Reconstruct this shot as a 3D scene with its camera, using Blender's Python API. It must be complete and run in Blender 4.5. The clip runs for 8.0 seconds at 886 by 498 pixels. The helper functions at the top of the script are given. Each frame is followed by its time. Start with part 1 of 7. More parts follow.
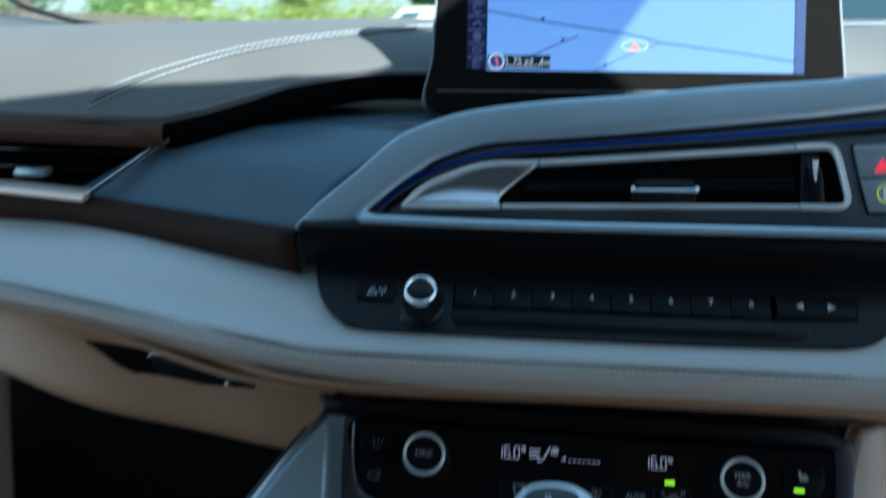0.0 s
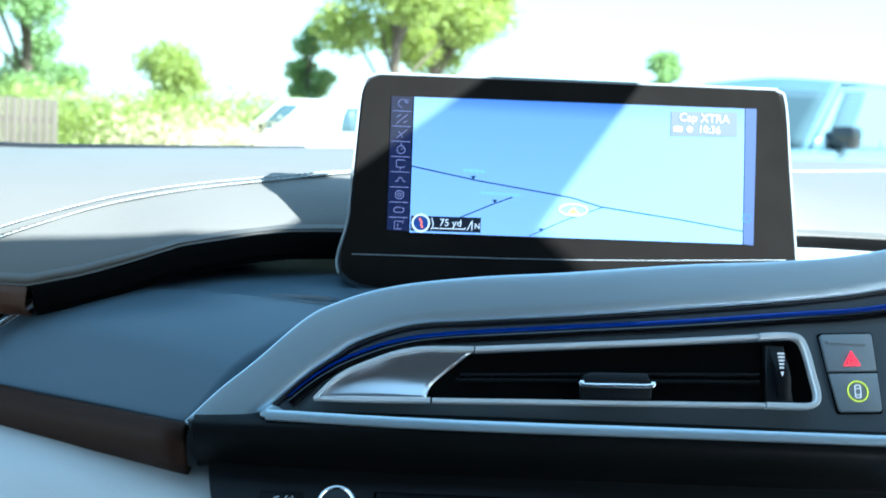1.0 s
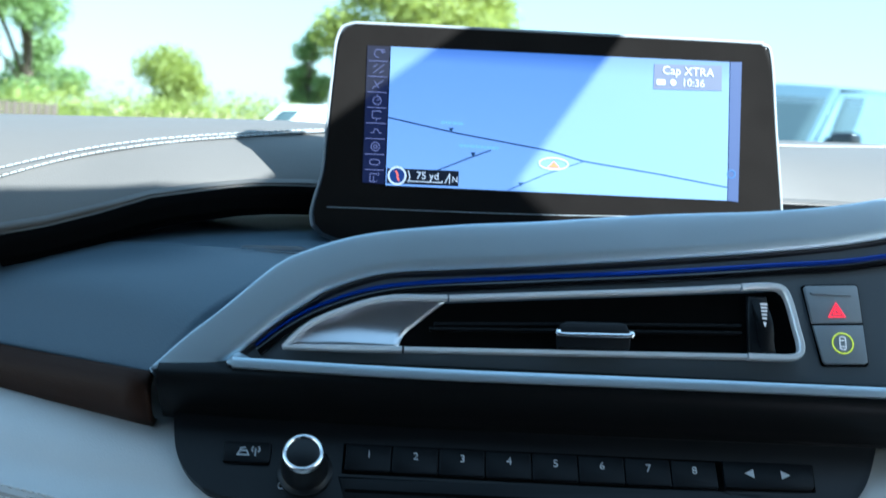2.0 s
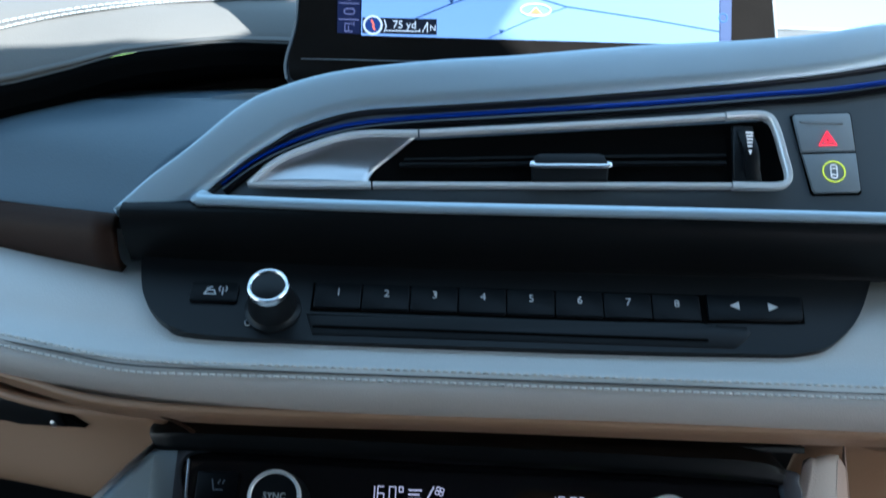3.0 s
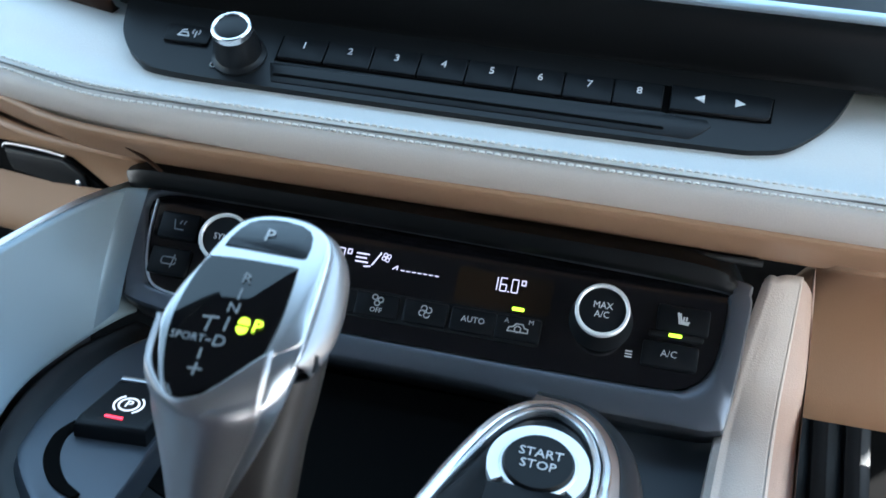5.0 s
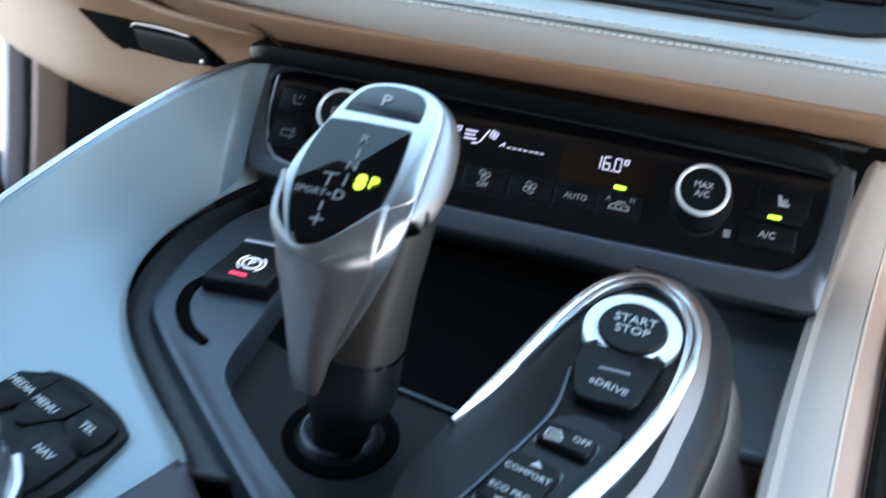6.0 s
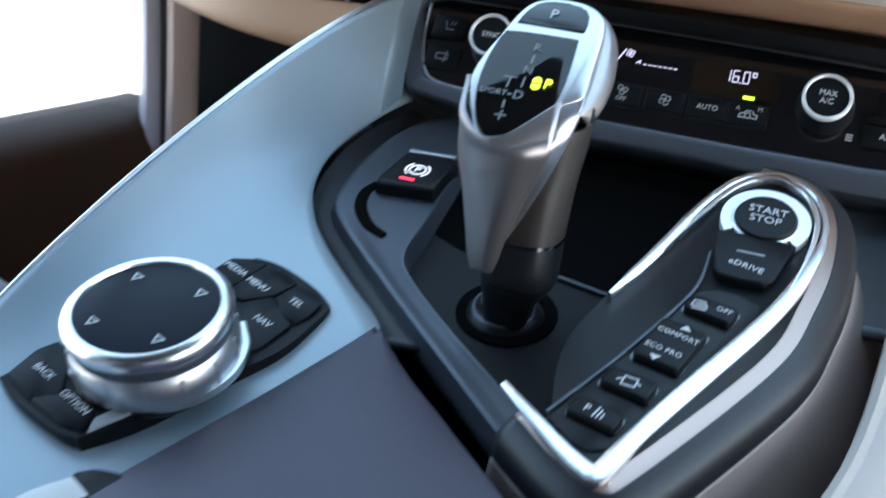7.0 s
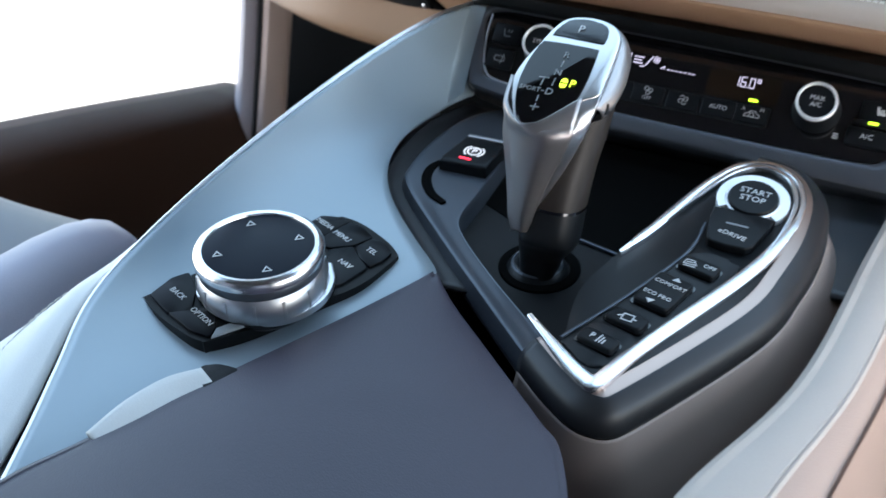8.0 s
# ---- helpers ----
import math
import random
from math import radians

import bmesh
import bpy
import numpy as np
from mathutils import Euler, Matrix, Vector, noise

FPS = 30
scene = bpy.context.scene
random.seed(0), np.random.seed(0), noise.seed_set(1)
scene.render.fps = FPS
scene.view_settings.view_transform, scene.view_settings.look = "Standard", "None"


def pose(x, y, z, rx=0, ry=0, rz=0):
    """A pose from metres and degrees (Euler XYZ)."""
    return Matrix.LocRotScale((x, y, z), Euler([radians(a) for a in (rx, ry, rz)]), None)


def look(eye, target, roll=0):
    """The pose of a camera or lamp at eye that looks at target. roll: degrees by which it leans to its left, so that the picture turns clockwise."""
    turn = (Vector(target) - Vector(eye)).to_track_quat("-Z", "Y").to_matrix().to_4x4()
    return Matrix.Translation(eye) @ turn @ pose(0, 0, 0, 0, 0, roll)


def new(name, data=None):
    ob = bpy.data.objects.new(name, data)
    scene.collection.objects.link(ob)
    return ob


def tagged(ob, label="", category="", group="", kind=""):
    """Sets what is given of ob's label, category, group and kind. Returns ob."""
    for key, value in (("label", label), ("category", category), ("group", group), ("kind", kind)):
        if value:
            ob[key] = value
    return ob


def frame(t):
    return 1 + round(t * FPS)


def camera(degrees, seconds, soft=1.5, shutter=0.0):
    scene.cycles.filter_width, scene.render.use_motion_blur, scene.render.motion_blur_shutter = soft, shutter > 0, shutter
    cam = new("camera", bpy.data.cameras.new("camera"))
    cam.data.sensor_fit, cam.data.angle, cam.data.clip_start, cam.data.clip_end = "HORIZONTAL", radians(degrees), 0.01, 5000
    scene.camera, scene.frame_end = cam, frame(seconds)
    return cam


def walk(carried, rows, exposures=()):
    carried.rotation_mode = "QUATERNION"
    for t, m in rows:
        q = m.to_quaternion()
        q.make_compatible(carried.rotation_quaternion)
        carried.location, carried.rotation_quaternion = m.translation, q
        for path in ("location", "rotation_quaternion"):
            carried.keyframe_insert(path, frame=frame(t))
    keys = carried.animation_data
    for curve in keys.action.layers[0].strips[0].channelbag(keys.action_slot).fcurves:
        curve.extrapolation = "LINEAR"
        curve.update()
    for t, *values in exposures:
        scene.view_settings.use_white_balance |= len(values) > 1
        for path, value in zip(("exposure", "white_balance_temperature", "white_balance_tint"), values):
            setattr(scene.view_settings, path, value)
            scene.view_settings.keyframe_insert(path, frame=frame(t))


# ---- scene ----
cam = camera(45.45, 8.0, shutter=0.5)
cam.data.dof.use_dof, cam.data.dof.focus_distance, cam.data.dof.aperture_fstop = True, 0.49, 16
PATH = [
    (0, (-0.0390, 0.0840, 0.9310), (-0.2223, 2.0420, 0.5672), 1.20),
    (0.5, (-0.0823, 0.1448, 0.9632), (-0.0708, 2.1285, 0.7087), 2.07),
    (1, (-0.0716, 0.1700, 0.9670), (-0.0237, 2.1609, 0.7822), 3.08),
    (1.2, (-0.0737, 0.1758, 0.9638), (-0.0032, 2.1675, 0.7963), 3.22),
    (2.3, (-0.0446, 0.1857, 0.9218), (-0.0212, 2.1780, 0.7483), 3.01),
    (2.5, (-0.0354, 0.1906, 0.9089), (-0.0322, 2.1796, 0.6991), 2.63),
    (3, (-0.0197, 0.1911, 0.8755), (-0.0572, 2.1774, 0.6451), 1.84),
    (3.5, (-0.0146, 0.1912, 0.8690), (-0.0456, 2.1666, 0.5578), 2.42),
    (4, (0.0199, 0.1919, 0.8495), (-0.1157, 2.1481, 0.4561), 3.64),
    (4.2, (0.0371, 0.1928, 0.8427), (-0.1559, 2.1413, 0.4351), 4.26),
    (5.3, (0.0782, 0.1900, 0.8164), (-0.2670, 2.1131, 0.3894), 7.98),
    (5.5, (0.0790, 0.1899, 0.8165), (-0.2945, 2.0943, 0.3331), 8.10),
    (6, (0.0801, 0.1677, 0.8124), (-0.3853, 2.0114, 0.1925), 7.69),
    (6.5, (0.0766, 0.1398, 0.8115), (-0.4752, 1.9303, 0.1119), 6.30),
    (7, (0.0712, 0.0971, 0.8072), (-0.5295, 1.8614, 0.0817), 5.69),
    (7.5, (0.0810, 0.0429, 0.8260), (-0.5793, 1.7544, 0.0295), 6.03),
    (8, (0.1240, -0.0066, 0.8344), (-0.6004, 1.7025, 0.0898), 6.37),
]
EXPOSURE = [(0, 1.6, 5050, -3), (0.6, 2.5, 5050, -3), (1.2, 2.4, 5050, -3), (2.5, 1.92, 5150, 3), (3.0, 2.25, 5200, 3), (3.5, 2.78, 5400, 4), (4, 2.97, 5550, 5), (5.5, 3.52, 5650, 6), (6.5, 3.42, 5780, 8), (7.4, 3.38, 5950, 11), (8, 3.3, 6120, 12)]
walk(cam, [(t, look(eye, target, roll)) for t, eye, target, roll in PATH], EXPOSURE)

# ---- light ----
SUN_WAY = Vector((-0.63, 0.50, -0.60)).normalized()      # the way that sunlight travels
world = bpy.data.worlds.new("sky")
scene.world = world
world.use_nodes = True
wn = world.node_tree.nodes
sky = wn.new("ShaderNodeTexSky")
sky.sky_type, sky.sun_disc = 'NISHITA', False
sky.sun_elevation = math.asin(-SUN_WAY.z)
sky.sun_rotation = math.atan2(-SUN_WAY.x, -SUN_WAY.y)
sky.air_density, sky.dust_density, sky.ozone_density = 1.6, 1.2, 3.0
wn["Background"].inputs["Strength"].default_value = 0.066
veil = wn.new("ShaderNodeMix")                            # thin high haze that evens the blue
veil.data_type = 'RGBA'
veil.inputs["Factor"].default_value = 0.45
veil.inputs["B"].default_value = (4.2, 5.4, 6.3, 1)
world.node_tree.links.new(sky.outputs[0], veil.inputs["A"])
world.node_tree.links.new(veil.outputs["Result"], wn["Background"].inputs["Color"])
sun = new("sun", bpy.data.lights.new("sun", 'SUN'))
sun.data.energy, sun.data.angle, sun.data.color = 5.0, radians(0.6), (1.0, 0.93, 0.82)
sun.matrix_world = look((3, -3, 4), Vector((3, -3, 4)) + SUN_WAY)


# ---- materials ----
def mk(name, col, rough=0.5, metal=0.0, bump=0.0, fine=900.0, coarse=9.0, vary=0.12, coat=0.0, relief='noise', spec=0.5):
    """A surface with grain and stains at two scales; fine and coarse are per metre."""
    m = bpy.data.materials.new(name)
    m.use_nodes = True
    nt = m.node_tree
    n, l = nt.nodes, nt.links
    b = n["Principled BSDF"]
    b.inputs["Metallic"].default_value = metal
    b.inputs["Coat Weight"].default_value = coat
    b.inputs["Coat Roughness"].default_value = 0.08
    b.inputs["Specular IOR Level"].default_value = spec
    co = n.new("ShaderNodeTexCoord")
    big = n.new("ShaderNodeTexNoise")
    big.inputs["Scale"].default_value, big.inputs["Detail"].default_value = coarse, 5
    l.new(co.outputs["Object"], big.inputs["Vector"])
    small = n.new("ShaderNodeTexVoronoi" if relief == 'grain' else "ShaderNodeTexNoise")
    small.inputs["Scale"].default_value = fine
    l.new(co.outputs["Object"], small.inputs["Vector"])
    fine_out = small.outputs["Distance"] if relief == 'grain' else small.outputs[0]
    mix = n.new("ShaderNodeMix")
    mix.data_type = 'RGBA'
    mix.inputs["A"].default_value = (*[c * (1 - vary) for c in col], 1)
    mix.inputs["B"].default_value = (*[min(1, c * (1 + vary)) for c in col], 1)
    add = n.new("ShaderNodeMath")
    add.operation = 'MULTIPLY_ADD'
    l.new(fine_out, add.inputs[0])
    add.inputs[1].default_value = 0.35
    l.new(big.outputs[0], add.inputs[2])
    l.new(add.outputs[0], mix.inputs["Factor"])
    l.new(mix.outputs["Result"], b.inputs["Base Color"])
    ro = n.new("ShaderNodeMapRange")
    ro.inputs["To Min"].default_value, ro.inputs["To Max"].default_value = max(0.02, rough * 0.85), min(1, rough * 1.15)
    l.new(big.outputs[0], ro.inputs["Value"])
    l.new(ro.outputs["Result"], b.inputs["Roughness"])
    if bump:
        bp = n.new("ShaderNodeBump")
        bp.inputs["Strength"].default_value, bp.inputs["Distance"].default_value = bump, 0.0006
        l.new(fine_out, bp.inputs["Height"])
        l.new(bp.outputs[0], b.inputs["Normal"])
    return m


def glow(name, col, strength, base=(0.01, 0.01, 0.01)):
    m = bpy.data.materials.new(name)
    m.use_nodes = True
    b = m.node_tree.nodes["Principled BSDF"]
    b.inputs["Base Color"].default_value = (*base, 1)
    b.inputs["Roughness"].default_value = 0.3
    b.inputs["Emission Color"].default_value = (*col, 1)
    b.inputs["Emission Strength"].default_value = strength * 0.6
    return m


def clear(name, tint=(1, 1, 1)):
    """A thin pane: it lets light straight through and mirrors a little of it."""
    m = bpy.data.materials.new(name)
    m.use_nodes = True
    n, l = m.node_tree.nodes, m.node_tree.links
    n.remove(n["Principled BSDF"])
    see, shine, face, mix = n.new("ShaderNodeBsdfTransparent"), n.new("ShaderNodeBsdfGlossy"), n.new("ShaderNodeLayerWeight"), n.new("ShaderNodeMixShader")
    power = n.new("ShaderNodeMath")
    power.operation = 'POWER'
    power.inputs[1].default_value = 7.0
    see.inputs["Color"].default_value = (*tint, 1)
    shine.inputs["Roughness"].default_value = 0.02
    face.inputs["Blend"].default_value = 0.5
    l.new(face.outputs["Facing"], power.inputs[0])
    l.new(power.outputs[0], mix.inputs[0])
    l.new(see.outputs[0], mix.inputs[1])
    l.new(shine.outputs[0], mix.inputs[2])
    l.new(mix.outputs[0], n["Material Output"].inputs["Surface"])
    return m


LEATHER_LIGHT = mk("light grey leather", (0.60, 0.60, 0.585), 0.46, bump=0.16, fine=1300, vary=0.07, relief='grain')
LEATHER_TAUPE = mk("taupe grey leather", (0.115, 0.106, 0.095), 0.55, bump=0.18, fine=1300, vary=0.08, relief='grain')
LEATHER_SLATE = mk("slate leather", (0.062, 0.066, 0.080), 0.50, bump=0.18, fine=1300, vary=0.12, relief='grain')
LEATHER_PANEL = mk("blue slate panel leather", (0.084, 0.122, 0.158), 0.40, bump=0.18, fine=1300, vary=0.12, relief='grain')
LEATHER_ARM = mk("dark plum slate leather", (0.042, 0.0365, 0.053), 0.48, bump=0.22, fine=1300, vary=0.2, relief='grain')
# Pale leather warmed to paint sunlight bounced onto the rail.
LEATHER_RAIL = mk("pale rail leather warmed for bounced sun", (0.53, 0.455, 0.40), 0.46, bump=0.16, fine=1300, vary=0.07, relief='grain')
# Near black that paints shade into recesses; also fills slots and key gaps.
VOID = mk("near black for shade and gaps", (0.002, 0.002, 0.002), 0.9, spec=0.05)
LEATHER_BROWN = mk("dark brown leather", (0.030, 0.0145, 0.0085), 0.52, bump=0.18, fine=1300, relief='grain', spec=0.15)
LEATHER_SILL = mk("brown sill leather", (0.075, 0.036, 0.021), 0.5, bump=0.18, fine=1300, relief='grain', spec=0.22)
NERO = mk("deep black soft trim", (0.0045, 0.005, 0.0055), 0.42, bump=0.05, fine=2600, vary=0.2, spec=0.14)
LEATHER_TAN = mk("tan beige leather", (0.35, 0.207, 0.122), 0.48, bump=0.16, fine=1300, vary=0.07, relief='grain')
LEATHER_SEAT = mk("lilac grey seat leather", (0.30, 0.285, 0.335), 0.5, bump=0.18, fine=1200, vary=0.08, relief='grain')
SILVER = mk("satin silver trim", (0.545, 0.645, 0.715), 0.37, metal=0.68, bump=0.03, fine=2500, vary=0.04)
PAINT = mk("satin grey blue paint", (0.29, 0.352, 0.395), 0.35, metal=0.22, bump=0.04, fine=2600, vary=0.05)
GUN = mk("satin gunmetal", (0.084, 0.095, 0.114), 0.38, metal=0.6, bump=0.04, fine=2600, vary=0.06)
CHROME = mk("satin chrome", (0.88, 0.88, 0.89), 0.24, metal=1.0, vary=0.03)
BRIGHT = mk("bright satin ring metal", (0.88, 0.88, 0.89), 0.32, metal=0.35, vary=0.03)
VENT_RIM = mk("bright vent frame metal", (0.88, 0.89, 0.90), 0.26, metal=0.3, vary=0.03)
RIM_DARK = mk("dark satin rim", (0.022, 0.023, 0.026), 0.40, metal=0.2, bump=0.04, fine=2600, vary=0.08)
CHARCOAL = mk("satin charcoal fascia", (0.078, 0.090, 0.102), 0.38, bump=0.05, fine=2600, vary=0.12)
BRUSHED = mk("brushed alloy", (0.60, 0.60, 0.62), 0.36, metal=1.0, bump=0.05, fine=3000, vary=0.06)
BLACK = mk("matt black plastic", (0.006, 0.0065, 0.0075), 0.55, bump=0.25, fine=2600, vary=0.2, spec=0.25)
SOFT_BLACK = mk("soft black lacquer", (0.0085, 0.0098, 0.0115), 0.38, vary=0.2, fine=1800, bump=0.05, spec=0.26)
GATE_GLASS = mk("dark gate glass", (0.003, 0.003, 0.0035), 0.04, vary=0.1, spec=0.5)
GLOSS = mk("piano black", (0.004, 0.004, 0.005), 0.10, vary=0.2, coat=0.6)
DUSTY = mk("dusty screen glass", (0.0115, 0.0102, 0.0094), 0.22, vary=0.35, coarse=30, spec=0.04)
BUTTON = mk("button black", (0.006, 0.007, 0.0085), 0.40, vary=0.15, bump=0.1, fine=2600, spec=0.18)
GREY_BTN = mk("grey button", (0.25, 0.272, 0.29), 0.42, vary=0.1)
RUBBER = mk("rubber mat", (0.004, 0.004, 0.005), 0.75, bump=0.5, fine=1500, vary=0.2, spec=0.15)
CARPET = mk("black carpet", (0.004, 0.0037, 0.0037), 0.95, bump=1.0, fine=1500, vary=0.4, spec=0.1)
THREAD = mk("pale stitching thread", (0.40, 0.43, 0.44), 0.6, vary=0.1)
THREAD_DIM = mk("pale grey stitching thread", (0.66, 0.64, 0.60), 0.7, vary=0.1)
STRIP_BLUE = mk("blue accent strip", (0.008, 0.035, 0.27), 0.25, metal=0.3, vary=0.1)
LINING = mk("roof lining", (0.035, 0.035, 0.038), 0.9, bump=0.6, fine=1200)
WHITE = glow("backlit white", (0.85, 0.88, 0.92), 0.18, (0.5, 0.5, 0.5))
PALE_PRINT = mk("bright printed symbol", (0.62, 0.63, 0.64), 0.5, vary=0.05)
PRINT = mk("printed pale symbol", (0.58, 0.59, 0.60), 0.5, vary=0.05)
LCD = glow("lcd digits", (0.80, 0.74, 0.95), 0.21)
GREEN = glow("green lamp", (0.45, 0.95, 0.02), 0.8)
LIME = glow("lime letter", (0.62, 0.95, 0.03), 0.55)
YELLOWG = glow("yellow green ring", (0.55, 0.65, 0.05), 0.55)
RED = glow("red symbol", (0.9, 0.03, 0.06), 0.7, (0.4, 0.02, 0.03))
DARK_LINE = mk("map line", (0.01, 0.05, 0.14), 0.4)


# ---- local planes, in millimetres ----
def plane(o, u, v):
    u = Vector(u).normalized()
    v = Vector(v)
    v = (v - u * u.dot(v)).normalized()
    w = u.cross(v)
    m = Matrix((u, v, w)).transposed().to_4x4()
    m.translation = o
    return m


FASCIA = plane((0, 0.668, 0.85), (1, 0, 0), (0, 0.45, 1))
RADIO = plane((0, 0.66, 0.80), (1, 0, 0), (0, 1, 1))
CLIMATE = plane((0, 0.655, 0.70), (1, 0, 0), (0, 0.6, 1))
CONSOLE = plane((0, 0.402, 0.587), (1, 0, 0), (0, 1, 0.28))
MODULE = plane((0, 0.41, 0.603), (1, 0, 0), (0, 1, 0.36))
SCREEN = plane((0.02, 0.7605, 0.922), (1, 0.09, 0.008), (0, 0.09, 1))
HEAD = plane((-0.028, 0.481, 0.723), (1, 0, 0), (0, 0.027, 0.023))


def at(f, u, v, w=0.0):
    return f @ Vector((u / 1000, v / 1000, w / 1000))


# ---- mesh helpers ----
def whole(ob):
    m = Matrix.Identity(4)
    while ob:
        m = ob.matrix_parent_inverse @ ob.matrix_basis @ m if ob.parent else ob.matrix_basis @ m
        ob = ob.parent
    return m


def finish(ob, sharp=38):
    me = ob.data
    me.polygons.foreach_set("use_smooth", [True] * len(me.polygons))
    me.set_sharp_from_angle(angle=radians(sharp))


def thing(name, label, category, at_place=(0, 0, 0), group="", kind=""):
    ob = new(name)
    ob.empty_display_size = 0.02
    ob.location = at_place
    return tagged(ob, label, category, group, kind)


def part(name, bm, material, parent=None, label="", sharp=38, solid=0.0):
    if not isinstance(bm, bpy.types.Mesh):
        bmesh.ops.recalc_face_normals(bm, faces=bm.faces)
        me = bpy.data.meshes.new(name)
        bm.to_mesh(me)
        bm.free()
    else:
        me = bm
    ob = new(name, me)
    if not me.materials:
        me.materials.append(material)
    finish(ob, sharp)
    if solid:
        mod = ob.modifiers.new("thickness", 'SOLIDIFY')
        mod.thickness, mod.offset = solid, -1
    if parent:
        ob.parent = parent
        ob.matrix_parent_inverse = whole(parent).inverted()
    if label:
        ob["label"] = label
    return ob


def spl(pts, n=24, closed=False):
    """Catmull-Rom curve through a few points."""
    p = [Vector(q) for q in pts]
    k = len(p)
    out = []
    spans = k if closed else k - 1
    for i in range(n if closed else n + 1):
        s = i * spans / n
        j = min(int(s), spans - 1)
        f = s - j
        if closed:
            a, b, c, d = p[j - 1], p[j], p[(j + 1) % k], p[(j + 2) % k]
        else:
            b, c = p[j], p[j + 1]
            a = p[j - 1] if j else b * 2 - c
            d = p[j + 2] if j + 2 < k else c * 2 - b
        out.append(0.5 * ((2 * b) + (c - a) * f + (2 * a - 5 * b + 4 * c - d) * f * f + (3 * b - a - 3 * c + d) * f ** 3))
    return out


def loft(rows, nu=24, nv=None, closed=False, caps=False):
    """A skin through rows of points: each row is a smooth curve, and the skin is smooth across the rows."""
    rows = [spl(r, nu, closed) if len(r) > 2 or closed else spl(r, nu) for r in rows]
    if nv:
        cols = [spl([r[i] for r in rows], nv) for i in range(len(rows[0]))]
        rows = [[c[j] for c in cols] for j in range(nv + 1)]
    bm = bmesh.new()
    vs = [[bm.verts.new(p) for p in r] for r in rows]
    n = len(rows[0])
    for a, b in zip(vs, vs[1:]):
        for i in range(n if closed else n - 1):
            bm.faces.new((a[i], a[(i + 1) % n], b[(i + 1) % n], b[i]))
    if caps and closed:
        bm.faces.new(vs[0])
        bm.faces.new(list(reversed(vs[-1])))
    return bm


def plate(outline, f, w0, w1, bevel=0.0, seg=2):
    """A flat piece from an outline in a plane, from depth w0 to w1 (mm), its upper edge rounded."""
    bm = bmesh.new()
    lo = [bm.verts.new(at(f, p[0], p[1], w0)) for p in outline]
    hi = [bm.verts.new(at(f, p[0], p[1], w1)) for p in outline]
    n = len(outline)
    top = bm.faces.new(hi)
    bm.faces.new(list(reversed(lo)))
    for i in range(n):
        bm.faces.new((lo[i], lo[(i + 1) % n], hi[(i + 1) % n], hi[i]))
    if bevel:
        bmesh.ops.bevel(bm, geom=list(top.edges), offset=bevel / 1000, segments=seg, affect='EDGES', profile=0.5, clamp_overlap=True)
    return bm


def rrect(cx, cy, w, h, r, n=5, shear=0.0):
    out = []
    for k, (sx, sy) in enumerate(((1, 1), (-1, 1), (-1, -1), (1, -1))):
        for i in range(n + 1):
            a = radians(90 * k + 90 * i / n)
            x, y = sx * (w / 2 - r) + r * math.cos(a), sy * (h / 2 - r) + r * math.sin(a)
            out.append((cx + x + shear * y, cy + y))
    return out


def flat(pts, n=40, closed=True):
    return [(p.x, p.y) for p in spl([(a, b, 0) for a, b in pts], n, closed)]


def lathe(profile, f, u, v, n=40):
    """A turned piece on a plane: profile of (radius, height) in mm."""
    bm = bmesh.new()
    rings = []
    for r, h in profile:
        if r < 1e-6:
            rings.append([bm.verts.new(at(f, u, v, h))])
        else:
            rings.append([bm.verts.new(at(f, u + r * math.cos(2 * math.pi * i / n), v + r * math.sin(2 * math.pi * i / n), h)) for i in range(n)])
    for a, b in zip(rings, rings[1:]):
        for i in range(n):
            j = (i + 1) % n
            if len(a) == 1 and len(b) == 1:
                continue
            if len(a) == 1:
                bm.faces.new((a[0], b[i], b[j]))
            elif len(b) == 1:
                bm.faces.new((a[i], a[j], b[0]))
            else:
                bm.faces.new((a[i], a[j], b[j], b[i]))
    if len(rings[0]) > 1:
        bm.faces.new(list(reversed(rings[0])))
    if len(rings[-1]) > 1:
        bm.faces.new(rings[-1])
    return bm


def ring(f, u, v, r0, r1, w0, w1, n=48):
    """A turned ring with rounded edges, standing from w0 to w1."""
    b = min(0.6, (r1 - r0) * 0.3)
    prof = [(r0, w0), (r1, w0), (r1, w1 - b), (r1 - b, w1), (r0 + b, w1), (r0, w1 - b)]
    bm = bmesh.new()
    rows = [[bm.verts.new(at(f, u + r * math.cos(2 * math.pi * i / n), v + r * math.sin(2 * math.pi * i / n), h)) for i in range(n)] for r, h in prof]
    for a, c in zip(rows, rows[1:] + rows[:1]):
        for i in range(n):
            bm.faces.new((a[i], a[(i + 1) % n], c[(i + 1) % n], c[i]))
    return bm


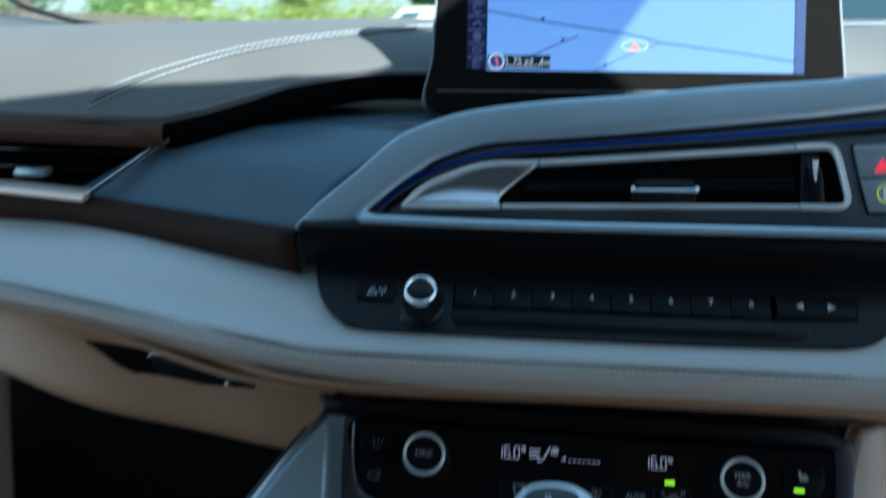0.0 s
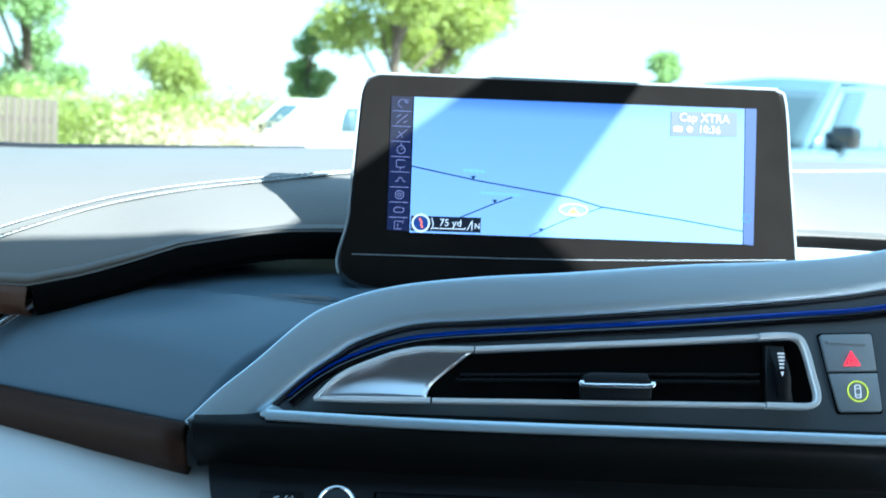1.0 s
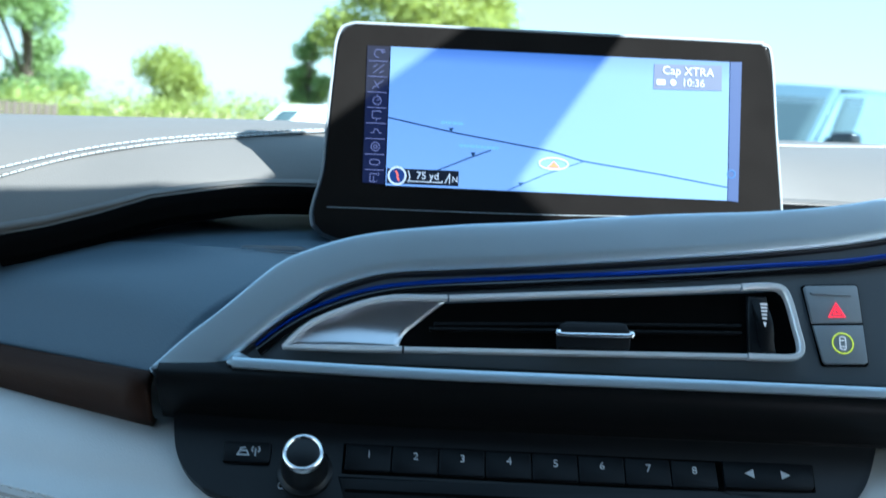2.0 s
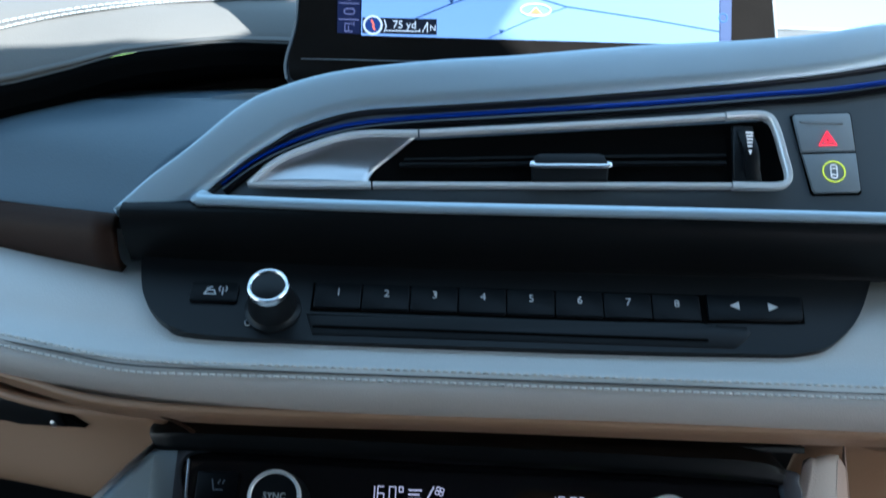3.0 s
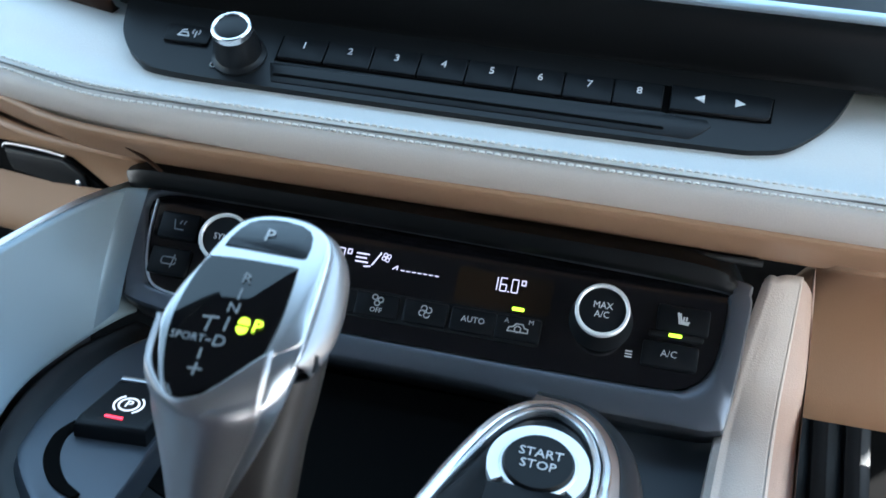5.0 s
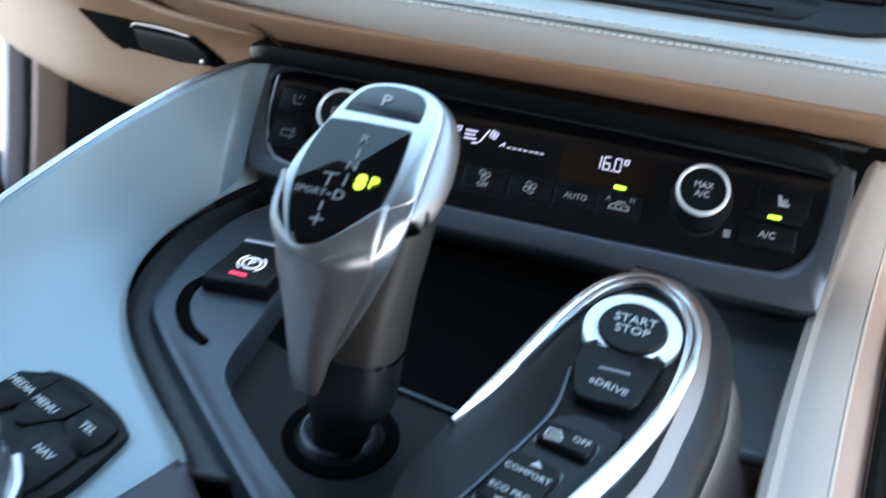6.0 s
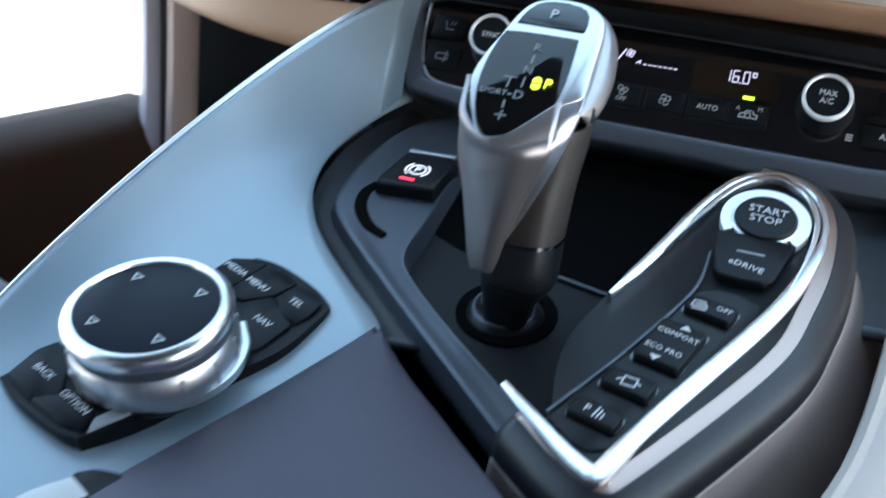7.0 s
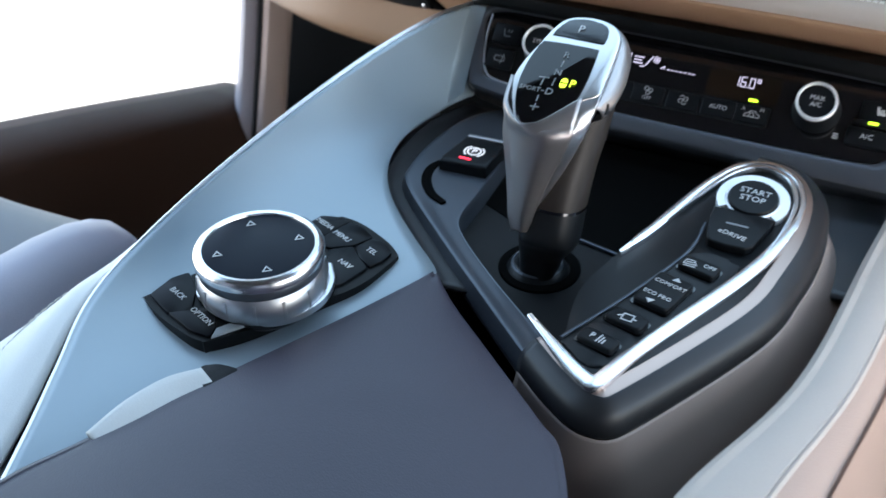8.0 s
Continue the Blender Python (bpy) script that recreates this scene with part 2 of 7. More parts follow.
def bar(path, normal, wide, high, closed=False, n=40, k=10, lift=0.0):
    """A rounded bar swept along a curve; wide lies across it and high stands along the normal (metres, or a list from start to end)."""
    p = spl(path, n, closed)
    m = len(p)
    N = Vector(normal).normalized()
    bm = bmesh.new()
    rows = []
    for i, q in enumerate(p):
        t = (p[(i + 1) % m] - p[i - 1]) if closed else (p[min(i + 1, m - 1)] - p[max(i - 1, 0)])
        s = t.cross(N).normalized()
        up = s.cross(t).normalized()
        x = i / max(1, m - 1)
        wd_ = np.interp(x, np.linspace(0, 1, len(wide)), wide) if isinstance(wide, (list, tuple)) else wide
        row = []
        for j in range(k):
            a = 2 * math.pi * j / k
            ca, sa = math.cos(a), math.sin(a)
            e = 0.55
            row.append(bm.verts.new(q + up * lift + s * (wd_ / 2 * math.copysign(abs(ca) ** e, ca)) + up * (high / 2 * math.copysign(abs(sa) ** e, sa))))
        rows.append(row)
    for i in range(m if closed else m - 1):
        a, b = rows[i], rows[(i + 1) % m]
        for j in range(k):
            bm.faces.new((a[j], a[(j + 1) % k], b[(j + 1) % k], b[j]))
    if not closed:
        bm.faces.new(list(reversed(rows[0])))
        bm.faces.new(rows[-1])
    return bm


def box(lo, hi, bevel=0.0, seg=2, turn=None):
    bm = bmesh.new()
    bmesh.ops.create_cube(bm, size=1.0)
    lo, hi = Vector(lo), Vector(hi)
    for v in bm.verts:
        v.co = Vector([(lo[i] + hi[i]) / 2 + v.co[i] * (hi[i] - lo[i]) for i in range(3)])
    if bevel:
        bmesh.ops.bevel(bm, geom=list(bm.edges), offset=bevel, segments=seg, affect='EDGES', profile=0.5)
    if turn:
        bmesh.ops.transform(bm, matrix=turn, verts=bm.verts)
    return bm


def join(*bms):
    out = bmesh.new()
    for b in bms:
        me = bpy.data.meshes.new("tmp")
        b.to_mesh(me)
        b.free()
        out.from_mesh(me)
        bpy.data.meshes.remove(me)
    return out


def letters(name, text, f, u, v, size, material, parent, w=0.4, turn=0.0, depth=0.12, squeeze=1.0, label=""):
    """Raised lettering on a plane, centred, size in mm."""
    cu = bpy.data.curves.new(name, 'FONT')
    cu.body, cu.align_x, cu.align_y = text, 'CENTER', 'CENTER'
    cu.size, cu.extrude, cu.resolution_u, cu.space_line = size / 1000, depth / 1000, 2, 0.85
    tmp = new(name, cu)
    dg = bpy.context.evaluated_depsgraph_get()
    me = bpy.data.meshes.new_from_object(tmp.evaluated_get(dg))
    bpy.data.objects.remove(tmp)
    bpy.data.curves.remove(cu)
    me.materials.clear()
    me.transform(f @ Matrix.Translation((u / 1000, v / 1000, w / 1000)) @ pose(0, 0, 0, 0, 0, turn) @ Matrix.Diagonal((squeeze, 1, 1, 1)))
    return part(name, me, material, parent, label)


def strokes(name, lines, f, thick, material, parent, w=0.4, high=0.25, label=""):
    """A printed symbol made of thin strokes: polylines in mm."""
    out = []
    for ln in lines:
        for a, b in zip(ln, ln[1:]):
            a, b = Vector((*a, 0)), Vector((*b, 0))
            d = (b - a).normalized() * thick / 2
            s = Vector((-d.y, d.x, 0))
            out.append(plate([tuple(q)[:2] for q in (a - d - s, b + d - s, b + d + s, a - d + s)], f, w - high, w))
    return part(name, join(*out), material, parent, label)


def around(cx, cy, r, a0=0, a1=360, n=16):
    return [(cx + r * math.cos(radians(a0 + (a1 - a0) * i / n)), cy + r * math.sin(radians(a0 + (a1 - a0) * i / n))) for i in range(n + 1)]


# ---- ground, car shell ----
ASPHALT = mk("pale worn car park surface", (0.30, 0.29, 0.275), 0.9, bump=0.6, fine=60, coarse=0.3, vary=0.15)
part("ground", box((-600, -600, -0.3), (600, 600, 0.0)), ASPHALT)
tagged(bpy.data.objects["ground"], "pale sunlit tarmac of a car park", "ground", kind="structure")


def structure(name, bm, material, label, category, solid=0.0, sharp=38):
    return tagged(part(name, bm, material, None, "", sharp, solid), label, category, kind="structure")


structure("floor", box((-0.78, -1.1, 0.20), (0.84, 1.5, 0.235)), CARPET, "black carpeted car floor", "floor")
structure("wall_front", box((-0.735, 1.30, 0.2), (0.80, 1.36, 0.93)), CARPET, "black lined bulkhead of the footwells", "wall")
# Rear wall out of view, raised to the roof to stop light from behind.
structure("wall_rear", box((-0.80, -1.15, 0.2), (0.86, -1.1, 1.275)), LEATHER_SLATE, "unseen dark rear wall that keeps light out", "wall")
# Unseen roof, its outline cut to shape sun, shadow and reflections on the dash.
ROOF = [(-0.84, -1.12), (1.05, -1.12), (1.05, 0.42), (0.66, 0.40), (0.56, 0.386), (0.47, 0.415), (0.370, 0.444), (0.323, 0.56), (0.275, 0.56), (0.264, 0.446), (0.252, 0.432), (0.221, 0.423), (0.17, 0.424), (0.136, 0.414), (0.084, 0.403), (0.034, 0.396), (-0.01, 0.394), (-0.045, 0.468), (-0.12, 0.474), (-0.19, 0.456), (-0.26, 0.44), (-0.45, 0.44), (-0.66, 0.40)]
GROUND_XY = plane((0, 0, 0), (1, 0, 0), (0, 1, 0))
structure("ceiling", plate([(1000 * a, 1000 * b) for a, b in ROOF], GROUND_XY, 1275, 1305, 6), LINING, "grey lined car roof, unseen, outline cut to shape sunlight", "ceiling")


JAMB_TAN = mk("tan painted jamb", (0.35, 0.245, 0.21), 0.45, bump=0.1, fine=900, vary=0.08)
JAMB_LILAC = mk("lilac grey painted jamb", (0.35, 0.315, 0.345), 0.40, bump=0.05, fine=900, vary=0.06)


def jamb(name, s, x, n):
    """Door jamb: an inner tan strip, a black seal and an outer painted strip; x is its outer edge and s points inwards."""
    def strip(a, b, d):
        return loft([[(x + s * (a - 0.012), 1.20, 0.2), (x + s * a, 1.205, 0.5), (x + s * (a + 0.012), 1.19, 0.72), (x + s * (a + 0.04), 1.16, 0.93)],
                     [(x + s * ((a + b) / 2 - 0.004), 1.19 - d, 0.2), (x + s * ((a + b) / 2 + 0.002), 1.195 - d, 0.5), (x + s * ((a + b) / 2 + 0.012), 1.18 - d, 0.72), (x + s * ((a + b) / 2 + 0.04), 1.15 - d, 0.93)],
                     [(x + s * (b + 0.004), 1.20, 0.2), (x + s * b, 1.21, 0.5), (x + s * (b + 0.012), 1.20, 0.72), (x + s * (b + 0.04), 1.17, 0.93)]], 12, 6)
    structure("wall_" + name, strip(0.037, 0.070, 0.008), JAMB_TAN, "tan trimmed front door jamb", "door jamb", solid=0.006)
    structure("trim_" + str(n), strip(0.031, 0.040, 0.000), BLACK, "black rubber seal of the doorway", "door seal", solid=0.006)
    structure("trim_" + str(n + 1), strip(0.0, 0.034, 0.010), JAMB_LILAC, "lilac grey painted outer jamb", "door jamb", solid=0.006)


jamb("left", 1, -0.722, 4)
jamb("right", -1, 0.80, 6)
# Added unseen walls that cut daylight and reflections from the rear sides.
for nm, x in (("wall_quarter_left", -0.83), ("wall_quarter_right", 0.85)):
    structure(nm, box((x, -1.1, 0.2), (x + 0.04, -0.25, 1.274), 0.008), LEATHER_SLATE, "unseen dark quarter wall added to block light", "wall")


SILL_BROWN = mk("dull dark brown sill leather", (0.040, 0.021, 0.014), 0.7, bump=0.18, fine=1300, relief='grain', spec=0.10)
# Lighter brown for a strip that paints light on the sill's top edge.
SILL_LIT = mk("lighter brown of the lit sill edge", (0.11, 0.075, 0.06), 0.75, bump=0.05, fine=900, vary=0.1, spec=0.1)


def sill(name, s, x):
    rows = [[(x + s * a, -1.1, z - 0.02), (x + s * a, 0.2, z - 0.02), (x + s * a, 0.8, z - 0.02), (x + s * a, 1.28, z - 0.045)] for a, z in
            ((0.12, 0.22), (0.115, 0.46), (0.09, 0.488), (0.05, 0.49), (0.015, 0.478), (0.0, 0.45), (-0.015, 0.39), (-0.02, 0.22))]
    structure(name, loft(rows, 16, 21), SILL_BROWN, "wide dark brown door sill of the open doorway", "door sill", solid=0.006)
    structure("trim_" + name, bar([(x + s * 0.085, -1.1, 0.4688), (x + s * 0.085, 0.2, 0.4688), (x + s * 0.085, 0.8, 0.4688), (x + s * 0.085, 1.27, 0.4442)], (0, 0, 1), 0.03, 0.006, n=30), SILL_LIT, "brown strip standing for the lit edge of the sill", "sill strip")


sill("sill_left", -1, -0.70)
sill("sill_right", 1, 0.76)

# windscreen: a raked pane with its two pillars
wind = loft([[(-0.72, 1.24, 0.90), (-0.3, 1.42, 0.91), (0.1, 1.47, 0.91), (0.5, 1.42, 0.91), (0.84, 1.24, 0.90)],
             [(-0.66, 0.75, 1.14), (-0.3, 0.92, 1.17), (0.1, 0.98, 1.18), (0.42, 0.95, 1.17), (0.72, 0.80, 1.14)],
             [(-0.62, 0.28, 1.29), (-0.25, 0.36, 1.295), (0.09, 0.445, 1.295), (0.35, 0.52, 1.297), (0.74, 0.40, 1.295)]], 24, 12)
GLASS = clear("windscreen glass", (0.97, 1.0, 0.985))
pane = structure("window_1", wind, GLASS, "clear raked windscreen", "windscreen", solid=0.004)
pane.visible_shadow = False
structure("trim_1", bar([(-0.74, 1.19, 0.95), (-0.69, 0.75, 1.13), (-0.64, 0.27, 1.28)], (0, 0, 1), 0.06, 0.05), BLACK, "black windscreen pillar", "pillar")
structure("trim_2", bar([(0.86, 1.19, 0.95), (0.82, 0.80, 1.10), (0.76, 0.40, 1.27)], (0, 0, 1), 0.06, 0.05), BLACK, "black windscreen pillar", "pillar")
structure("trim_3", bar([(-0.615, 1.085, 1.015), (-0.585, 1.095, 0.992), (-0.565, 1.115, 0.971), (-0.549, 1.14, 0.963), (-0.519, 1.18, 0.953), (-0.472, 1.22, 0.949), (-0.411, 1.27, 0.951), (-0.3, 1.32, 0.9555), (-0.2, 1.342, 0.961)], (0, -0.3, 1), 0.012, 0.006, n=50), BLACK,
          "black rubber strip along the windscreen's foot", "rubber strip")

# ---- dashboard ----
dash = thing("dashboard", "two-tone leather dashboard in taupe, slate and pale grey", "dashboard", (0, 0.9, 0.85))


def pad_front(x):
    return float(np.interp(x, [-0.95, -0.6, -0.42, -0.32, -0.27, -0.2, -0.14, -0.05, 0.1, 0.22, 0.45, 0.95], [0.90, 0.775, 0.735, 0.722, 0.724, 0.745, 0.768, 0.805, 0.88, 0.95, 0.95, 0.93]))


def pad_back(x):
    return 1.375 - 0.30 * (x - 0.1) ** 2


def pad_z(x, y):
    top = 0.960 + 0.035 * min(0.0, x + 0.15) + 0.024 * x * min(1.0, max(0.0, (y - 0.85) / 0.45))
    rear = min(1.0, max(0.0, (y - 0.95) / 0.33))
    top += (0.009 + 0.6 * max(0.0, -0.42 - x) ** 2) * rear * rear * (3 - 2 * rear)
    foot = float(np.interp(x, [-0.6, -0.27, -0.235, -0.2, -0.16, -0.14, 0.1], [0.889, 0.886, 0.896, 0.909, 0.9165, 0.9185, 0.92]))
    return top - (top - foot) * math.exp(-max(0.0, y - pad_front(x)) / 0.05)


def pad():
    bm = bmesh.new()
    rows = []
    xs = [-0.95 + 1.9 * i / 76 for i in range(77)]
    for s in (-0.03, -0.02, 0.0, 0.01, 0.03, 0.05, 0.08, 0.12, 0.17, 0.24, 0.34, 0.5, 0.75, 1.0):
        row = []
        for x in xs:
            f, b = pad_front(x), pad_back(x)
            if s <= 0.03:
                y = f + (0.005, 0.001, 0.0, 0.002, 0.008)[(-0.03, -0.02, 0.0, 0.01, 0.03).index(s)]
                z = pad_z(x, y) - (0.0028, 0.0022, 0.0012, 0.0004, 0.0)[(-0.03, -0.02, 0.0, 0.01, 0.03).index(s)]
            else:
                y = f + (b - f) * s
                z = pad_z(x, y)
            row.append(bm.verts.new((x, y, z)))
        rows.append(row)
    for a, b in zip(rows, rows[1:]):
        for i in range(len(xs) - 1):
            bm.faces.new((a[i], a[i + 1], b[i + 1], b[i]))
    return bm


part("upper_pad", pad(), LEATHER_TAUPE, dash, "taupe leather top pad", solid=0.002)
xs_ = [-0.272 + 1.222 * i / 76 for i in range(77)]
# Black sheet standing in for the shadow gap below the pad edge.
part("pad_gap_shade", loft([[(x, pad_front(x) + 0.0012, pad_z(x, pad_front(x)) - 0.0012) for x in xs_],
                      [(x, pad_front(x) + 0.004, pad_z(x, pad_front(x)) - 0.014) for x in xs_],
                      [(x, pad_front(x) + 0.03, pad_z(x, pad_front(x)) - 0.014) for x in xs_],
                      [(x, pad_front(x) + 0.10, pad_z(x, pad_front(x)) - 0.013) for x in xs_]], 76, 8), VOID, dash, "black sheet painting the shadow gap under the pad", solid=0.003)


def seam(name, path, normal, pitch, length, wide, material, parent, label="", high=0.0009):
    """Stitches: short rounded lengths of thread along a curve, joined."""
    p = spl(path, 400)
    out = bmesh.new()
    acc = [0.0]
    for a, b in zip(p, p[1:]):
        acc.append(acc[-1] + (b - a).length)
    N = Vector(normal).normalized()

    def where(s):
        i = min(int(np.searchsorted(acc, s)), len(p) - 1)
        i = max(i, 1)
        f = (s - acc[i - 1]) / max(1e-9, acc[i] - acc[i - 1])
        return p[i - 1].lerp(p[i], f)
    s = 0.0
    while s + length < acc[-1]:
        a, b = where(s), where(s + length)
        t = (b - a).normalized()
        c = t.cross(N).normalized()
        u = c.cross(t)
        prof = ((-1, 0), (-0.6, 0.8), (0.6, 0.8), (1, 0), (0, -0.6))
        va = [out.verts.new(a + c * wide / 2 * q[0] + u * high * q[1]) for q in prof]
        vm = [out.verts.new((a + b) / 2 + u * high * 0.5 + c * wide / 2 * q[0] + u * high * q[1]) for q in prof]
        vb = [out.verts.new(b + c * wide / 2 * q[0] + u * high * q[1]) for q in prof]
        for r0, r1 in ((va, vm), (vm, vb)):
            for j in range(5):
                out.faces.new((r0[j], r0[(j + 1) % 5], r1[(j + 1) % 5], r1[j]))
        out.faces.new(va)
        out.faces.new(list(reversed(vb)))
        s += pitch
    return part(name, out, material, parent, label)


stitch_line = [(-0.325, 0.727), (-0.300, 0.739), (-0.274, 0.752), (-0.248, 0.767), (-0.219, 0.780), (-0.188, 0.793), (-0.156, 0.810), (-0.12, 0.840), (-0.05, 0.905), (0.1, 1.01), (0.257, 1.09), (0.5, 1.19), (0.85, 1.23)]
for off in (0.0, 0.0075):
    seam("stitching", [(x + off * 0.3, y + off, pad_z(x + off * 0.3, y + off) + 0.0010) for x, y in stitch_line], (0, -0.3, 1), 0.0042, 0.0034, 0.0007, THREAD, dash, "pale contrast stitching", high=0.0007)
part("piping", bar([(x + 0.001, y + 0.0037, pad_z(x + 0.001, y + 0.0037) + 0.0002) for x, y in stitch_line], (0, -0.3, 1), 0.0024, 0.0012, n=120), LEATHER_TAUPE, dash, "taupe seam between the stitches")

# slate wing between the vents, its brown lower fold
part("slate_panel", loft([[(-0.335, 0.722, 0.838), (-0.25, 0.700, 0.832), (-0.176, 0.672, 0.829)],
                          [(-0.325, 0.728, 0.846), (-0.24, 0.706, 0.846), (-0.168, 0.674, 0.838)],
                          [(-0.290, 0.735, 0.867), (-0.215, 0.713, 0.868), (-0.150, 0.682, 0.860)],
                          [(-0.266, 0.747, 0.8805), (-0.192, 0.736, 0.8830), (-0.110, 0.700, 0.884)],
                          [(-0.261, 0.753, 0.8825), (-0.186, 0.743, 0.8848), (-0.100, 0.706, 0.8870)],
                          [(-0.262, 0.790, 0.8860), (-0.150, 0.780, 0.8920), (0.030, 0.735, 0.8890)],
                          [(-0.25, 0.90, 0.889), (-0.10, 0.87, 0.897), (0.10, 0.84, 0.892)]], 20, 30), LEATHER_PANEL, dash, "dark slate leather panel", solid=0.005)
part("brown_fold", loft([[(-0.72, 0.79, 0.842), (-0.45, 0.735, 0.840), (-0.335, 0.721, 0.838), (-0.25, 0.699, 0.831), (-0.177, 0.670, 0.829)],
                         [(-0.72, 0.788, 0.834), (-0.45, 0.731, 0.833), (-0.335, 0.717, 0.831), (-0.25, 0.694, 0.824), (-0.177, 0.666, 0.822)],
                         [(-0.72, 0.80, 0.818), (-0.45, 0.742, 0.819), (-0.335, 0.728, 0.817), (-0.25, 0.704, 0.810), (-0.177, 0.676, 0.807)],
                         [(-0.72, 0.85, 0.806), (-0.45, 0.79, 0.808), (-0.335, 0.77, 0.806), (-0.25, 0.745, 0.80), (-0.177, 0.72, 0.80)]], 24, 12), LEATHER_BROWN, dash, "dark brown leather fold", solid=0.004)
part("slate_backing", loft([[(0.02, 0.83, 0.86), (0.3, 0.83, 0.88), (0.9, 0.85, 0.88)], [(0.02, 0.84, 0.905), (0.3, 0.84, 0.905), (0.9, 0.86, 0.905)],
                            [(0.02, 1.0, 0.915), (0.3, 1.05, 0.91), (0.9, 1.05, 0.905)]], 12, 8), LEATHER_LIGHT, dash, "pale leather shelf under the pad", solid=0.004)

# pale bolster: one long padded roll
PROF = [(0.705, 0.816), (0.66, 0.796), (0.643, 0.7795), (0.632, 0.7735), (0.6290, 0.7702), (0.6264, 0.7655), (0.6268, 0.7595), (0.6305, 0.7540), (0.6375, 0.7492), (0.6470, 0.7450), (0.659, 0.7410), (0.70, 0.735)]


def roll_shift(x):
    if x < -0.16:
        return 0.24 * (-0.16 - x) + 0.10 * max(0, -0.45 - x)
    return 0.06 * max(0.0, x - 0.2)


BX = [-0.74, -0.6, -0.45, -0.3, -0.2, -0.1, 0.05, 0.2, 0.4, 0.6, 0.85]


def lift(x):
    return 0.10 * max(0.0, -0.16 - x) if x > -0.36 else 0.02 + 0.03 * (-0.36 - x)


def low(x, z):
    """The part below the seam grows slimmer towards the passenger's door."""
    return z if z > 0.7655 else 0.7655 - (0.7655 - z) * max(0.45, 1 - 2.4 * max(0.0, -0.15 - x))


# Same leather as the bolster, darkened and warmed for shade and bounced light.
LEATHER_SHADED = mk("light grey leather shaded copy", (0.46, 0.41, 0.368), 0.46, bump=0.16, fine=1300, vary=0.07, relief='grain')
bolster_rows = [[(x, y + roll_shift(x), low(x, z) + lift(x)) for x in BX] for y, z in PROF]
part("bolster", loft(bolster_rows[:5], 60, 25), LEATHER_LIGHT, dash, "pale grey padded leather roll", solid=0.004)
part("lower_roll", loft([[(x, y + 0.0004, z - 0.0003) for x, y, z in bolster_rows[4]]] + bolster_rows[5:9], 60, 20), LEATHER_SHADED, dash, "lower half of the roll, same leather darkened for shade")


def under(x):
    """From the roll's lower edge back to the knee panels."""
    a = Vector((x, PROF[8][0] + roll_shift(x), low(x, PROF[8][1]) + lift(x)))
    b = Vector((x, 0.70 + knee_shift(x), 0.7315 + knee_lift(x)))
    a0 = Vector((x, PROF[7][0] + roll_shift(x) + 0.002, low(x, PROF[7][1]) + lift(x) - 0.0002))
    return a0, a + Vector((0, 0.0008, 0.0004)), a.lerp(b, 0.3) + Vector((0, 0.002, -0.0025 + 0.4 * knee_lift(x))), a.lerp(b, 0.65) + Vector((0, 0.001, -0.002 + 0.3 * knee_lift(x))), b


def on_roll(x, k):
    y, z = k
    return (x, y + roll_shift(x), z + lift(x))


for yz in ((0.6300, 0.7724), (0.6272, 0.7681)):
    seam("stitching", [on_roll(x, yz) for x in np.linspace(-0.7, 0.8, 40)], (0, -0.85, 0.5), 0.0034, 0.0024, 0.0011, THREAD_DIM, dash, "grey double stitching", high=0.0009)
part("seam_line", bar([on_roll(x, (0.6287, 0.7701)) for x in np.linspace(-0.7, 0.8, 60)], (0, -1, 0.3), 0.0009, 0.0008, n=160), LEATHER_TAUPE, dash, "fine taupe seam in the roll")


def knee_lift(x):
    return 0.14 * min(max(0.0, -0.20 - x), 0.16)


def knee_shift(x):
    return 0.38 * max(0.0, -0.19 - x) + 0.05 * max(0.0, x - 0.2) + 0.4 * max(0.0, -0.43 - x)


part("roll_underside", loft([[under(x)[k] for x in (-0.74, -0.6, -0.5, -0.4, -0.3, -0.22, -0.155, 0.0, 0.16, 0.3, 0.5, 0.85)] for k in range(5)], 60, 16), LEATHER_TAN, dash, "tan leather under the roll", solid=0.003)
KX = [-0.74, -0.6, -0.5, -0.4, -0.3, -0.22, -0.155]
KROWS = ((0.665, 0.7385), (0.70, 0.7315), (0.745, 0.726), (0.778, 0.712), (0.790, 0.695), (0.797, 0.672), (0.802, 0.650), (0.809, 0.641), (0.825, 0.639), (0.86, 0.642))
part("knee_panel", loft([[(x, y + knee_shift(x), z + knee_lift(x) * min(1.0, max(0.0, (z - 0.710) / 0.0215))) for x in KX] for y, z in KROWS], 40, 30), LEATHER_TAN, dash, "tan leather knee panel", solid=0.004)
part("driver_knee_panel", loft([[(x, y, z) for x in (0.17, 0.3, 0.5, 0.85)] for y, z in ((0.66, 0.740), (0.70, 0.731), (0.755, 0.712), (0.785, 0.685), (0.797, 0.652), (0.802, 0.630), (0.82, 0.622), (0.9, 0.62))], 20, 14), LEATHER_TAN, dash, "tan leather knee panel", solid=0.004)
# Black sheet put where the hollow behind the roll lies in shade.
part("under_roll", loft([[(-0.15, 0.672, 0.733), (0.0, 0.672, 0.733), (0.142, 0.672, 0.733)], [(-0.15, 0.70, 0.729), (0, 0.70, 0.729), (0.142, 0.70, 0.729)], [(-0.15, 0.80, 0.727), (0, 0.80, 0.727), (0.142, 0.80, 0.727)]], 10, 6), BLACK, dash, "black sheet for the shade under the roll", solid=0.003)
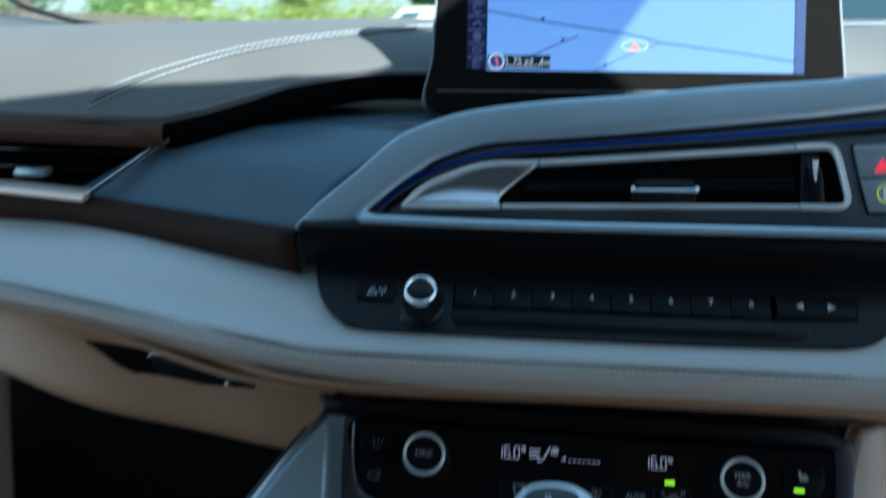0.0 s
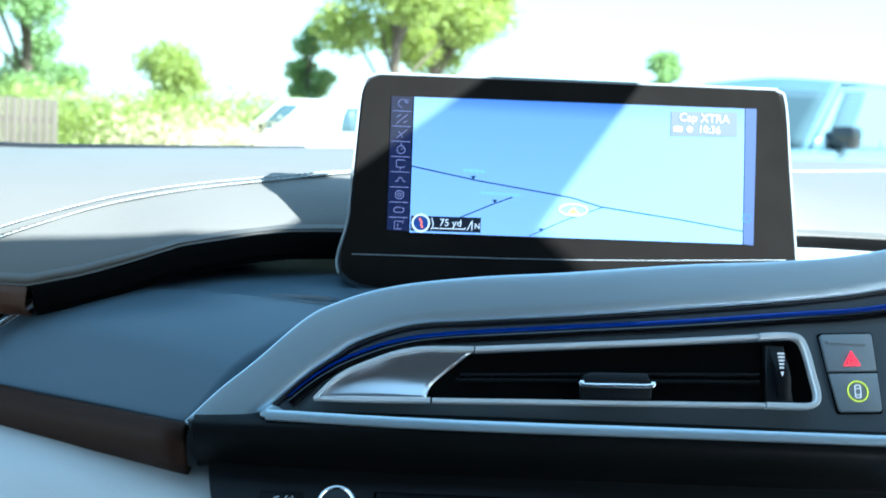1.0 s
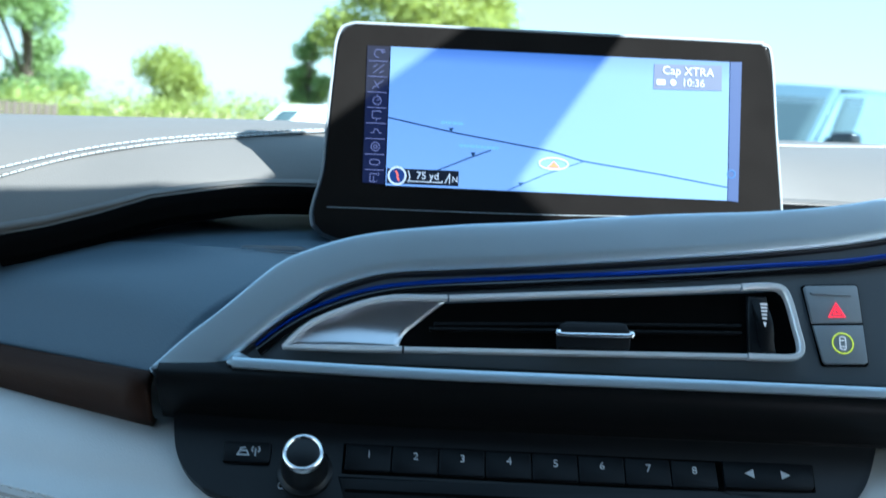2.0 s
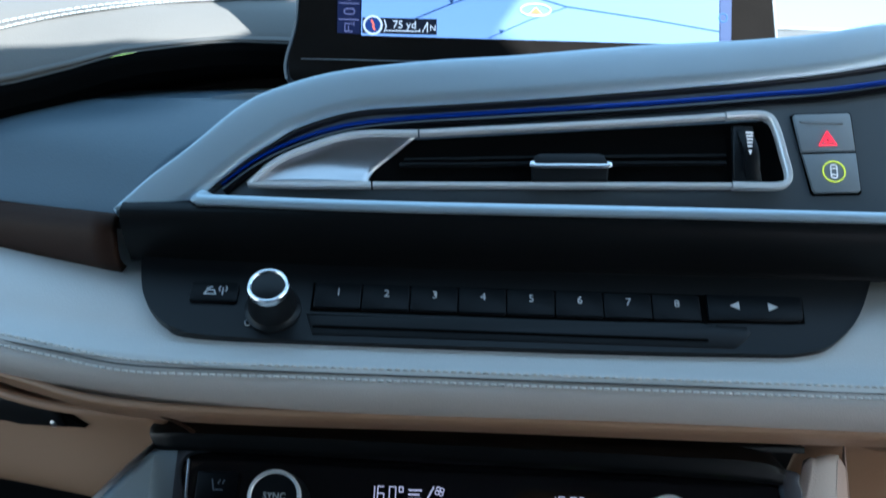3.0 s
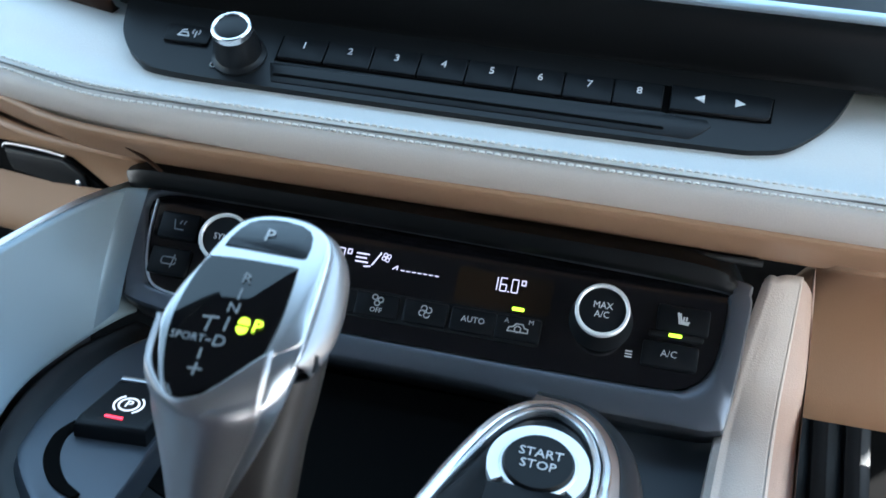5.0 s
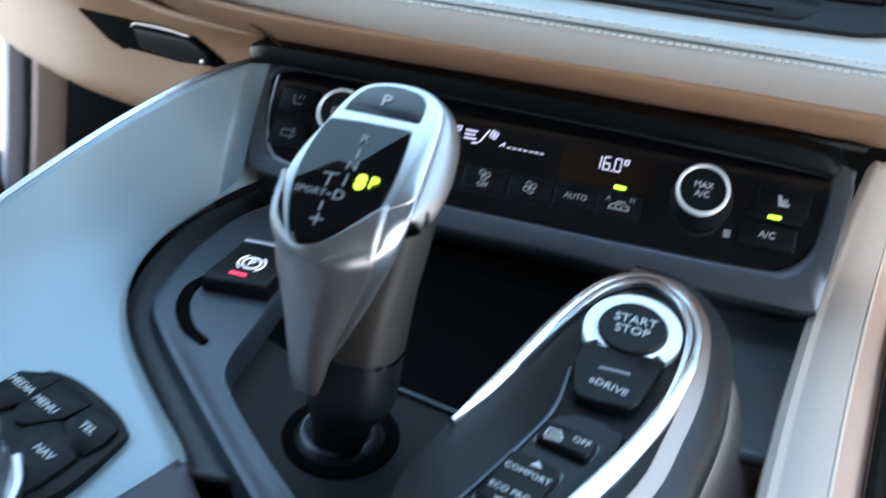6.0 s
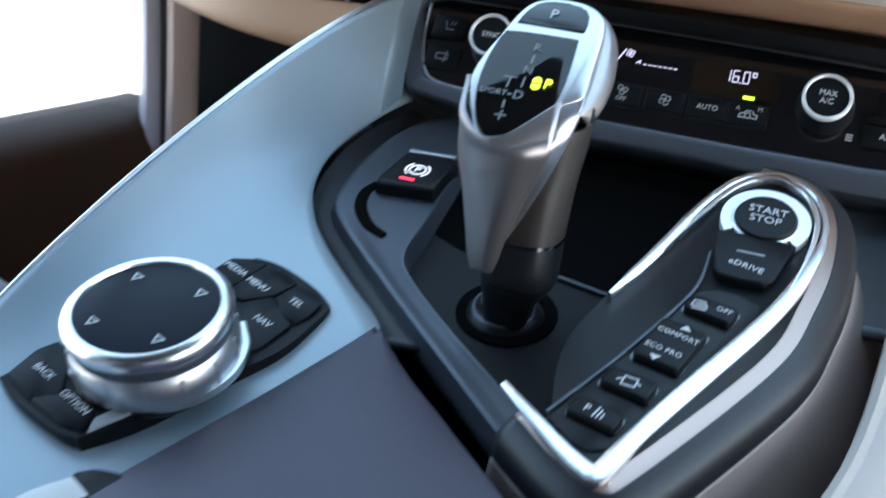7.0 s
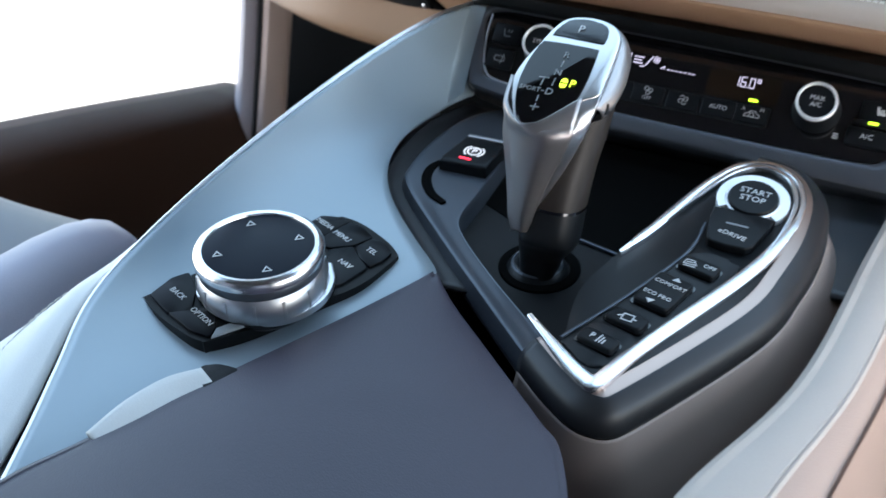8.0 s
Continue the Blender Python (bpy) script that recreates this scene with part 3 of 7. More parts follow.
part("panel_joint", bar([(-0.1495, 0.641, 0.7455), (-0.1435, 0.651, 0.739), (-0.138, 0.661, 0.731)], (0, -0.8, -0.5), 0.0016, 0.0016, n=10), LEATHER_BROWN, dash, "dark joint line")

# glovebox catch on a flat black plate painted as its shaded pointed pocket
KNEE = plane((-0.238, 0.809, 0.692), (1, -0.38, 0), (0, -0.019, 0.043))
catch = thing("glovebox_handle", "black glovebox catch in a pointed recess", "handle", (-0.31, 0.835, 0.69))
part("pocket", plate([(-158, 16.1), (-122, 17.5), (-89, 18.1), (-30, 17.8), (-18, 10.7), (-1, 0.6), (-50, -4.2), (-106, -4.5), (-115, -7.7), (-131, -2.8)], KNEE, -6, 8.0, 0.4), VOID, catch, "flat black plate for the shade in the recess")
part("catch", plate([(-91, 15.3), (-33, 17.2), (-16, 9.0), (-14, 0.5), (-49, -2.3), (-88, -1.1), (-90, 7.3)], KNEE, 0.5, 11, 2, 3), BUTTON, catch, "dark grey pull catch")
part("catch_edge", bar([at(KNEE, -91.0, 16.1, 10.8), at(KNEE, -85.2, 19.2, 10.8), at(KNEE, -54.4, 20.8, 10.8), at(KNEE, -28.4, 20.2, 10.8)], KNEE.col[2][:3], 0.0016, 0.0016, n=14), BRUSHED, catch, "bright edge")
part("bolt", lathe([(2.4, 0), (2.4, 11.2), (1.6, 11.8), (0, 12)], KNEE, -22.0, 2.5, 16), BRUSHED, catch, "small bright screw head")

# ---- passenger side vent ----
pv = thing("side_air_vent", "black slatted air vent with a bright lower edge", "air vent", (-0.4, 0.76, 0.86))
part("vent_box", loft([[(-0.52, 0.80, 0.90), (-0.40, 0.79, 0.897), (-0.285, 0.775, 0.892)], [(-0.52, 0.81, 0.87), (-0.4, 0.80, 0.87), (-0.30, 0.79, 0.87)], [(-0.52, 0.79, 0.842), (-0.4, 0.775, 0.842), (-0.33, 0.765, 0.842)], [(-0.52, 0.74, 0.838), (-0.4, 0.722, 0.838), (-0.32, 0.712, 0.838)]], 12, 9), BLACK, pv, solid=0.003)
for k in range(3):
    z = 0.852 + 0.011 * k
    part("slat", box((-0.51, 0.742 + 0.004 * k, z), (-0.298 + 0.010 * k, 0.764 + 0.004 * k, z + 0.0016), 0.0005), GLOSS, pv)
part("edge_trim", bar([(-0.272, 0.729, 0.876), (-0.297, 0.7195, 0.857), (-0.319, 0.711, 0.8405)], (0.3, -0.9, 0.4), 0.0035, 0.003, n=16), CHROME, pv, "bright slanting edge")
# Pink-tan tint paints the warm reflection in the satin lip.
part("lower_lip", bar([(-0.319, 0.709, 0.840), (-0.40, 0.718, 0.844), (-0.52, 0.742, 0.847)], (0, -0.4, 1), 0.012, 0.005, n=16), mk("lip metal tinted for reflection", (0.74, 0.60, 0.52), 0.34, metal=0.6, vary=0.05), pv, "satin lower lip tinted for a warm reflection")
part("tab", box((-0.376, 0.728, 0.8475), (-0.357, 0.745, 0.8535), 0.0016), SILVER, pv, "silver slat tab")
part("dark_lip", loft([[(-0.56, 0.760, 0.884), (-0.42, 0.734, 0.8850), (-0.275, 0.7245, 0.8835)], [(-0.56, 0.758, 0.874), (-0.42, 0.732, 0.8745), (-0.275, 0.7235, 0.8725)], [(-0.56, 0.80, 0.870), (-0.42, 0.77, 0.870), (-0.275, 0.76, 0.868)]], 14, 6), LEATHER_SILL, pv, "brown upper edge", solid=0.003)

# ---- centre fascia: silver sweep, vent, switches ----
fascia = thing("centre_fascia", "satin silver hockey-stick trim round a black fascia", "dashboard trim", (0, 0.68, 0.87))
OUT = [(-177, -17.5), (-163, -2), (-147, 13), (-125, 35), (-109, 44.5), (-82, 54), (-40, 61), (3, 65.5), (60, 72.5), (118, 78), (165, 86), (250, 109), (400, 160)]
INN = [(-140, -13.5), (-129, -3), (-117, 8.5), (-106, 16.5), (-96, 23.5), (-72, 32.5), (-39, 36.3), (3, 40.5), (59, 47), (116, 54.5), (165, 63), (250, 84), (400, 130)]


def band(f, w):
    return [at(FASCIA, a[0] * f + c[0] * (1 - f), a[1] * f + c[1] * (1 - f), w) for a, c in zip(OUT, INN)]


part("silver_sweep", loft([band(0.10, -2.2), band(0.14, -0.9), band(0.19, 0.0), band(0.27, 0.7), band(0.38, 1.0), band(0.72, 1.3), band(0.93, 1.2), band(0.985, 0.7), band(1.0, -0.8), band(1.01, -4), band(1.03, -14)], 110, 40), SILVER, fascia, "satin silver sweep", solid=0.002, sharp=28)
# Dark material paints the shading where the silver sweep turns inward.
part("sweep_bevel", loft([band(-0.02, -8), band(0.03, -5.4), band(0.10, -2.2)], 110, 8), RIM_DARK, fascia, "inner bevel of the sweep, painted in shade", solid=0.001)
part("backing", plate([*flat(INN[:11], 40, False), (165, -8), (400, 30), (400, -20), (165, -14), (-140, -14)][:41] + [(170, 64), (330, 105), (330, -14), (-142, -14)], FASCIA, -14, -4), CHARCOAL, fascia, "charcoal fascia panel")
BLUE_L = [(-130, -3.0), (-117.5, 8.2), (-102, 18.0), (-80, 26.9), (-53, 32.0), (3, 38.0), (60, 43.8), (117, 50.6), (165, 57.0), (250, 77), (390, 119)]
part("accent_strip", bar([at(FASCIA, a, b - 0.4, -2.6) for a, b in BLUE_L], FASCIA.col[2][:3], (0.0008, 0.0016, 0.0022, 0.0024, 0.0026, 0.0028), 0.003, n=70), STRIP_BLUE, fascia, "thin blue accent strip")
part("accent_groove", bar([at(FASCIA, a + (1.5 if a < -60 else 0), b - 3.6, -3.2) for a, b in BLUE_L], FASCIA.col[2][:3], 0.0042, 0.003, n=70), GLOSS, fascia, "black groove under the strip")
# lower lip: a long wedge over the radio
LIP = [(0.676, 0.8405), (0.662, 0.8395), (0.6545, 0.8365), (0.6535, 0.832), (0.658, 0.824), (0.668, 0.8125), (0.675, 0.8085), (0.72, 0.808)]
lip_bm = loft([[(-0.1725, y + 0.002, z - 0.0015 if z > 0.82 else z), (-0.1, y, z), (0.1, y, z + 0.002), (0.45, y + 0.004, z + 0.004)] for y, z in LIP], 20, 28)
lip_bm.verts.ensure_lookup_table()
lip_bm.faces.new([lip_bm.verts[21 * k] for k in range(29)])
part("lower_lip", lip_bm, NERO, fascia, "black overhang above the radio", sharp=30)
# Silver bar painting the soft highlight where the dark lip turns.
part("lip_ridge", bar([(-0.1385, 0.6575, 0.8395), (-0.05, 0.6548, 0.8395), (0.1, 0.655, 0.8412), (0.45, 0.659, 0.8435)], (0, -0.85, 0.5), 0.0052, 0.0034, n=40), SILVER, fascia, "slim silver bar painted as the highlight on the lip edge")
part("ridge_point", plate(flat([(-141, -14.5), (-137, -9), (-131, -11), (-124, -14.5)], 20), FASCIA, -8, 5, 1), SILVER, fascia, "silver tip")

vent = thing("centre_air_vent", "black slatted centre vent in a satin chrome frame", "air vent", (0, 0.675, 0.866))
cav = [(-108, -3), (-96, 10), (-72, 19), (-42, 22), (98, 35), (116, 37), (121, 33), (126, 9), (121, 3), (99, 3), (-62, -2)]
# Shallow plate; its near black stands in for shade deep in the duct.
part("duct", plate(cav, FASCIA, -6, -2.5), VOID, vent, "shallow plate painted dark for the duct shade")
topw = [at(FASCIA, a, b, 1.5) for a, b in ((-117, -4.5), (-108, 5), (-95.6, 12.5), (-72, 21.2), (-42, 23.3))]
part("top_frame_left", bar(topw, FASCIA.col[2][:3], (0.0016, 0.0024, 0.0026, 0.0026), 0.005, n=24), VENT_RIM, vent, "chrome frame")
part("top_frame", bar([at(FASCIA, a, b, 1.5) for a, b in ((-41.2, 23.3), (0, 27), (60, 32.5), (97.5, 36.5))], FASCIA.col[2][:3], 0.0026, 0.005, n=16), VENT_RIM, vent, "chrome frame")
part("right_frame", bar([at(FASCIA, a, b, 1.5) for a, b in ((98.3, 36.6), (108, 37.6), (117, 37.2), (120.7, 32), (123.5, 19), (125.3, 8), (122, 3.6), (112, 2.8), (99.8, 2.6))], FASCIA.col[2][:3], 0.0032, 0.0055, n=40), VENT_RIM, vent, "chrome frame")
part("bottom_frame", bar([at(FASCIA, a, b, 1.5) for a, b in ((-61, -2.8), (0, -0.8), (60, 1.2), (99, 2.5))], FASCIA.col[2][:3], 0.0026, 0.005, n=16), VENT_RIM, vent, "chrome frame")
part("bottom_frame_left", bar([at(FASCIA, a, b, 1.5) for a, b in ((-117, -4.5), (-95, -3.8), (-62, -2.8))], FASCIA.col[2][:3], (0.0018, 0.003, 0.003), 0.005, n=16), VENT_RIM, vent, "chrome frame")
part("blade", loft([[at(FASCIA, a, b, w) for a, b, w in r] for r in (((-115, -3.5, 0), (-90, -2.6, 0.5), (-64, -1.8, 0.5)), ((-109, 4, -1), (-88, 8, -2.5), (-61, 6, -3)), ((-96, 12, 0), (-76, 18, -1), (-50, 16, -2.5)), ((-84, 17, 0), (-66, 21.5, 0), (-43, 22, 0)))], 16, 14), BRUSHED, vent, "brushed silver leaf-shaped blade", solid=0.001)
for v0, v1 in ((8.5, 14.5), (10.8, 18.0)):
    part("slat", bar([at(FASCIA, -52 + (v0 - 6) * 0.9, v0, -2), at(FASCIA, 20, (v0 + v1) / 2, -2), at(FASCIA, 98, v1, -2)], FASCIA.col[2][:3], 0.0016, 0.006, n=8), SOFT_BLACK, vent)
part("tab", plate([(10.4, 1.6), (43.8, 2.6), (44.6, 9.6), (42.6, 14.6), (40, 15.4), (14, 14.6), (11, 13), (10, 9)], FASCIA, -2, 4.6, 1.5), SOFT_BLACK, vent, "black slat tab")
part("tab_edge", bar([at(FASCIA, 10.2, 9.6, 4.6), at(FASCIA, 11.4, 7.6, 5.2), at(FASCIA, 27, 7.9, 5.6), at(FASCIA, 43.2, 8.6, 5.2), at(FASCIA, 44.6, 10.4, 4.6)], FASCIA.col[2][:3], 0.0022, 0.0022, n=20), CHROME, vent, "chrome edge of the tab")
part("wheel_plate", plate([(101, 4.5), (114, 5), (111, 33), (101.5, 33)], FASCIA, -4, 0.5, 0.8), SOFT_BLACK, vent, "black thumbwheel surround")
wheel = part("thumbwheel", bar([at(FASCIA, 109.6, 7, -1.5), at(FASCIA, 108.6, 19, 2.2), at(FASCIA, 106.5, 31, -1.5)], FASCIA.col[2][:3], 0.0075, 0.005, n=16), BUTTON, vent, "ribbed black thumbwheel")
for k in range(5):
    part("rib_mark", plate(rrect(108.6 - 0.2 * k, 28.6 - 1.9 * k, 3.4 - 0.3 * k, 0.8, 0.3, 2), FASCIA, 0.6 + 3.7 * (1 - ((9.6 - 1.9 * k) / 12) ** 2), 1.25 + 3.7 * (1 - ((9.6 - 1.9 * k) / 12) ** 2)), WHITE, wheel)
part("arrow_mark", plate([(107.9, 16.8), (108.7, 19), (107.0, 19)], FASCIA, 4.2, 4.9), WHITE, wheel)

sw = thing("hazard_switch_pair", "two grey push buttons with red triangle and green car", "switch", (0.147, 0.68, 0.87))
part("switch_frame", plate([(129.4, 40.2), (131, 41.4), (156, 43.2), (157.6, 42), (159.4, 3.6), (158.4, 2.4), (137.6, 1.2), (136.4, 2.2)], FASCIA, -8, -3.2, 0.4), VOID, sw)
b1 = part("hazard_button", plate([(130.2, 39.4), (131.6, 40.6), (155.6, 42.3), (156.8, 41.2), (157.8, 23.4), (133.0, 21.8)], FASCIA, -6, -1.9, 0.7), GREY_BTN, sw, "grey hazard button")
b2 = part("sound_button", plate([(133.3, 20.8), (157.9, 22.4), (158.7, 4.4), (157.4, 3.2), (138.2, 2.1), (137.0, 3.2)], FASCIA, -6, -1.9, 0.7), GREY_BTN, sw, "grey pedestrian sound button")
strokes("triangle", [[(141.4, 25.3), (149.0, 25.8), (145.2, 32.2), (141.4, 25.3)], [(143.7, 26.9), (146.9, 27.1), (145.2, 29.8), (143.7, 26.9)]], FASCIA, 0.65, RED, b1, w=-1.4, label="red warning triangle")
part("ridge_mark", plate(rrect(143, 37, 20, 1.6, 0.7), FASCIA, -2.2, -1.2, 0.4), GREY_BTN, b1)
strokes("green_ring", [around(147, 12.6, 5.0)], FASCIA, 0.5, YELLOWG, b2, w=-1.4, label="yellow green ring")
strokes("car_sign", [rrect(147, 12.6, 2.8, 6.2, 1.0, 3) + [rrect(147, 12.6, 2.8, 6.2, 1.0, 3)[0]], [(145.7, 14.0), (148.3, 14.0)], [(145.7, 11.0), (148.3, 11.0)]], FASCIA, 0.5, WHITE, b2, w=-1.4, label="white car outline")

# ---- centre display ----
disp = thing("control_display", "wide black dashboard screen showing a blue map", "display", at(SCREEN, 0, -28))
hull = flat([(-131.5, -28), (-131, 10), (-128, 60), (-126, 79), (-120, 86), (-100, 87.3), (0, 88.6), (100, 89.8), (112, 89), (117.5, 82), (122, 40), (127, -6), (128, -28), (60, -33), (-60, -33)], 90)
part("housing", plate(hull, SCREEN, -22, -1.2, 2.5, 3), GUN, disp, "dark satin rim and back")
part("front_glass", plate([(x * 0.985, 28 + (y - 28) * 0.975) for x, y in hull], SCREEN, -3, 0.5, 1.0), DUSTY, disp, "black glass front, a little dusty")
part("edge_line", bar([at(SCREEN, x * 0.997, 28 + (y - 28) * 0.995, -1.0) for x, y in hull if y > -24], SCREEN.col[2][:3], 0.0016, 0.0012, n=150), GREY_BTN, disp, "thin bright edge of the housing")
part("glass_joint", bar([at(SCREEN, -128, -13, 0.5), at(SCREEN, 0, -12, 0.5), at(SCREEN, 120, -8, 0.5)], SCREEN.col[2][:3], 0.0005, 0.0006, n=6), GREY_BTN, disp, "thin joint line")


def map_glow():
    m = bpy.data.materials.new("map display")
    m.use_nodes = True
    n, l = m.node_tree.nodes, m.node_tree.links
    b = n["Principled BSDF"]
    co, sp = n.new("ShaderNodeTexCoord"), n.new("ShaderNodeSeparateXYZ")
    l.new(co.outputs["Generated"], sp.inputs[0])
    ramp = n.new("ShaderNodeValToRGB")
    e = ramp.color_ramp.elements
    e[0].position, e[0].color = 0.0, (0.22, 0.36, 0.72, 1)
    e[1].position, e[1].color = 1.0, (0.025, 0.08, 0.36, 1)
    mid = ramp.color_ramp.elements.new(0.85)
    mid.color = (0.15, 0.27, 0.66, 1)
    l.new(sp.outputs["Z"], ramp.inputs[0])
    l.new(ramp.outputs[0], b.inputs["Emission Color"])
    b.inputs["Emission Strength"].default_value = 0.33
    b.inputs["Base Color"].default_value = (0.082, 0.118, 0.122, 1)
    b.inputs["Roughness"].default_value = 0.35
    return m


screen_on = part("map_image", plate([(-97, 0), (93.7, 0.2), (92.1, 77.6), (-97, 74.7)], SCREEN, 0.4, 0.9), map_glow(), disp, "blue map image")
part("icon_bar", plate([(-109.5, 1), (-97.6, 0.6), (-97.6, 74.7), (-109.6, 74.5)], SCREEN, 0.4, 0.9), glow("icon bar", (0.02, 0.03, 0.12), 0.2), disp, "dark blue icon column")
part("edge_bar", plate([(94.2, 0.2), (100.2, -0.3), (99.2, 77.9), (92.6, 77.6)], SCREEN, 0.4, 0.9), glow("edge bar", (0.05, 0.10, 0.30), 0.4, (0.04, 0.05, 0.08)), disp, "dim blue screen edge")
LAV = glow("icon lavender", (0.40, 0.42, 0.80), 0.25)
for k in range(9):
    y = 70.6 - 8.35 * k
    if k:
        strokes("divider", [[(-108.5, y + 4.2), (-98.5, y + 4.2)]], SCREEN, 0.35, LAV, screen_on, w=1.2)
    ico = ([around(-103.5, y, 2.2, 0, 270, 10), [(-101.8, y + 2), (-100.2, y + 2)], [(-101.8, y + 0.8), (-100.2, y + 0.8)]], [[(-106, y - 2.4), (-100.5, y + 2.4)], [(-106, y + 1), (-104, y + 2.4)], [(-102.5, y - 2), (-100.5, y - 1)]],
           [[(-106, y - 2.2), (-100.5, y + 2.4)], [(-105, y + 1.6), (-102.8, y - 1.8)]], [around(-103.3, y - 0.3, 2.2), [(-103.3, y + 2), (-103.3, y + 3)], [(-103.3, y - 0.3), (-102.3, y + 0.6)]],
           [rrect(-103.3, y + 0.4, 4.6, 4, 0.5, 1), [(-103.3, y - 1.6), (-103.3, y - 3)]], [[(-106, y - 1), (-104.6, y - 1), (-104, y + 1), (-102.4, y + 1), (-101.4, y - 1), (-100.4, y - 1)]],
           [around(-103.3, y, 2.3), around(-103.3, y, 0.9)], [rrect(-103.3, y, 5.4, 2.8, 1.3, 3)], [rrect(-103.6, y, 3.8, 4.2, 0.3, 1), [(-103.6, y - 1.2), (-103.6, y + 0.6)], [(-100.9, y + 2.6), (-100.9, y + 1.2)]])[k]
    strokes("icon", ico, SCREEN, 0.36, LAV, screen_on, w=1.2)
strokes("road", [[(-96.6, 36.4), (-60, 30), (-7, 22.8), (11, 18.2), (55, 13), (93.4, 7.6)]], SCREEN, 0.7, DARK_LINE, screen_on, w=1.1, high=0.15)
strokes("road", [[(-69, 9.4), (-52, 17), (-40.7, 21.5)]], SCREEN, 0.6, DARK_LINE, screen_on, w=1.1, high=0.15)
strokes("road", [[(11, 18), (-10, 10), (-30, 0.5)]], SCREEN, 0.45, DARK_LINE, screen_on, w=1.1, high=0.15)
for u, v in ((-62.7, 31.6), (-50.2, 18.9), (-23.4, 3.9)):
    part("place_marker", plate([(u, v - 1.2), (u + 1.4, v + 1.0), (u - 1.4, v + 1.0)], SCREEN, 0.9, 1.15), DARK_LINE, screen_on)
PALE = glow("pale map lettering", (0.25, 0.50, 0.85), 0.5)
for (u, v, wd_) in ((-62, 35.4, 13), (-46, 23.4, 24)):
    for k in range(int(wd_ / 3.2)):
        part("name_bar", plate(rrect(u - wd_ / 2 + 3.2 * k + 1.4, v - 0.07 * k, 2.5, 1.6, 0.4, 2), SCREEN, 0.9, 1.15), PALE, screen_on)
strokes("own_car_ring", [[(-5.5 + 8 * math.cos(a), 16 + 3.2 * math.sin(a)) for a in np.linspace(0, 2 * math.pi, 25)]], SCREEN, 0.8, glow("pale ring", (0.55, 0.65, 0.8), 0.45, (0.3, 0.3, 0.3)), screen_on, w=1.3, label="pale position ring")
part("own_car_arrow", plate([(-5.5, 17.2), (-2.2, 13.7), (-8.8, 13.7)], SCREEN, 0.9, 1.5), glow("orange arrow", (0.95, 0.15, 0.05), 0.9, (0.6, 0.1, 0.05)), screen_on, "orange position arrow")
NAVY = glow("navy box", (0.04, 0.07, 0.20), 0.3, (0.11, 0.12, 0.15))
part("info_box", plate([(48.9, 60), (88, 61.2), (87.6, 75.2), (48.9, 73.8)], SCREEN, 0.9, 1.2), NAVY, screen_on, "dark blue radio and clock box")
TXT = glow("screen lettering", (0.75, 0.82, 0.92), 0.4, (0.3, 0.3, 0.3))
letters("station_text", "Cap XTRA", SCREEN, 68.3, 70.6, 6.6, TXT, screen_on, w=1.4)
letters("clock_text", "10:36", SCREEN, 71.5, 64.3, 6.0, TXT, screen_on, w=1.4)
part("mode_sign", plate(rrect(53, 64, 5, 3.0, 0.6, 2), SCREEN, 1.2, 1.5), TXT, screen_on)
part("mode_dot", lathe([(1.7, 1.2), (1.7, 1.5), (0, 1.5)], SCREEN, 60, 64.2, 14), TXT, screen_on)
part("scale_box", plate([(-96.5, 1.0), (-57.6, 1.2), (-57.6, 9.5), (-96.5, 9.3)], SCREEN, 0.9, 1.2), glow("black box", (0.005, 0.008, 0.02), 0.4, (0.02, 0.02, 0.02)), screen_on, "black scale box")
letters("scale_text", "75 yd", SCREEN, -74.5, 5.9, 5.6, TXT, screen_on, w=1.4)
letters("north_text", "N", SCREEN, -59.6, 4.6, 4.4, TXT, screen_on, w=1.4)
strokes("scale_line", [[(-84, 2.8), (-66.5, 2.8), (-66.5, 3.6)], [(-85, 2.2), (-84, 5), (-85, 8.2)], [(-65, 2.6), (-62.5, 7.5), (-62.5, 2.6)]], SCREEN, 0.5, TXT, screen_on, w=1.4)
strokes("compass", [around(-91, 5.4, 4.6)], SCREEN, 1.0, TXT, screen_on, w=1.6, label="compass ring")
part("compass_face", lathe([(4.2, 0.9), (4.2, 1.35), (0, 1.35)], SCREEN, -91, 5.4, 24), glow("compass navy", (0.02, 0.05, 0.2), 0.5), screen_on)
strokes("compass_needle", [[(-91.6, 7.6), (-90.6, 5.6)], [(-90.8, 4.6), (-90.2, 3.2)]], SCREEN, 1.0, glow("needle red", (0.8, 0.15, 0.1), 0.7), screen_on, w=1.7)
part("scroll_mark", ring(SCREEN, 95.5, 15, 1.8, 2.6, 0.8, 1.2, 20), glow("scroll ring", (0.10, 0.25, 0.55), 0.6), screen_on)

# ---- radio ----
radio = thing("radio_panel", "black radio strip with numbered keys and a turning knob", "radio", at(RADIO, 0, -25))
rad_out = flat([(-168, 22), (-166, 10), (-161, -7), (-150, -20), (-133, -26), (-66, -27.3), (32, -27), (110, -25.8), (128, -24.5), (141, -20), (155, -6), (164.5, 13), (167, 22)], 70, False)
part("face", plate(rad_out + [(167, 30), (-168, 30)], RADIO, -4, 1.2, 0.8), SOFT_BLACK, radio, "satin black face")
part("slot_shelf", plate([(-88, -13), (86, -13), (92, -11.6), (106, -12), (107.6, -15.6), (104, -20), (99, -24), (-84, -24.5)], RADIO, -2, 2.0, 1.4), SOFT_BLACK, radio, "raised ledge round the disc slot")
part("disc_slot", plate(rrect(2, -20.4, 172, 1.6, 0.7), RADIO, 1, 2.2), VOID, radio, "narrow disc slot")
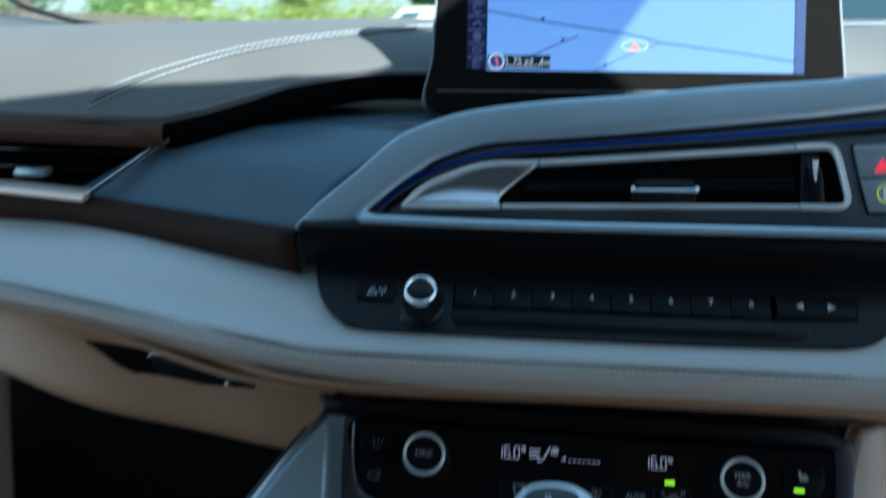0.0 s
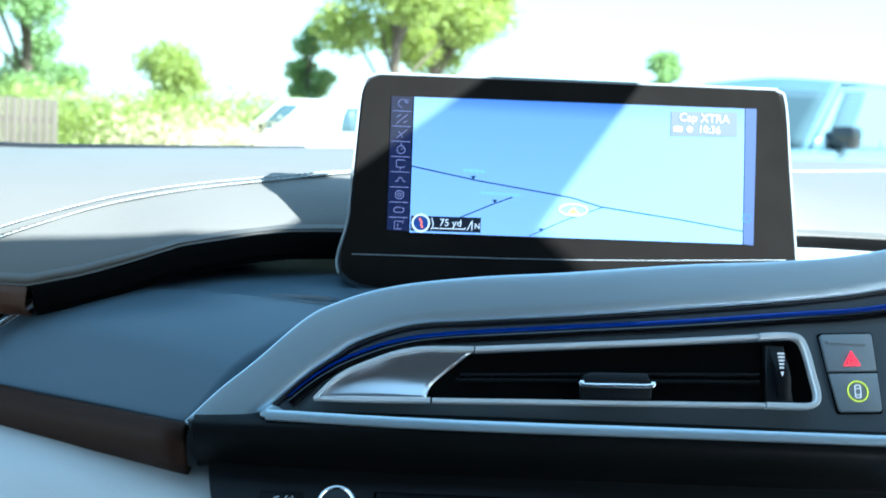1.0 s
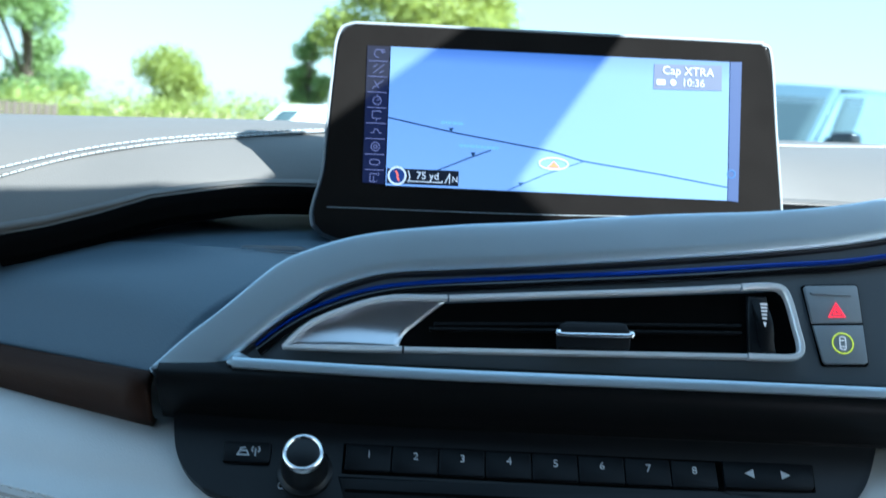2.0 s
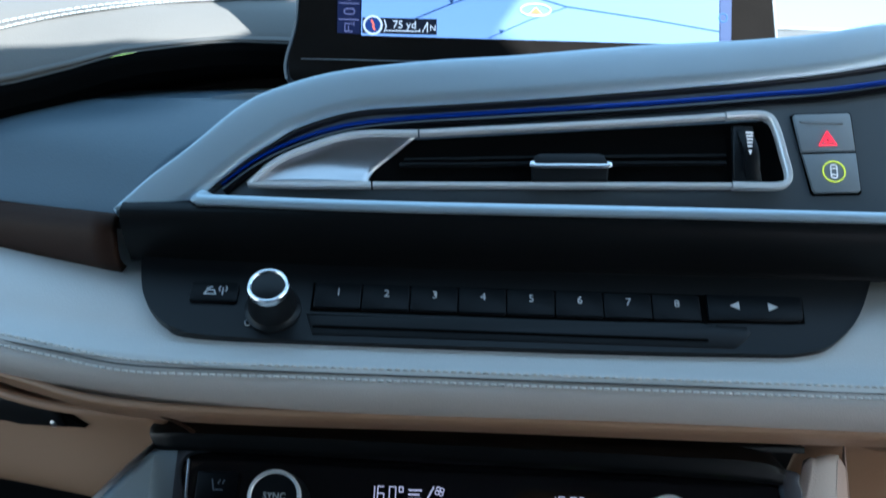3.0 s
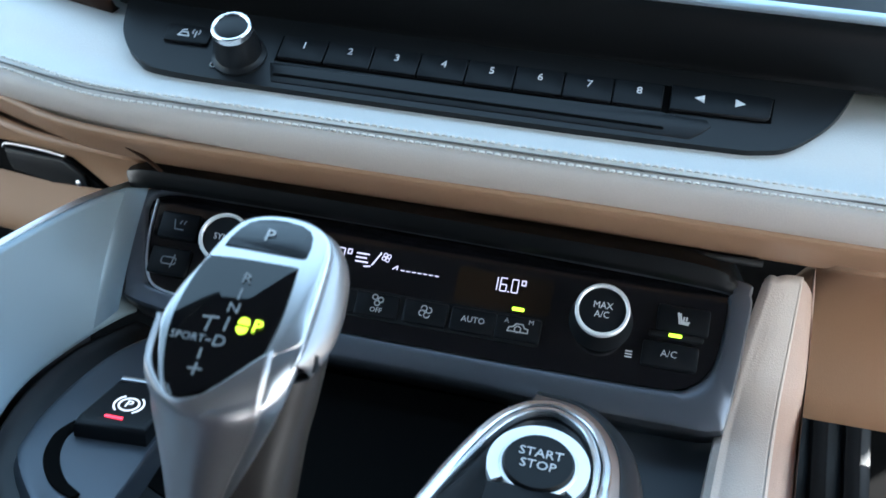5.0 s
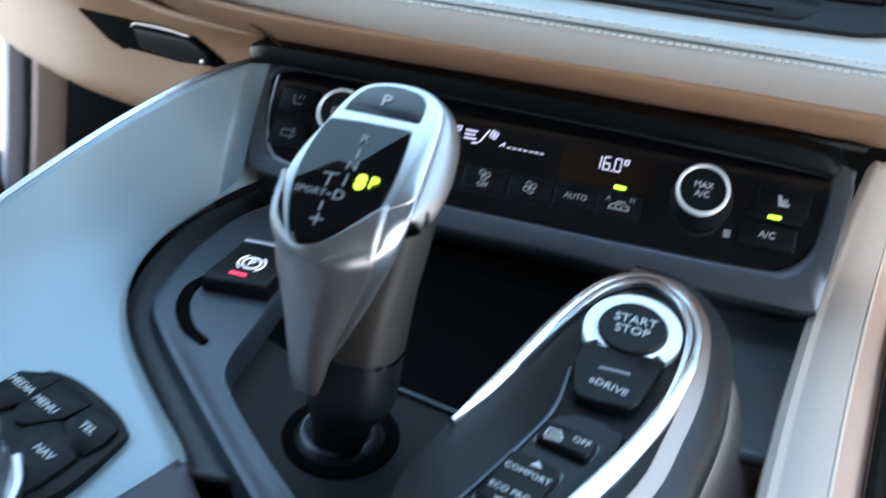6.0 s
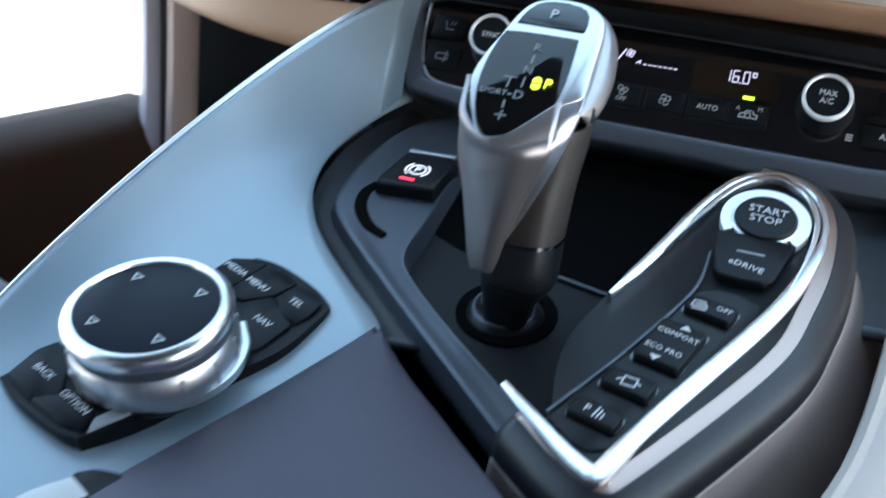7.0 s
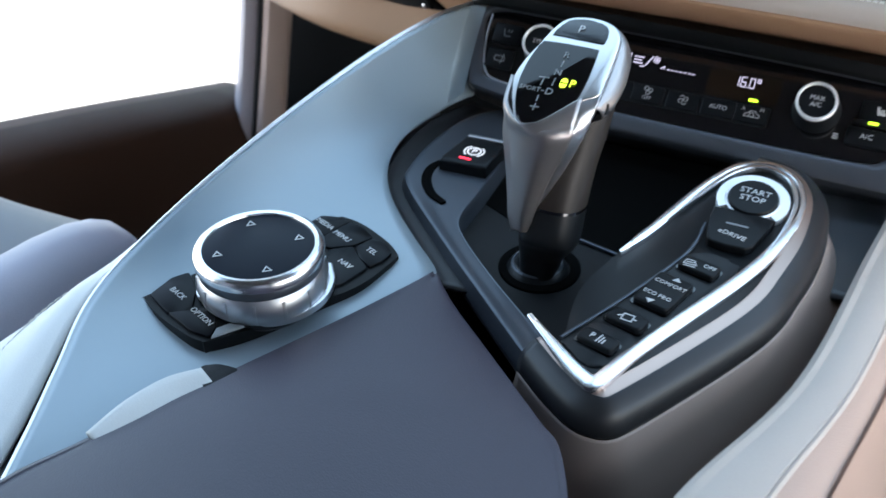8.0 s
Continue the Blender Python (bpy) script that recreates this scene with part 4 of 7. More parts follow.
part("key_well", plate([(-86.4, 3.6), (132.6, 4.4), (131.6, -9.2), (90, -10.6), (87, -11.6), (-86.2, -11.6)], RADIO, 0, 1.6), VOID, radio, "black gap round the keys")
for k in range(8):
    u = -74.6 + 21.45 * k
    key = part("number_key", plate(rrect(u, -4.0, 21.05, 13.6, 1.0, 3), RADIO, 0.5, 3.2, 0.6), BUTTON, radio)
    letters("numeral", str(k + 1), RADIO, u + 0.3, -2.4, 5.4, PALE_PRINT, key, w=3.4)
skip = part("skip_key", plate([(89.2, 3.8), (130.6, 4.2), (131.8, 2.6), (130.8, -7.4), (129, -9.0), (89.2, -9.8)], RADIO, 0.5, 3.2, 0.6), BUTTON, radio)
part("back_mark", plate([(99.2, -2.3), (103.4, -0.1), (103.4, -4.5)], RADIO, 3, 3.5), PALE_PRINT, skip)
part("forward_mark", plate([(120.4, -2.3), (116.2, -0.1), (116.2, -4.5)], RADIO, 3, 3.5), PALE_PRINT, skip)
aud = part("source_key", plate(rrect(-129.8, -4.0, 21.6, 10.6, 1.5, 3), RADIO, 0.5, 3.0, 0.7), BUTTON, radio)
strokes("source_sign", [[(-134, -5.6), (-133, -3.4), (-130, -3.4), (-129, -5.6), (-134, -5.6)], [(-133, -2.4), (-131, -1.8)], [(-126, -2.4), (-126, -5.6)], around(-126, -2.6, 1.7, -40, 40, 5), around(-126, -2.6, 1.7, 140, 220, 5)], RADIO, 0.7, PALE_PRINT, aud, w=3.2)
knob = thing("volume_knob", "black ribbed volume knob with a chrome ring", "knob", at(RADIO, -104, -6))
part("base", lathe([(12.5, 0.5), (12.5, 2.5), (11.2, 3.2), (10.5, 4)], RADIO, -102.6, -11.8, 40), SOFT_BLACK, knob)
part("grip", lathe([(10.6, 2), (10.2, 9), (8.9, 15.6), (8.7, 17)], RADIO, -102.6, -11.8, 40), BUTTON, knob, "black tapered grip")
part("chrome_ring", ring(RADIO, -102.6, -11.8, 7.2, 9.0, 16.5, 20.0), CHROME, knob, "chrome ring")
part("cap", lathe([(7.4, 16), (7.4, 19.0), (6.4, 19.5), (0, 19.6)], RADIO, -102.6, -11.8, 40), SOFT_BLACK, knob, "black cap")
strokes("power_sign", [around(-112.4, -19.4, 1.5, 120, 420, 12), [(-112.4, -19.0), (-112.4, -17.4)]], RADIO, 0.5, PRINT, radio, w=1.9)

# ---- climate unit ----
LEDGE = mk("satin grey ledge", (0.118, 0.128, 0.150), 0.34, metal=0.6, bump=0.03, fine=2600, vary=0.05)
clim = thing("climate_unit", "black climate control panel in a gunmetal surround", "climate control", at(CLIMATE, 0, -28))
co_ = flat([(-143.5, 22.5), (-142, 0), (-137, -17), (-127, -23.5), (-60, -27.5), (0, -28.6), (60, -28.8), (106, -28.2), (118, -24.5), (126, -14), (129, 8), (128.5, 17), (123, 20), (60, 22.5), (0, 24), (-100, 25)], 90)
part("face", plate(co_, CLIMATE, -6, 0.0, 0.8), GLOSS, clim, "gloss black face")
part("face_edge", bar([at(CLIMATE, -143.5, 21, 0.4), at(CLIMATE, -142, 0, 0.6), at(CLIMATE, -137, -17, 0.6), at(CLIMATE, -127, -23.5, 0.6), at(CLIMATE, -100, -25.8, 0.6)], CLIMATE.col[2][:3], 0.0012, 0.0012, n=24), BRUSHED, clim, "thin bright edge")


def offset_loop(pts, d):
    cx, cy = sum(p[0] for p in pts) / len(pts), sum(p[1] for p in pts) / len(pts)
    out = []
    n = len(pts)
    for i in range(n):
        t = Vector((pts[(i + 1) % n][0] - pts[i - 1][0], pts[(i + 1) % n][1] - pts[i - 1][1]))
        q = Vector((t.y, -t.x)).normalized()
        if q.dot(Vector((pts[i][0] - cx, pts[i][1] - cy))) < 0:
            q = -q
        out.append((pts[i][0] + q.x * d, pts[i][1] + q.y * d))
    return out


def loop_skin(loops, f, n=None):
    """A skin between closed loops in a plane: each (points, depth)."""
    bm = bmesh.new()
    rows = [[bm.verts.new(at(f, a, b, w)) for a, b in pts] for pts, w in loops]
    m = len(rows[0])
    for a, b in zip(rows, rows[1:]):
        for i in range(m):
            bm.faces.new((a[i], a[(i + 1) % m], b[(i + 1) % m], b[i]))
    return bm


frame_out = flat([(-152, 24), (-151, -2), (-147, -24), (-136, -32), (-62, -40), (0, -41), (62, -43), (112, -43.8), (130, -43), (135, -36), (139, 5), (139, 20), (131, 27), (60, 29), (0, 30), (-100, 31)], 90)


def between(f):
    return [(a[0] * (1 - f) + c[0] * f, a[1] * (1 - f) + c[1] * f) for a, c in zip(co_, frame_out)]


part("surround", loop_skin([(co_, -5), (between(0.04), 1.0), (between(0.12), 2.6), (between(0.3), 3.2), (between(0.86), 2.2), (between(0.97), 0.8), (frame_out, -2.0), (offset_loop(frame_out, 0.5), -6), (offset_loop(frame_out, 0.3), -24)], CLIMATE), LEDGE, clim, "satin gunmetal surround", solid=0.001)
# Black part whose deeper black also paints the shade below the roll.
part("hood", loft([[(-0.165, 0.69, 0.716), (-0.156, 0.664, 0.7225), (-0.12, 0.6580, 0.7245), (0.05, 0.6570, 0.7225), (0.116, 0.6595, 0.7195), (0.133, 0.667, 0.7165), (0.141, 0.700, 0.709)],
                   [(-0.172, 0.70, 0.722), (-0.158, 0.668, 0.7325), (-0.12, 0.662, 0.7352), (0.05, 0.661, 0.7335), (0.116, 0.665, 0.7310), (0.134, 0.673, 0.7215), (0.142, 0.705, 0.711)],
                   [(-0.172, 0.74, 0.722), (-0.158, 0.73, 0.7325), (-0.12, 0.73, 0.7352), (0.05, 0.73, 0.7335), (0.116, 0.73, 0.7310), (0.134, 0.73, 0.7215), (0.142, 0.73, 0.711)]], 40, 8), NERO, clim, "black hood over the panel, darkened for shade under the roll", solid=0.002)


def key(name, u, v, wd_, h, parent, w=2.2, r=1.2):
    return part(name, plate(rrect(u, v, wd_, h, r, 3), CLIMATE, -2, w, 0.9), BUTTON, parent)


def dial(name, label, u, v, text):
    d = thing(name, label, "knob", at(CLIMATE, u, v))
    part("skirt", lathe([(14.4, -1), (13.8, 3), (12.6, 9), (11.9, 14)], CLIMATE, u, v, 44), SOFT_BLACK, d)
    part("chrome_ring", ring(CLIMATE, u, v, 10.2, 11.9, 12, 17.5), BRIGHT, d, "chrome ring")
    face = part("cap", lathe([(10.3, 13), (10.3, 15.6), (9.6, 16.2), (0, 16.2)], CLIMATE, u, v, 44), BUTTON, d, "black pressable cap")
    for i, s in enumerate(text):
        letters("cap_text", s, CLIMATE, u, v + (2.0 if len(text) > 1 else 0) - 4.1 * i, 4.2, PRINT, face, w=16.4, squeeze=0.95)


dial("temperature_knob", "chrome ringed knob marked SYNC", -99.5, 2.3, ("SYNC",))
dial("temperature_knob", "chrome ringed knob marked MAX A/C", 75.2, -2.2, ("MAX", "A/C"))
for v, nm in ((9, "seat"), (-9, "park")):
    kx = key("side_key", -128.5, v, 19.5, 13.5, clim)
    strokes("key_sign", [[(-131, v + 2.5), (-130, v - 2), (-126, v - 2)], [(-128, v + 1), (-127.4, v + 2.4)], [(-126, v + 1), (-125.4, v + 2.4)]] if v > 0 else [rrect(-128.5, v, 7, 3.4, 1, 2), [(-127, v - 3), (-126, v + 3)]], CLIMATE, 0.6, GREY_BTN, kx, w=2.5)
k1 = key("seat_heat_key", 110.8, 3.6, 23, 12.5, clim)
strokes("key_sign", [[(108.4, 6.2), (109.2, 2.2)], [(109.3, 6.0), (110.0, 2.9)], [(109.2, 1.9), (112.8, 1.7), (113.2, 2.6)], [(110.0, 2.7), (112.6, 2.5)], [(110.9, 3.6), (111.0, 4.6)], [(112.1, 3.6), (112.2, 4.6)]], CLIMATE, 0.8, PRINT, k1, w=2.5)
part("lamp_bar", plate(rrect(108.6, -4.2, 24, 3.0, 1, 3), CLIMATE, -2, 2.0, 0.6), SOFT_BLACK, clim)
part("green_lamp", plate(rrect(108.2, -4.2, 5.8, 1.5, 0.6, 3), CLIMATE, 1.5, 2.6), GREEN, clim, "lit green lamp")
k2 = key("ac_key", 107, -13.5, 24.5, 11.5, clim)
letters("key_text", "A/C", CLIMATE, 106.5, -13, 4.4, PRINT, k2, w=2.4)
strokes("vent_mark", [[(88, -14), (90.6, -14)], [(88, -15.3), (90.6, -15.3)], [(88, -16.6), (90.6, -16.6)]], CLIMATE, 0.6, PRINT, clim, w=0.4)
part("mode_key_well", plate(rrect(-4, -13, 108, 13.5, 2), CLIMATE, -1, 0.5), BLACK, clim)
signs = {-46: [[(-49, -10), (-43, -10), (-44, -15), (-48, -15), (-49, -10)], [(-48, -16.5), (-44, -16.5)]], -25.7: None, -3: None, 19.0: "AUTO", 39.5: "car"}
for u, sg in signs.items():
    kx = key("mode_key", u, -13.0, 20.6, 11.4, clim, w=1.8)
    if u == -46:
        strokes("key_sign", sg, CLIMATE, 0.6, PRINT, kx, w=2.0)
    elif u == -25.7:
        strokes("key_sign", [around(u - 1.4, -9.5, 1.2), around(u + 1.4, -10.5, 1.2), around(u, -12.2, 1.2)], CLIMATE, 0.5, PRINT, kx, w=2.0)
        letters("key_text", "OFF", CLIMATE, u, -15.6, 3.2, PRINT, kx, w=2.0)
    elif u == -3:
        strokes("key_sign", [around(u + 1.7 * math.cos(a), -12.4 + 1.7 * math.sin(a), 1.3, a * 57.3 - 200, a * 57.3 + 60, 10) for a in (0.5, 2.07, 3.64, 5.2)], CLIMATE, 0.45, PRINT, kx, w=2.0)
    elif sg == "AUTO":
        letters("key_text", "AUTO", CLIMATE, u, -12.6, 3.9, PRINT, kx, w=2.0)
    else:
        strokes("key_sign", [[(u - 4.5, -14.5), (u - 4, -12.8), (u - 2, -12.2), (u - 1, -10.8), (u + 2, -10.8), (u + 3, -12.4), (u + 4.6, -12.8), (u + 4.6, -14.5), (u - 4.5, -14.5)], around(u, -13.3, 1.4)], CLIMATE, 0.5, PRINT, kx, w=2.0)
        letters("key_text", "A", CLIMATE, u - 5.4, -10, 3.2, PRINT, kx, w=2.0)
        letters("key_text", "M", CLIMATE, u + 5.6, -9.4, 3.2, PRINT, kx, w=2.0)
part("green_lamp", plate(rrect(38, -3.6, 5.6, 1.6, 0.5, 3), CLIMATE, -0.5, 0.5), GREEN, clim, "lit green lamp")


def seven(text, u, v, h, parent):
    """Liquid crystal digits from bars."""
    seg = {'1': 'bc', '6': 'acdefg', '0': 'abcdef'}
    w = h * 0.45
    x = u
    unit = part("lcd_readout", plate(rrect(u + 1.3 * h, v + h / 2, 3.2 * h, 1.5 * h, 0.5), CLIMATE, -0.6, 0.12), GLOSS, parent, "lit temperature readout")

    def glyph(name, lines):
        strokes(name, lines, CLIMATE, 0.5, LCD, unit, w=0.45, label="lit pale digit")

    for ch in text:
        if ch == '.':
            glyph("decimal_point", [[(x - 0.6, v), (x - 0.2, v)]])
            x += 0.9
            continue
        if ch == 'o':
            r = h * 0.17
            glyph("degree_mark", [[(x, v + h - 2 * r), (x + 1.6 * r, v + h - 2 * r), (x + 1.6 * r, v + h), (x, v + h), (x, v + h - 2 * r)]])
            x += 3
            continue
        g = 0.25
        s = {'a': [(x + g, v + h), (x + w - g, v + h)], 'b': [(x + w, v + h - g), (x + w, v + h / 2 + g)], 'c': [(x + w, v + h / 2 - g), (x + w, v + g)], 'd': [(x + g, v), (x + w - g, v)],
             'e': [(x, v + g), (x, v + h / 2 - g)], 'f': [(x, v + h / 2 + g), (x, v + h - g)], 'g': [(x + g, v + h / 2), (x + w - g, v + h / 2)]}
        if ch == '1':
            x -= w * 0.45
            s = {c: [(p[0] - 0, p[1]) for p in q] for c, q in s.items()}
            s = {'b': [(x + w, v + h - g), (x + w, v + h / 2 + g)], 'c': [(x + w, v + h / 2 - g), (x + w, v + g)]}
            glyph("digit", [s['b'], s['c']])
            x += w + 1.5
            continue
        glyph("digit", [s[c] for c in seg[ch]])
        x += w + 1.6
    return unit


seven("16.0o", -58, 5.4, 6.4, clim)
seven("16.0o", 25, 3.8, 6.2, clim)
strokes("lcd_air_sign", [[(-40.5, 10.6), (-35, 10.6)], [(-40.5, 8.6), (-36, 8.6)], [(-40.5, 6.6), (-35, 6.6)], [(-30, 11), (-32.5, 6)], [(-33.5, 5), (-36, 4.6)], [(-29.5, 12.2), (-29.5, 11.6)]], CLIMATE, 0.7, LCD, clim, w=0.45, label="lit air symbols")
strokes("lcd_fan", [around(-26.5 + 1.3 * math.cos(a), 10.5 + 1.3 * math.sin(a), 0.9, n=8) for a in (0.5, 2.07, 3.64, 5.2)], CLIMATE, 0.4, LCD, clim, w=0.45)
strokes("lcd_fan_bar", [[(-22.5, 5.6), (-20.5, 7.2), (-20.5, 5.6)]] + [[(-18.5 + 2.7 * k, 5.5), (-17.2 + 2.7 * k, 5.5)] for k in range(7)], CLIMATE, 0.5, LCD, clim, w=0.45)
# Smoked pane; the brown in its base paints the tan roll's reflection.
part("display_glass", plate(rrect(30, 4, 44, 17, 2), CLIMATE, -0.6, 0.2), mk("smoked glass browned for reflection", (0.017, 0.0105, 0.006), 0.06, vary=0.1), clim, "smoked display window, brown for the reflected tan roll")

# ---- centre console ----
cons = thing("centre_console", "satin grey blue centre console with a black inset tray", "console", (-0.1, 0.45, 0.40))
EDGE = [(-0.135, 0.12, 0.51), (-0.170, 0.23, 0.538), (-0.194, 0.290, 0.556), (-0.215, 0.335, 0.569), (-0.2325, 0.377, 0.5853), (-0.2320, 0.418, 0.607), (-0.2205, 0.4676, 0.6365), (-0.2041, 0.5207, 0.667), (-0.1847, 0.5777, 0.6964), (-0.168, 0.63, 0.716), (-0.160, 0.672, 0.722)]
GROOVE = [at(CONSOLE, *p) for p in ((-40, -290, -4), (-60, -190, 1), (-75, -80, 2), (-84, 20, 2), (-79, 56, 1.5), (-82, 76, 0.5), (-106, 98, 1), (-130, 120, 2), (-148, 142, 3), (-160, 167, 4), (-165, 194, 5), (-163, 221, 5), (-155, 246, 6), (-146, 262, 6))]


def mixrow(a, b, f, drop):
    n = 24
    A, B = spl(a, n), spl(b, n)
    return [p.lerp(q, f) - Vector((0, -0.25, 0.97)) * drop for p, q in zip(A, B)]


wing_bm = loft([EDGE, mixrow(EDGE, GROOVE, 0.12, 0.002), mixrow(EDGE, GROOVE, 0.45, 0.009), mixrow(EDGE, GROOVE, 0.75, 0.004), GROOVE], 72, 22)
wing_bm.verts.ensure_lookup_table()
inner = [v for v in wing_bm.verts if not v.is_boundary]
for _ in range(60):
    bmesh.ops.smooth_vert(wing_bm, verts=inner, factor=0.5, use_axis_x=True, use_axis_y=True, use_axis_z=True)
part("side_wing", wing_bm, PAINT, cons, "satin grey blue wing", solid=0.003)
# Alloy bar that paints the pale highlight along the wing's rounded edge.
part("wing_highlight", bar([Vector(p) + Vector((-0.001, 0, 0.0)) for p in EDGE], (-0.3, 0, 1), (0.0028, 0.0028, 0.0026, 0.0022, 0.0018, 0.0013), 0.004, n=60), BRUSHED, cons, "bright bar painted as the highlight on the wing edge")
# concave corner from the wing up to the climate surround
corner = []
E_LINE, G_LINE = spl(EDGE, 160), spl(GROOVE, 160)
for f in (0.0, 0.2, 0.45, 0.7, 0.92, 1.0):
    r = at(CLIMATE, -148.5 + 4 * f * f, 25 - 62 * f, 3.4)
    on_wing = [p.lerp(q, f) for p, q in zip(E_LINE, G_LINE)]
    q = min(on_wing, key=lambda p: abs(p.y - r.y + 0.009)) + Vector((0.0004, -0.0002, 0.0004))
    c = min(on_wing, key=lambda p: abs(p.y - r.y + 0.001)) + Vector((0.0004, -0.0002, 0.0004))
    corner.append([q.lerp(c, k).lerp(c.lerp(r, k), k) for k in (0.0, 0.25, 0.5, 0.75, 1.0)])
part("corner_sweep", loft([[c[k] for c in corner] for k in range(5)], 24, 24), PAINT, cons, "satin hollow corner beside the climate panel")
part("left_flank", loft([[Vector(p) for p in EDGE], [Vector(p) + Vector((-0.008, 0, -0.012)) for p in EDGE], [Vector((p[0] - 0.02, p[1], p[2] - 0.06)) for p in EDGE], [Vector((p[0] - 0.03, p[1], 0.235)) for p in EDGE]], 40, 12), LEATHER_SLATE, cons, "dark flank of the console", solid=0.003)
part("left_side_pad", loft([[(-0.15, 0.10, 0.508), (-0.197, 0.27, 0.545), (-0.2385, 0.375, 0.580), (-0.238, 0.42, 0.602), (-0.231, 0.455, 0.622)],
                            [(-0.20, 0.10, 0.515), (-0.235, 0.27, 0.545), (-0.262, 0.375, 0.572), (-0.258, 0.42, 0.585), (-0.238, 0.46, 0.615)],
                            [(-0.29, 0.10, 0.50), (-0.295, 0.25, 0.52), (-0.292, 0.375, 0.53), (-0.275, 0.42, 0.545), (-0.242, 0.465, 0.607)],
                            [(-0.310, 0.02, 0.30), (-0.305, 0.25, 0.32), (-0.295, 0.375, 0.40), (-0.28, 0.42, 0.47), (-0.245, 0.468, 0.60)]], 28, 14), LEATHER_LIGHT, cons, "pale leather side pad", solid=0.003)
seam("stitching", [(-0.215, 0.10, 0.517), (-0.247, 0.27, 0.545), (-0.270, 0.375, 0.566), (-0.260, 0.42, 0.5825)], (-0.6, 0, 0.8), 0.005, 0.004, 0.0014, THREAD_DIM, cons, "grey stitching", high=0.0006)
part("base_body", loft([[(-0.20, 0.0, 0.30), (-0.20, 0.4, 0.30), (-0.17, 0.74, 0.30)], [(-0.21, 0.0, 0.49), (-0.215, 0.40, 0.565), (-0.155, 0.66, 0.632)], [(0.0, 0.0, 0.43), (0.0, 0.40, 0.50), (0.0, 0.70, 0.59)], [(0.085, 0.0, 0.38), (0.10, 0.40, 0.46), (0.135, 0.70, 0.56)], [(0.10, 0.0, 0.25), (0.11, 0.40, 0.25), (0.14, 0.74, 0.25)]], 16, 24), BLACK, cons, "black console body", solid=0.003)
RIM_OUT = [(-112, 268), (-137, 240), (-146, 206), (-146, 168), (-137, 146), (-92, 103), (-45, 61), (-6, 27), (14, 13), (26, 12)]
RIM_IN = [(-100, 262), (-99, 240), (-96, 200), (-94, 160), (-93, 130), (-83, 113), (-55, 87), (-22, 60), (-5, 44), (8, 30)]
part("rim", loft([[at(CONSOLE, a - 2, b - 2, -8) for a, b in RIM_OUT], [at(CONSOLE, a, b, 1) for a, b in RIM_OUT], [at(CONSOLE, a * 0.93 + c * 0.07, b * 0.93 + d * 0.07, 4) for (a, b), (c, d) in zip(RIM_OUT, RIM_IN)],
                  [at(CONSOLE, a * 0.5 + c * 0.5, b * 0.5 + d * 0.5, 3) for (a, b), (c, d) in zip(RIM_OUT, RIM_IN)],
                  [at(CONSOLE, a * 0.08 + c * 0.92, b * 0.08 + d * 0.92, 2.5) for (a, b), (c, d) in zip(RIM_OUT, RIM_IN)], [at(CONSOLE, a, b, 1) for a, b in RIM_IN], [at(CONSOLE, a + 2, b - 1, -14) for a, b in RIM_IN]], 60, 24), GUN, cons, "gunmetal inset rim", solid=0.002)
part("rim_channel", loft([[at(CONSOLE, a, b, 0.5) for a, b in ((-146, 264), (-161, 232), (-164, 200), (-159, 167), (-146, 140), (-108, 100), (-80, 74))],
                          [at(CONSOLE, a, b, -2.5) for a, b in ((-136, 265), (-153, 235), (-158, 202), (-154, 167), (-143, 141), (-103, 101), (-74, 74))],
                          [at(CONSOLE, a, b, -3.5) for a, b in ((-112, 268), (-137, 240), (-146, 206), (-146, 168), (-137, 146), (-92, 103), (-62, 76))]], 40, 10), RIM_DARK, cons, "dark channel between the wing and the rim", solid=0.002)
part("tray_floor", plate([(-104, 250), (-98, 150), (-92, 122), (-20, 55), (20, 12), (60, 60), (90, 160), (90, 262)], CONSOLE, -20, -9), BLACK, cons, "black tray floor")
# Top lies at tray level; near black paints the shade of a deep well.
part("storage_well", plate([(-96, 262), (-92, 164), (-75, 156), (-31, 152.5), (-2, 146.5), (14, 144), (40, 158), (60, 262)], CONSOLE, -40, -8.2), VOID, cons, "black rubber storage mat darkened for the shade of the well")
part("well_edge", bar([at(CONSOLE, -69, 154.5, -7.6), at(CONSOLE, -31, 151.5, -7.6), at(CONSOLE, 2, 145, -7.6)], CONSOLE.col[2][:3], 0.002, 0.002, n=8), GUN, cons, "lip of the storage well")
part("well_back", loft([[(-0.12, 0.675, 0.657), (0.0, 0.668, 0.654), (0.135, 0.664, 0.656)], [(-0.12, 0.685, 0.64), (0, 0.68, 0.635), (0.135, 0.675, 0.64)], [(-0.12, 0.68, 0.60), (0, 0.675, 0.60), (0.135, 0.67, 0.60)]], 12, 8), BLACK, cons, "back of the well", solid=0.002)

BRAKE = CONSOLE @ Matrix.Translation((0.0, -0.007, 0.0))
brake = thing("parking_brake_switch", "black parking brake switch with a red lamp", "switch", at(BRAKE, -110, 190))
part("slot", bar([at(BRAKE, -129.5, 186, 3.6), at(BRAKE, -132, 176, 3.6), at(BRAKE, -128.5, 163, 3.6), at(BRAKE, -119, 151, 3.6), at(BRAKE, -108, 145, 3.6)], BRAKE.col[2][:3], (0.005, 0.006, 0.0065, 0.006, 0.004), 0.0016, n=30), VOID, brake, "curved black slot")
pb = part("paddle", plate([(-124, 211), (-96, 213), (-97, 181), (-127, 178), (-128, 184)], BRAKE, -4, 10.5, 2.5, 3), BUTTON, brake, "black pull paddle")
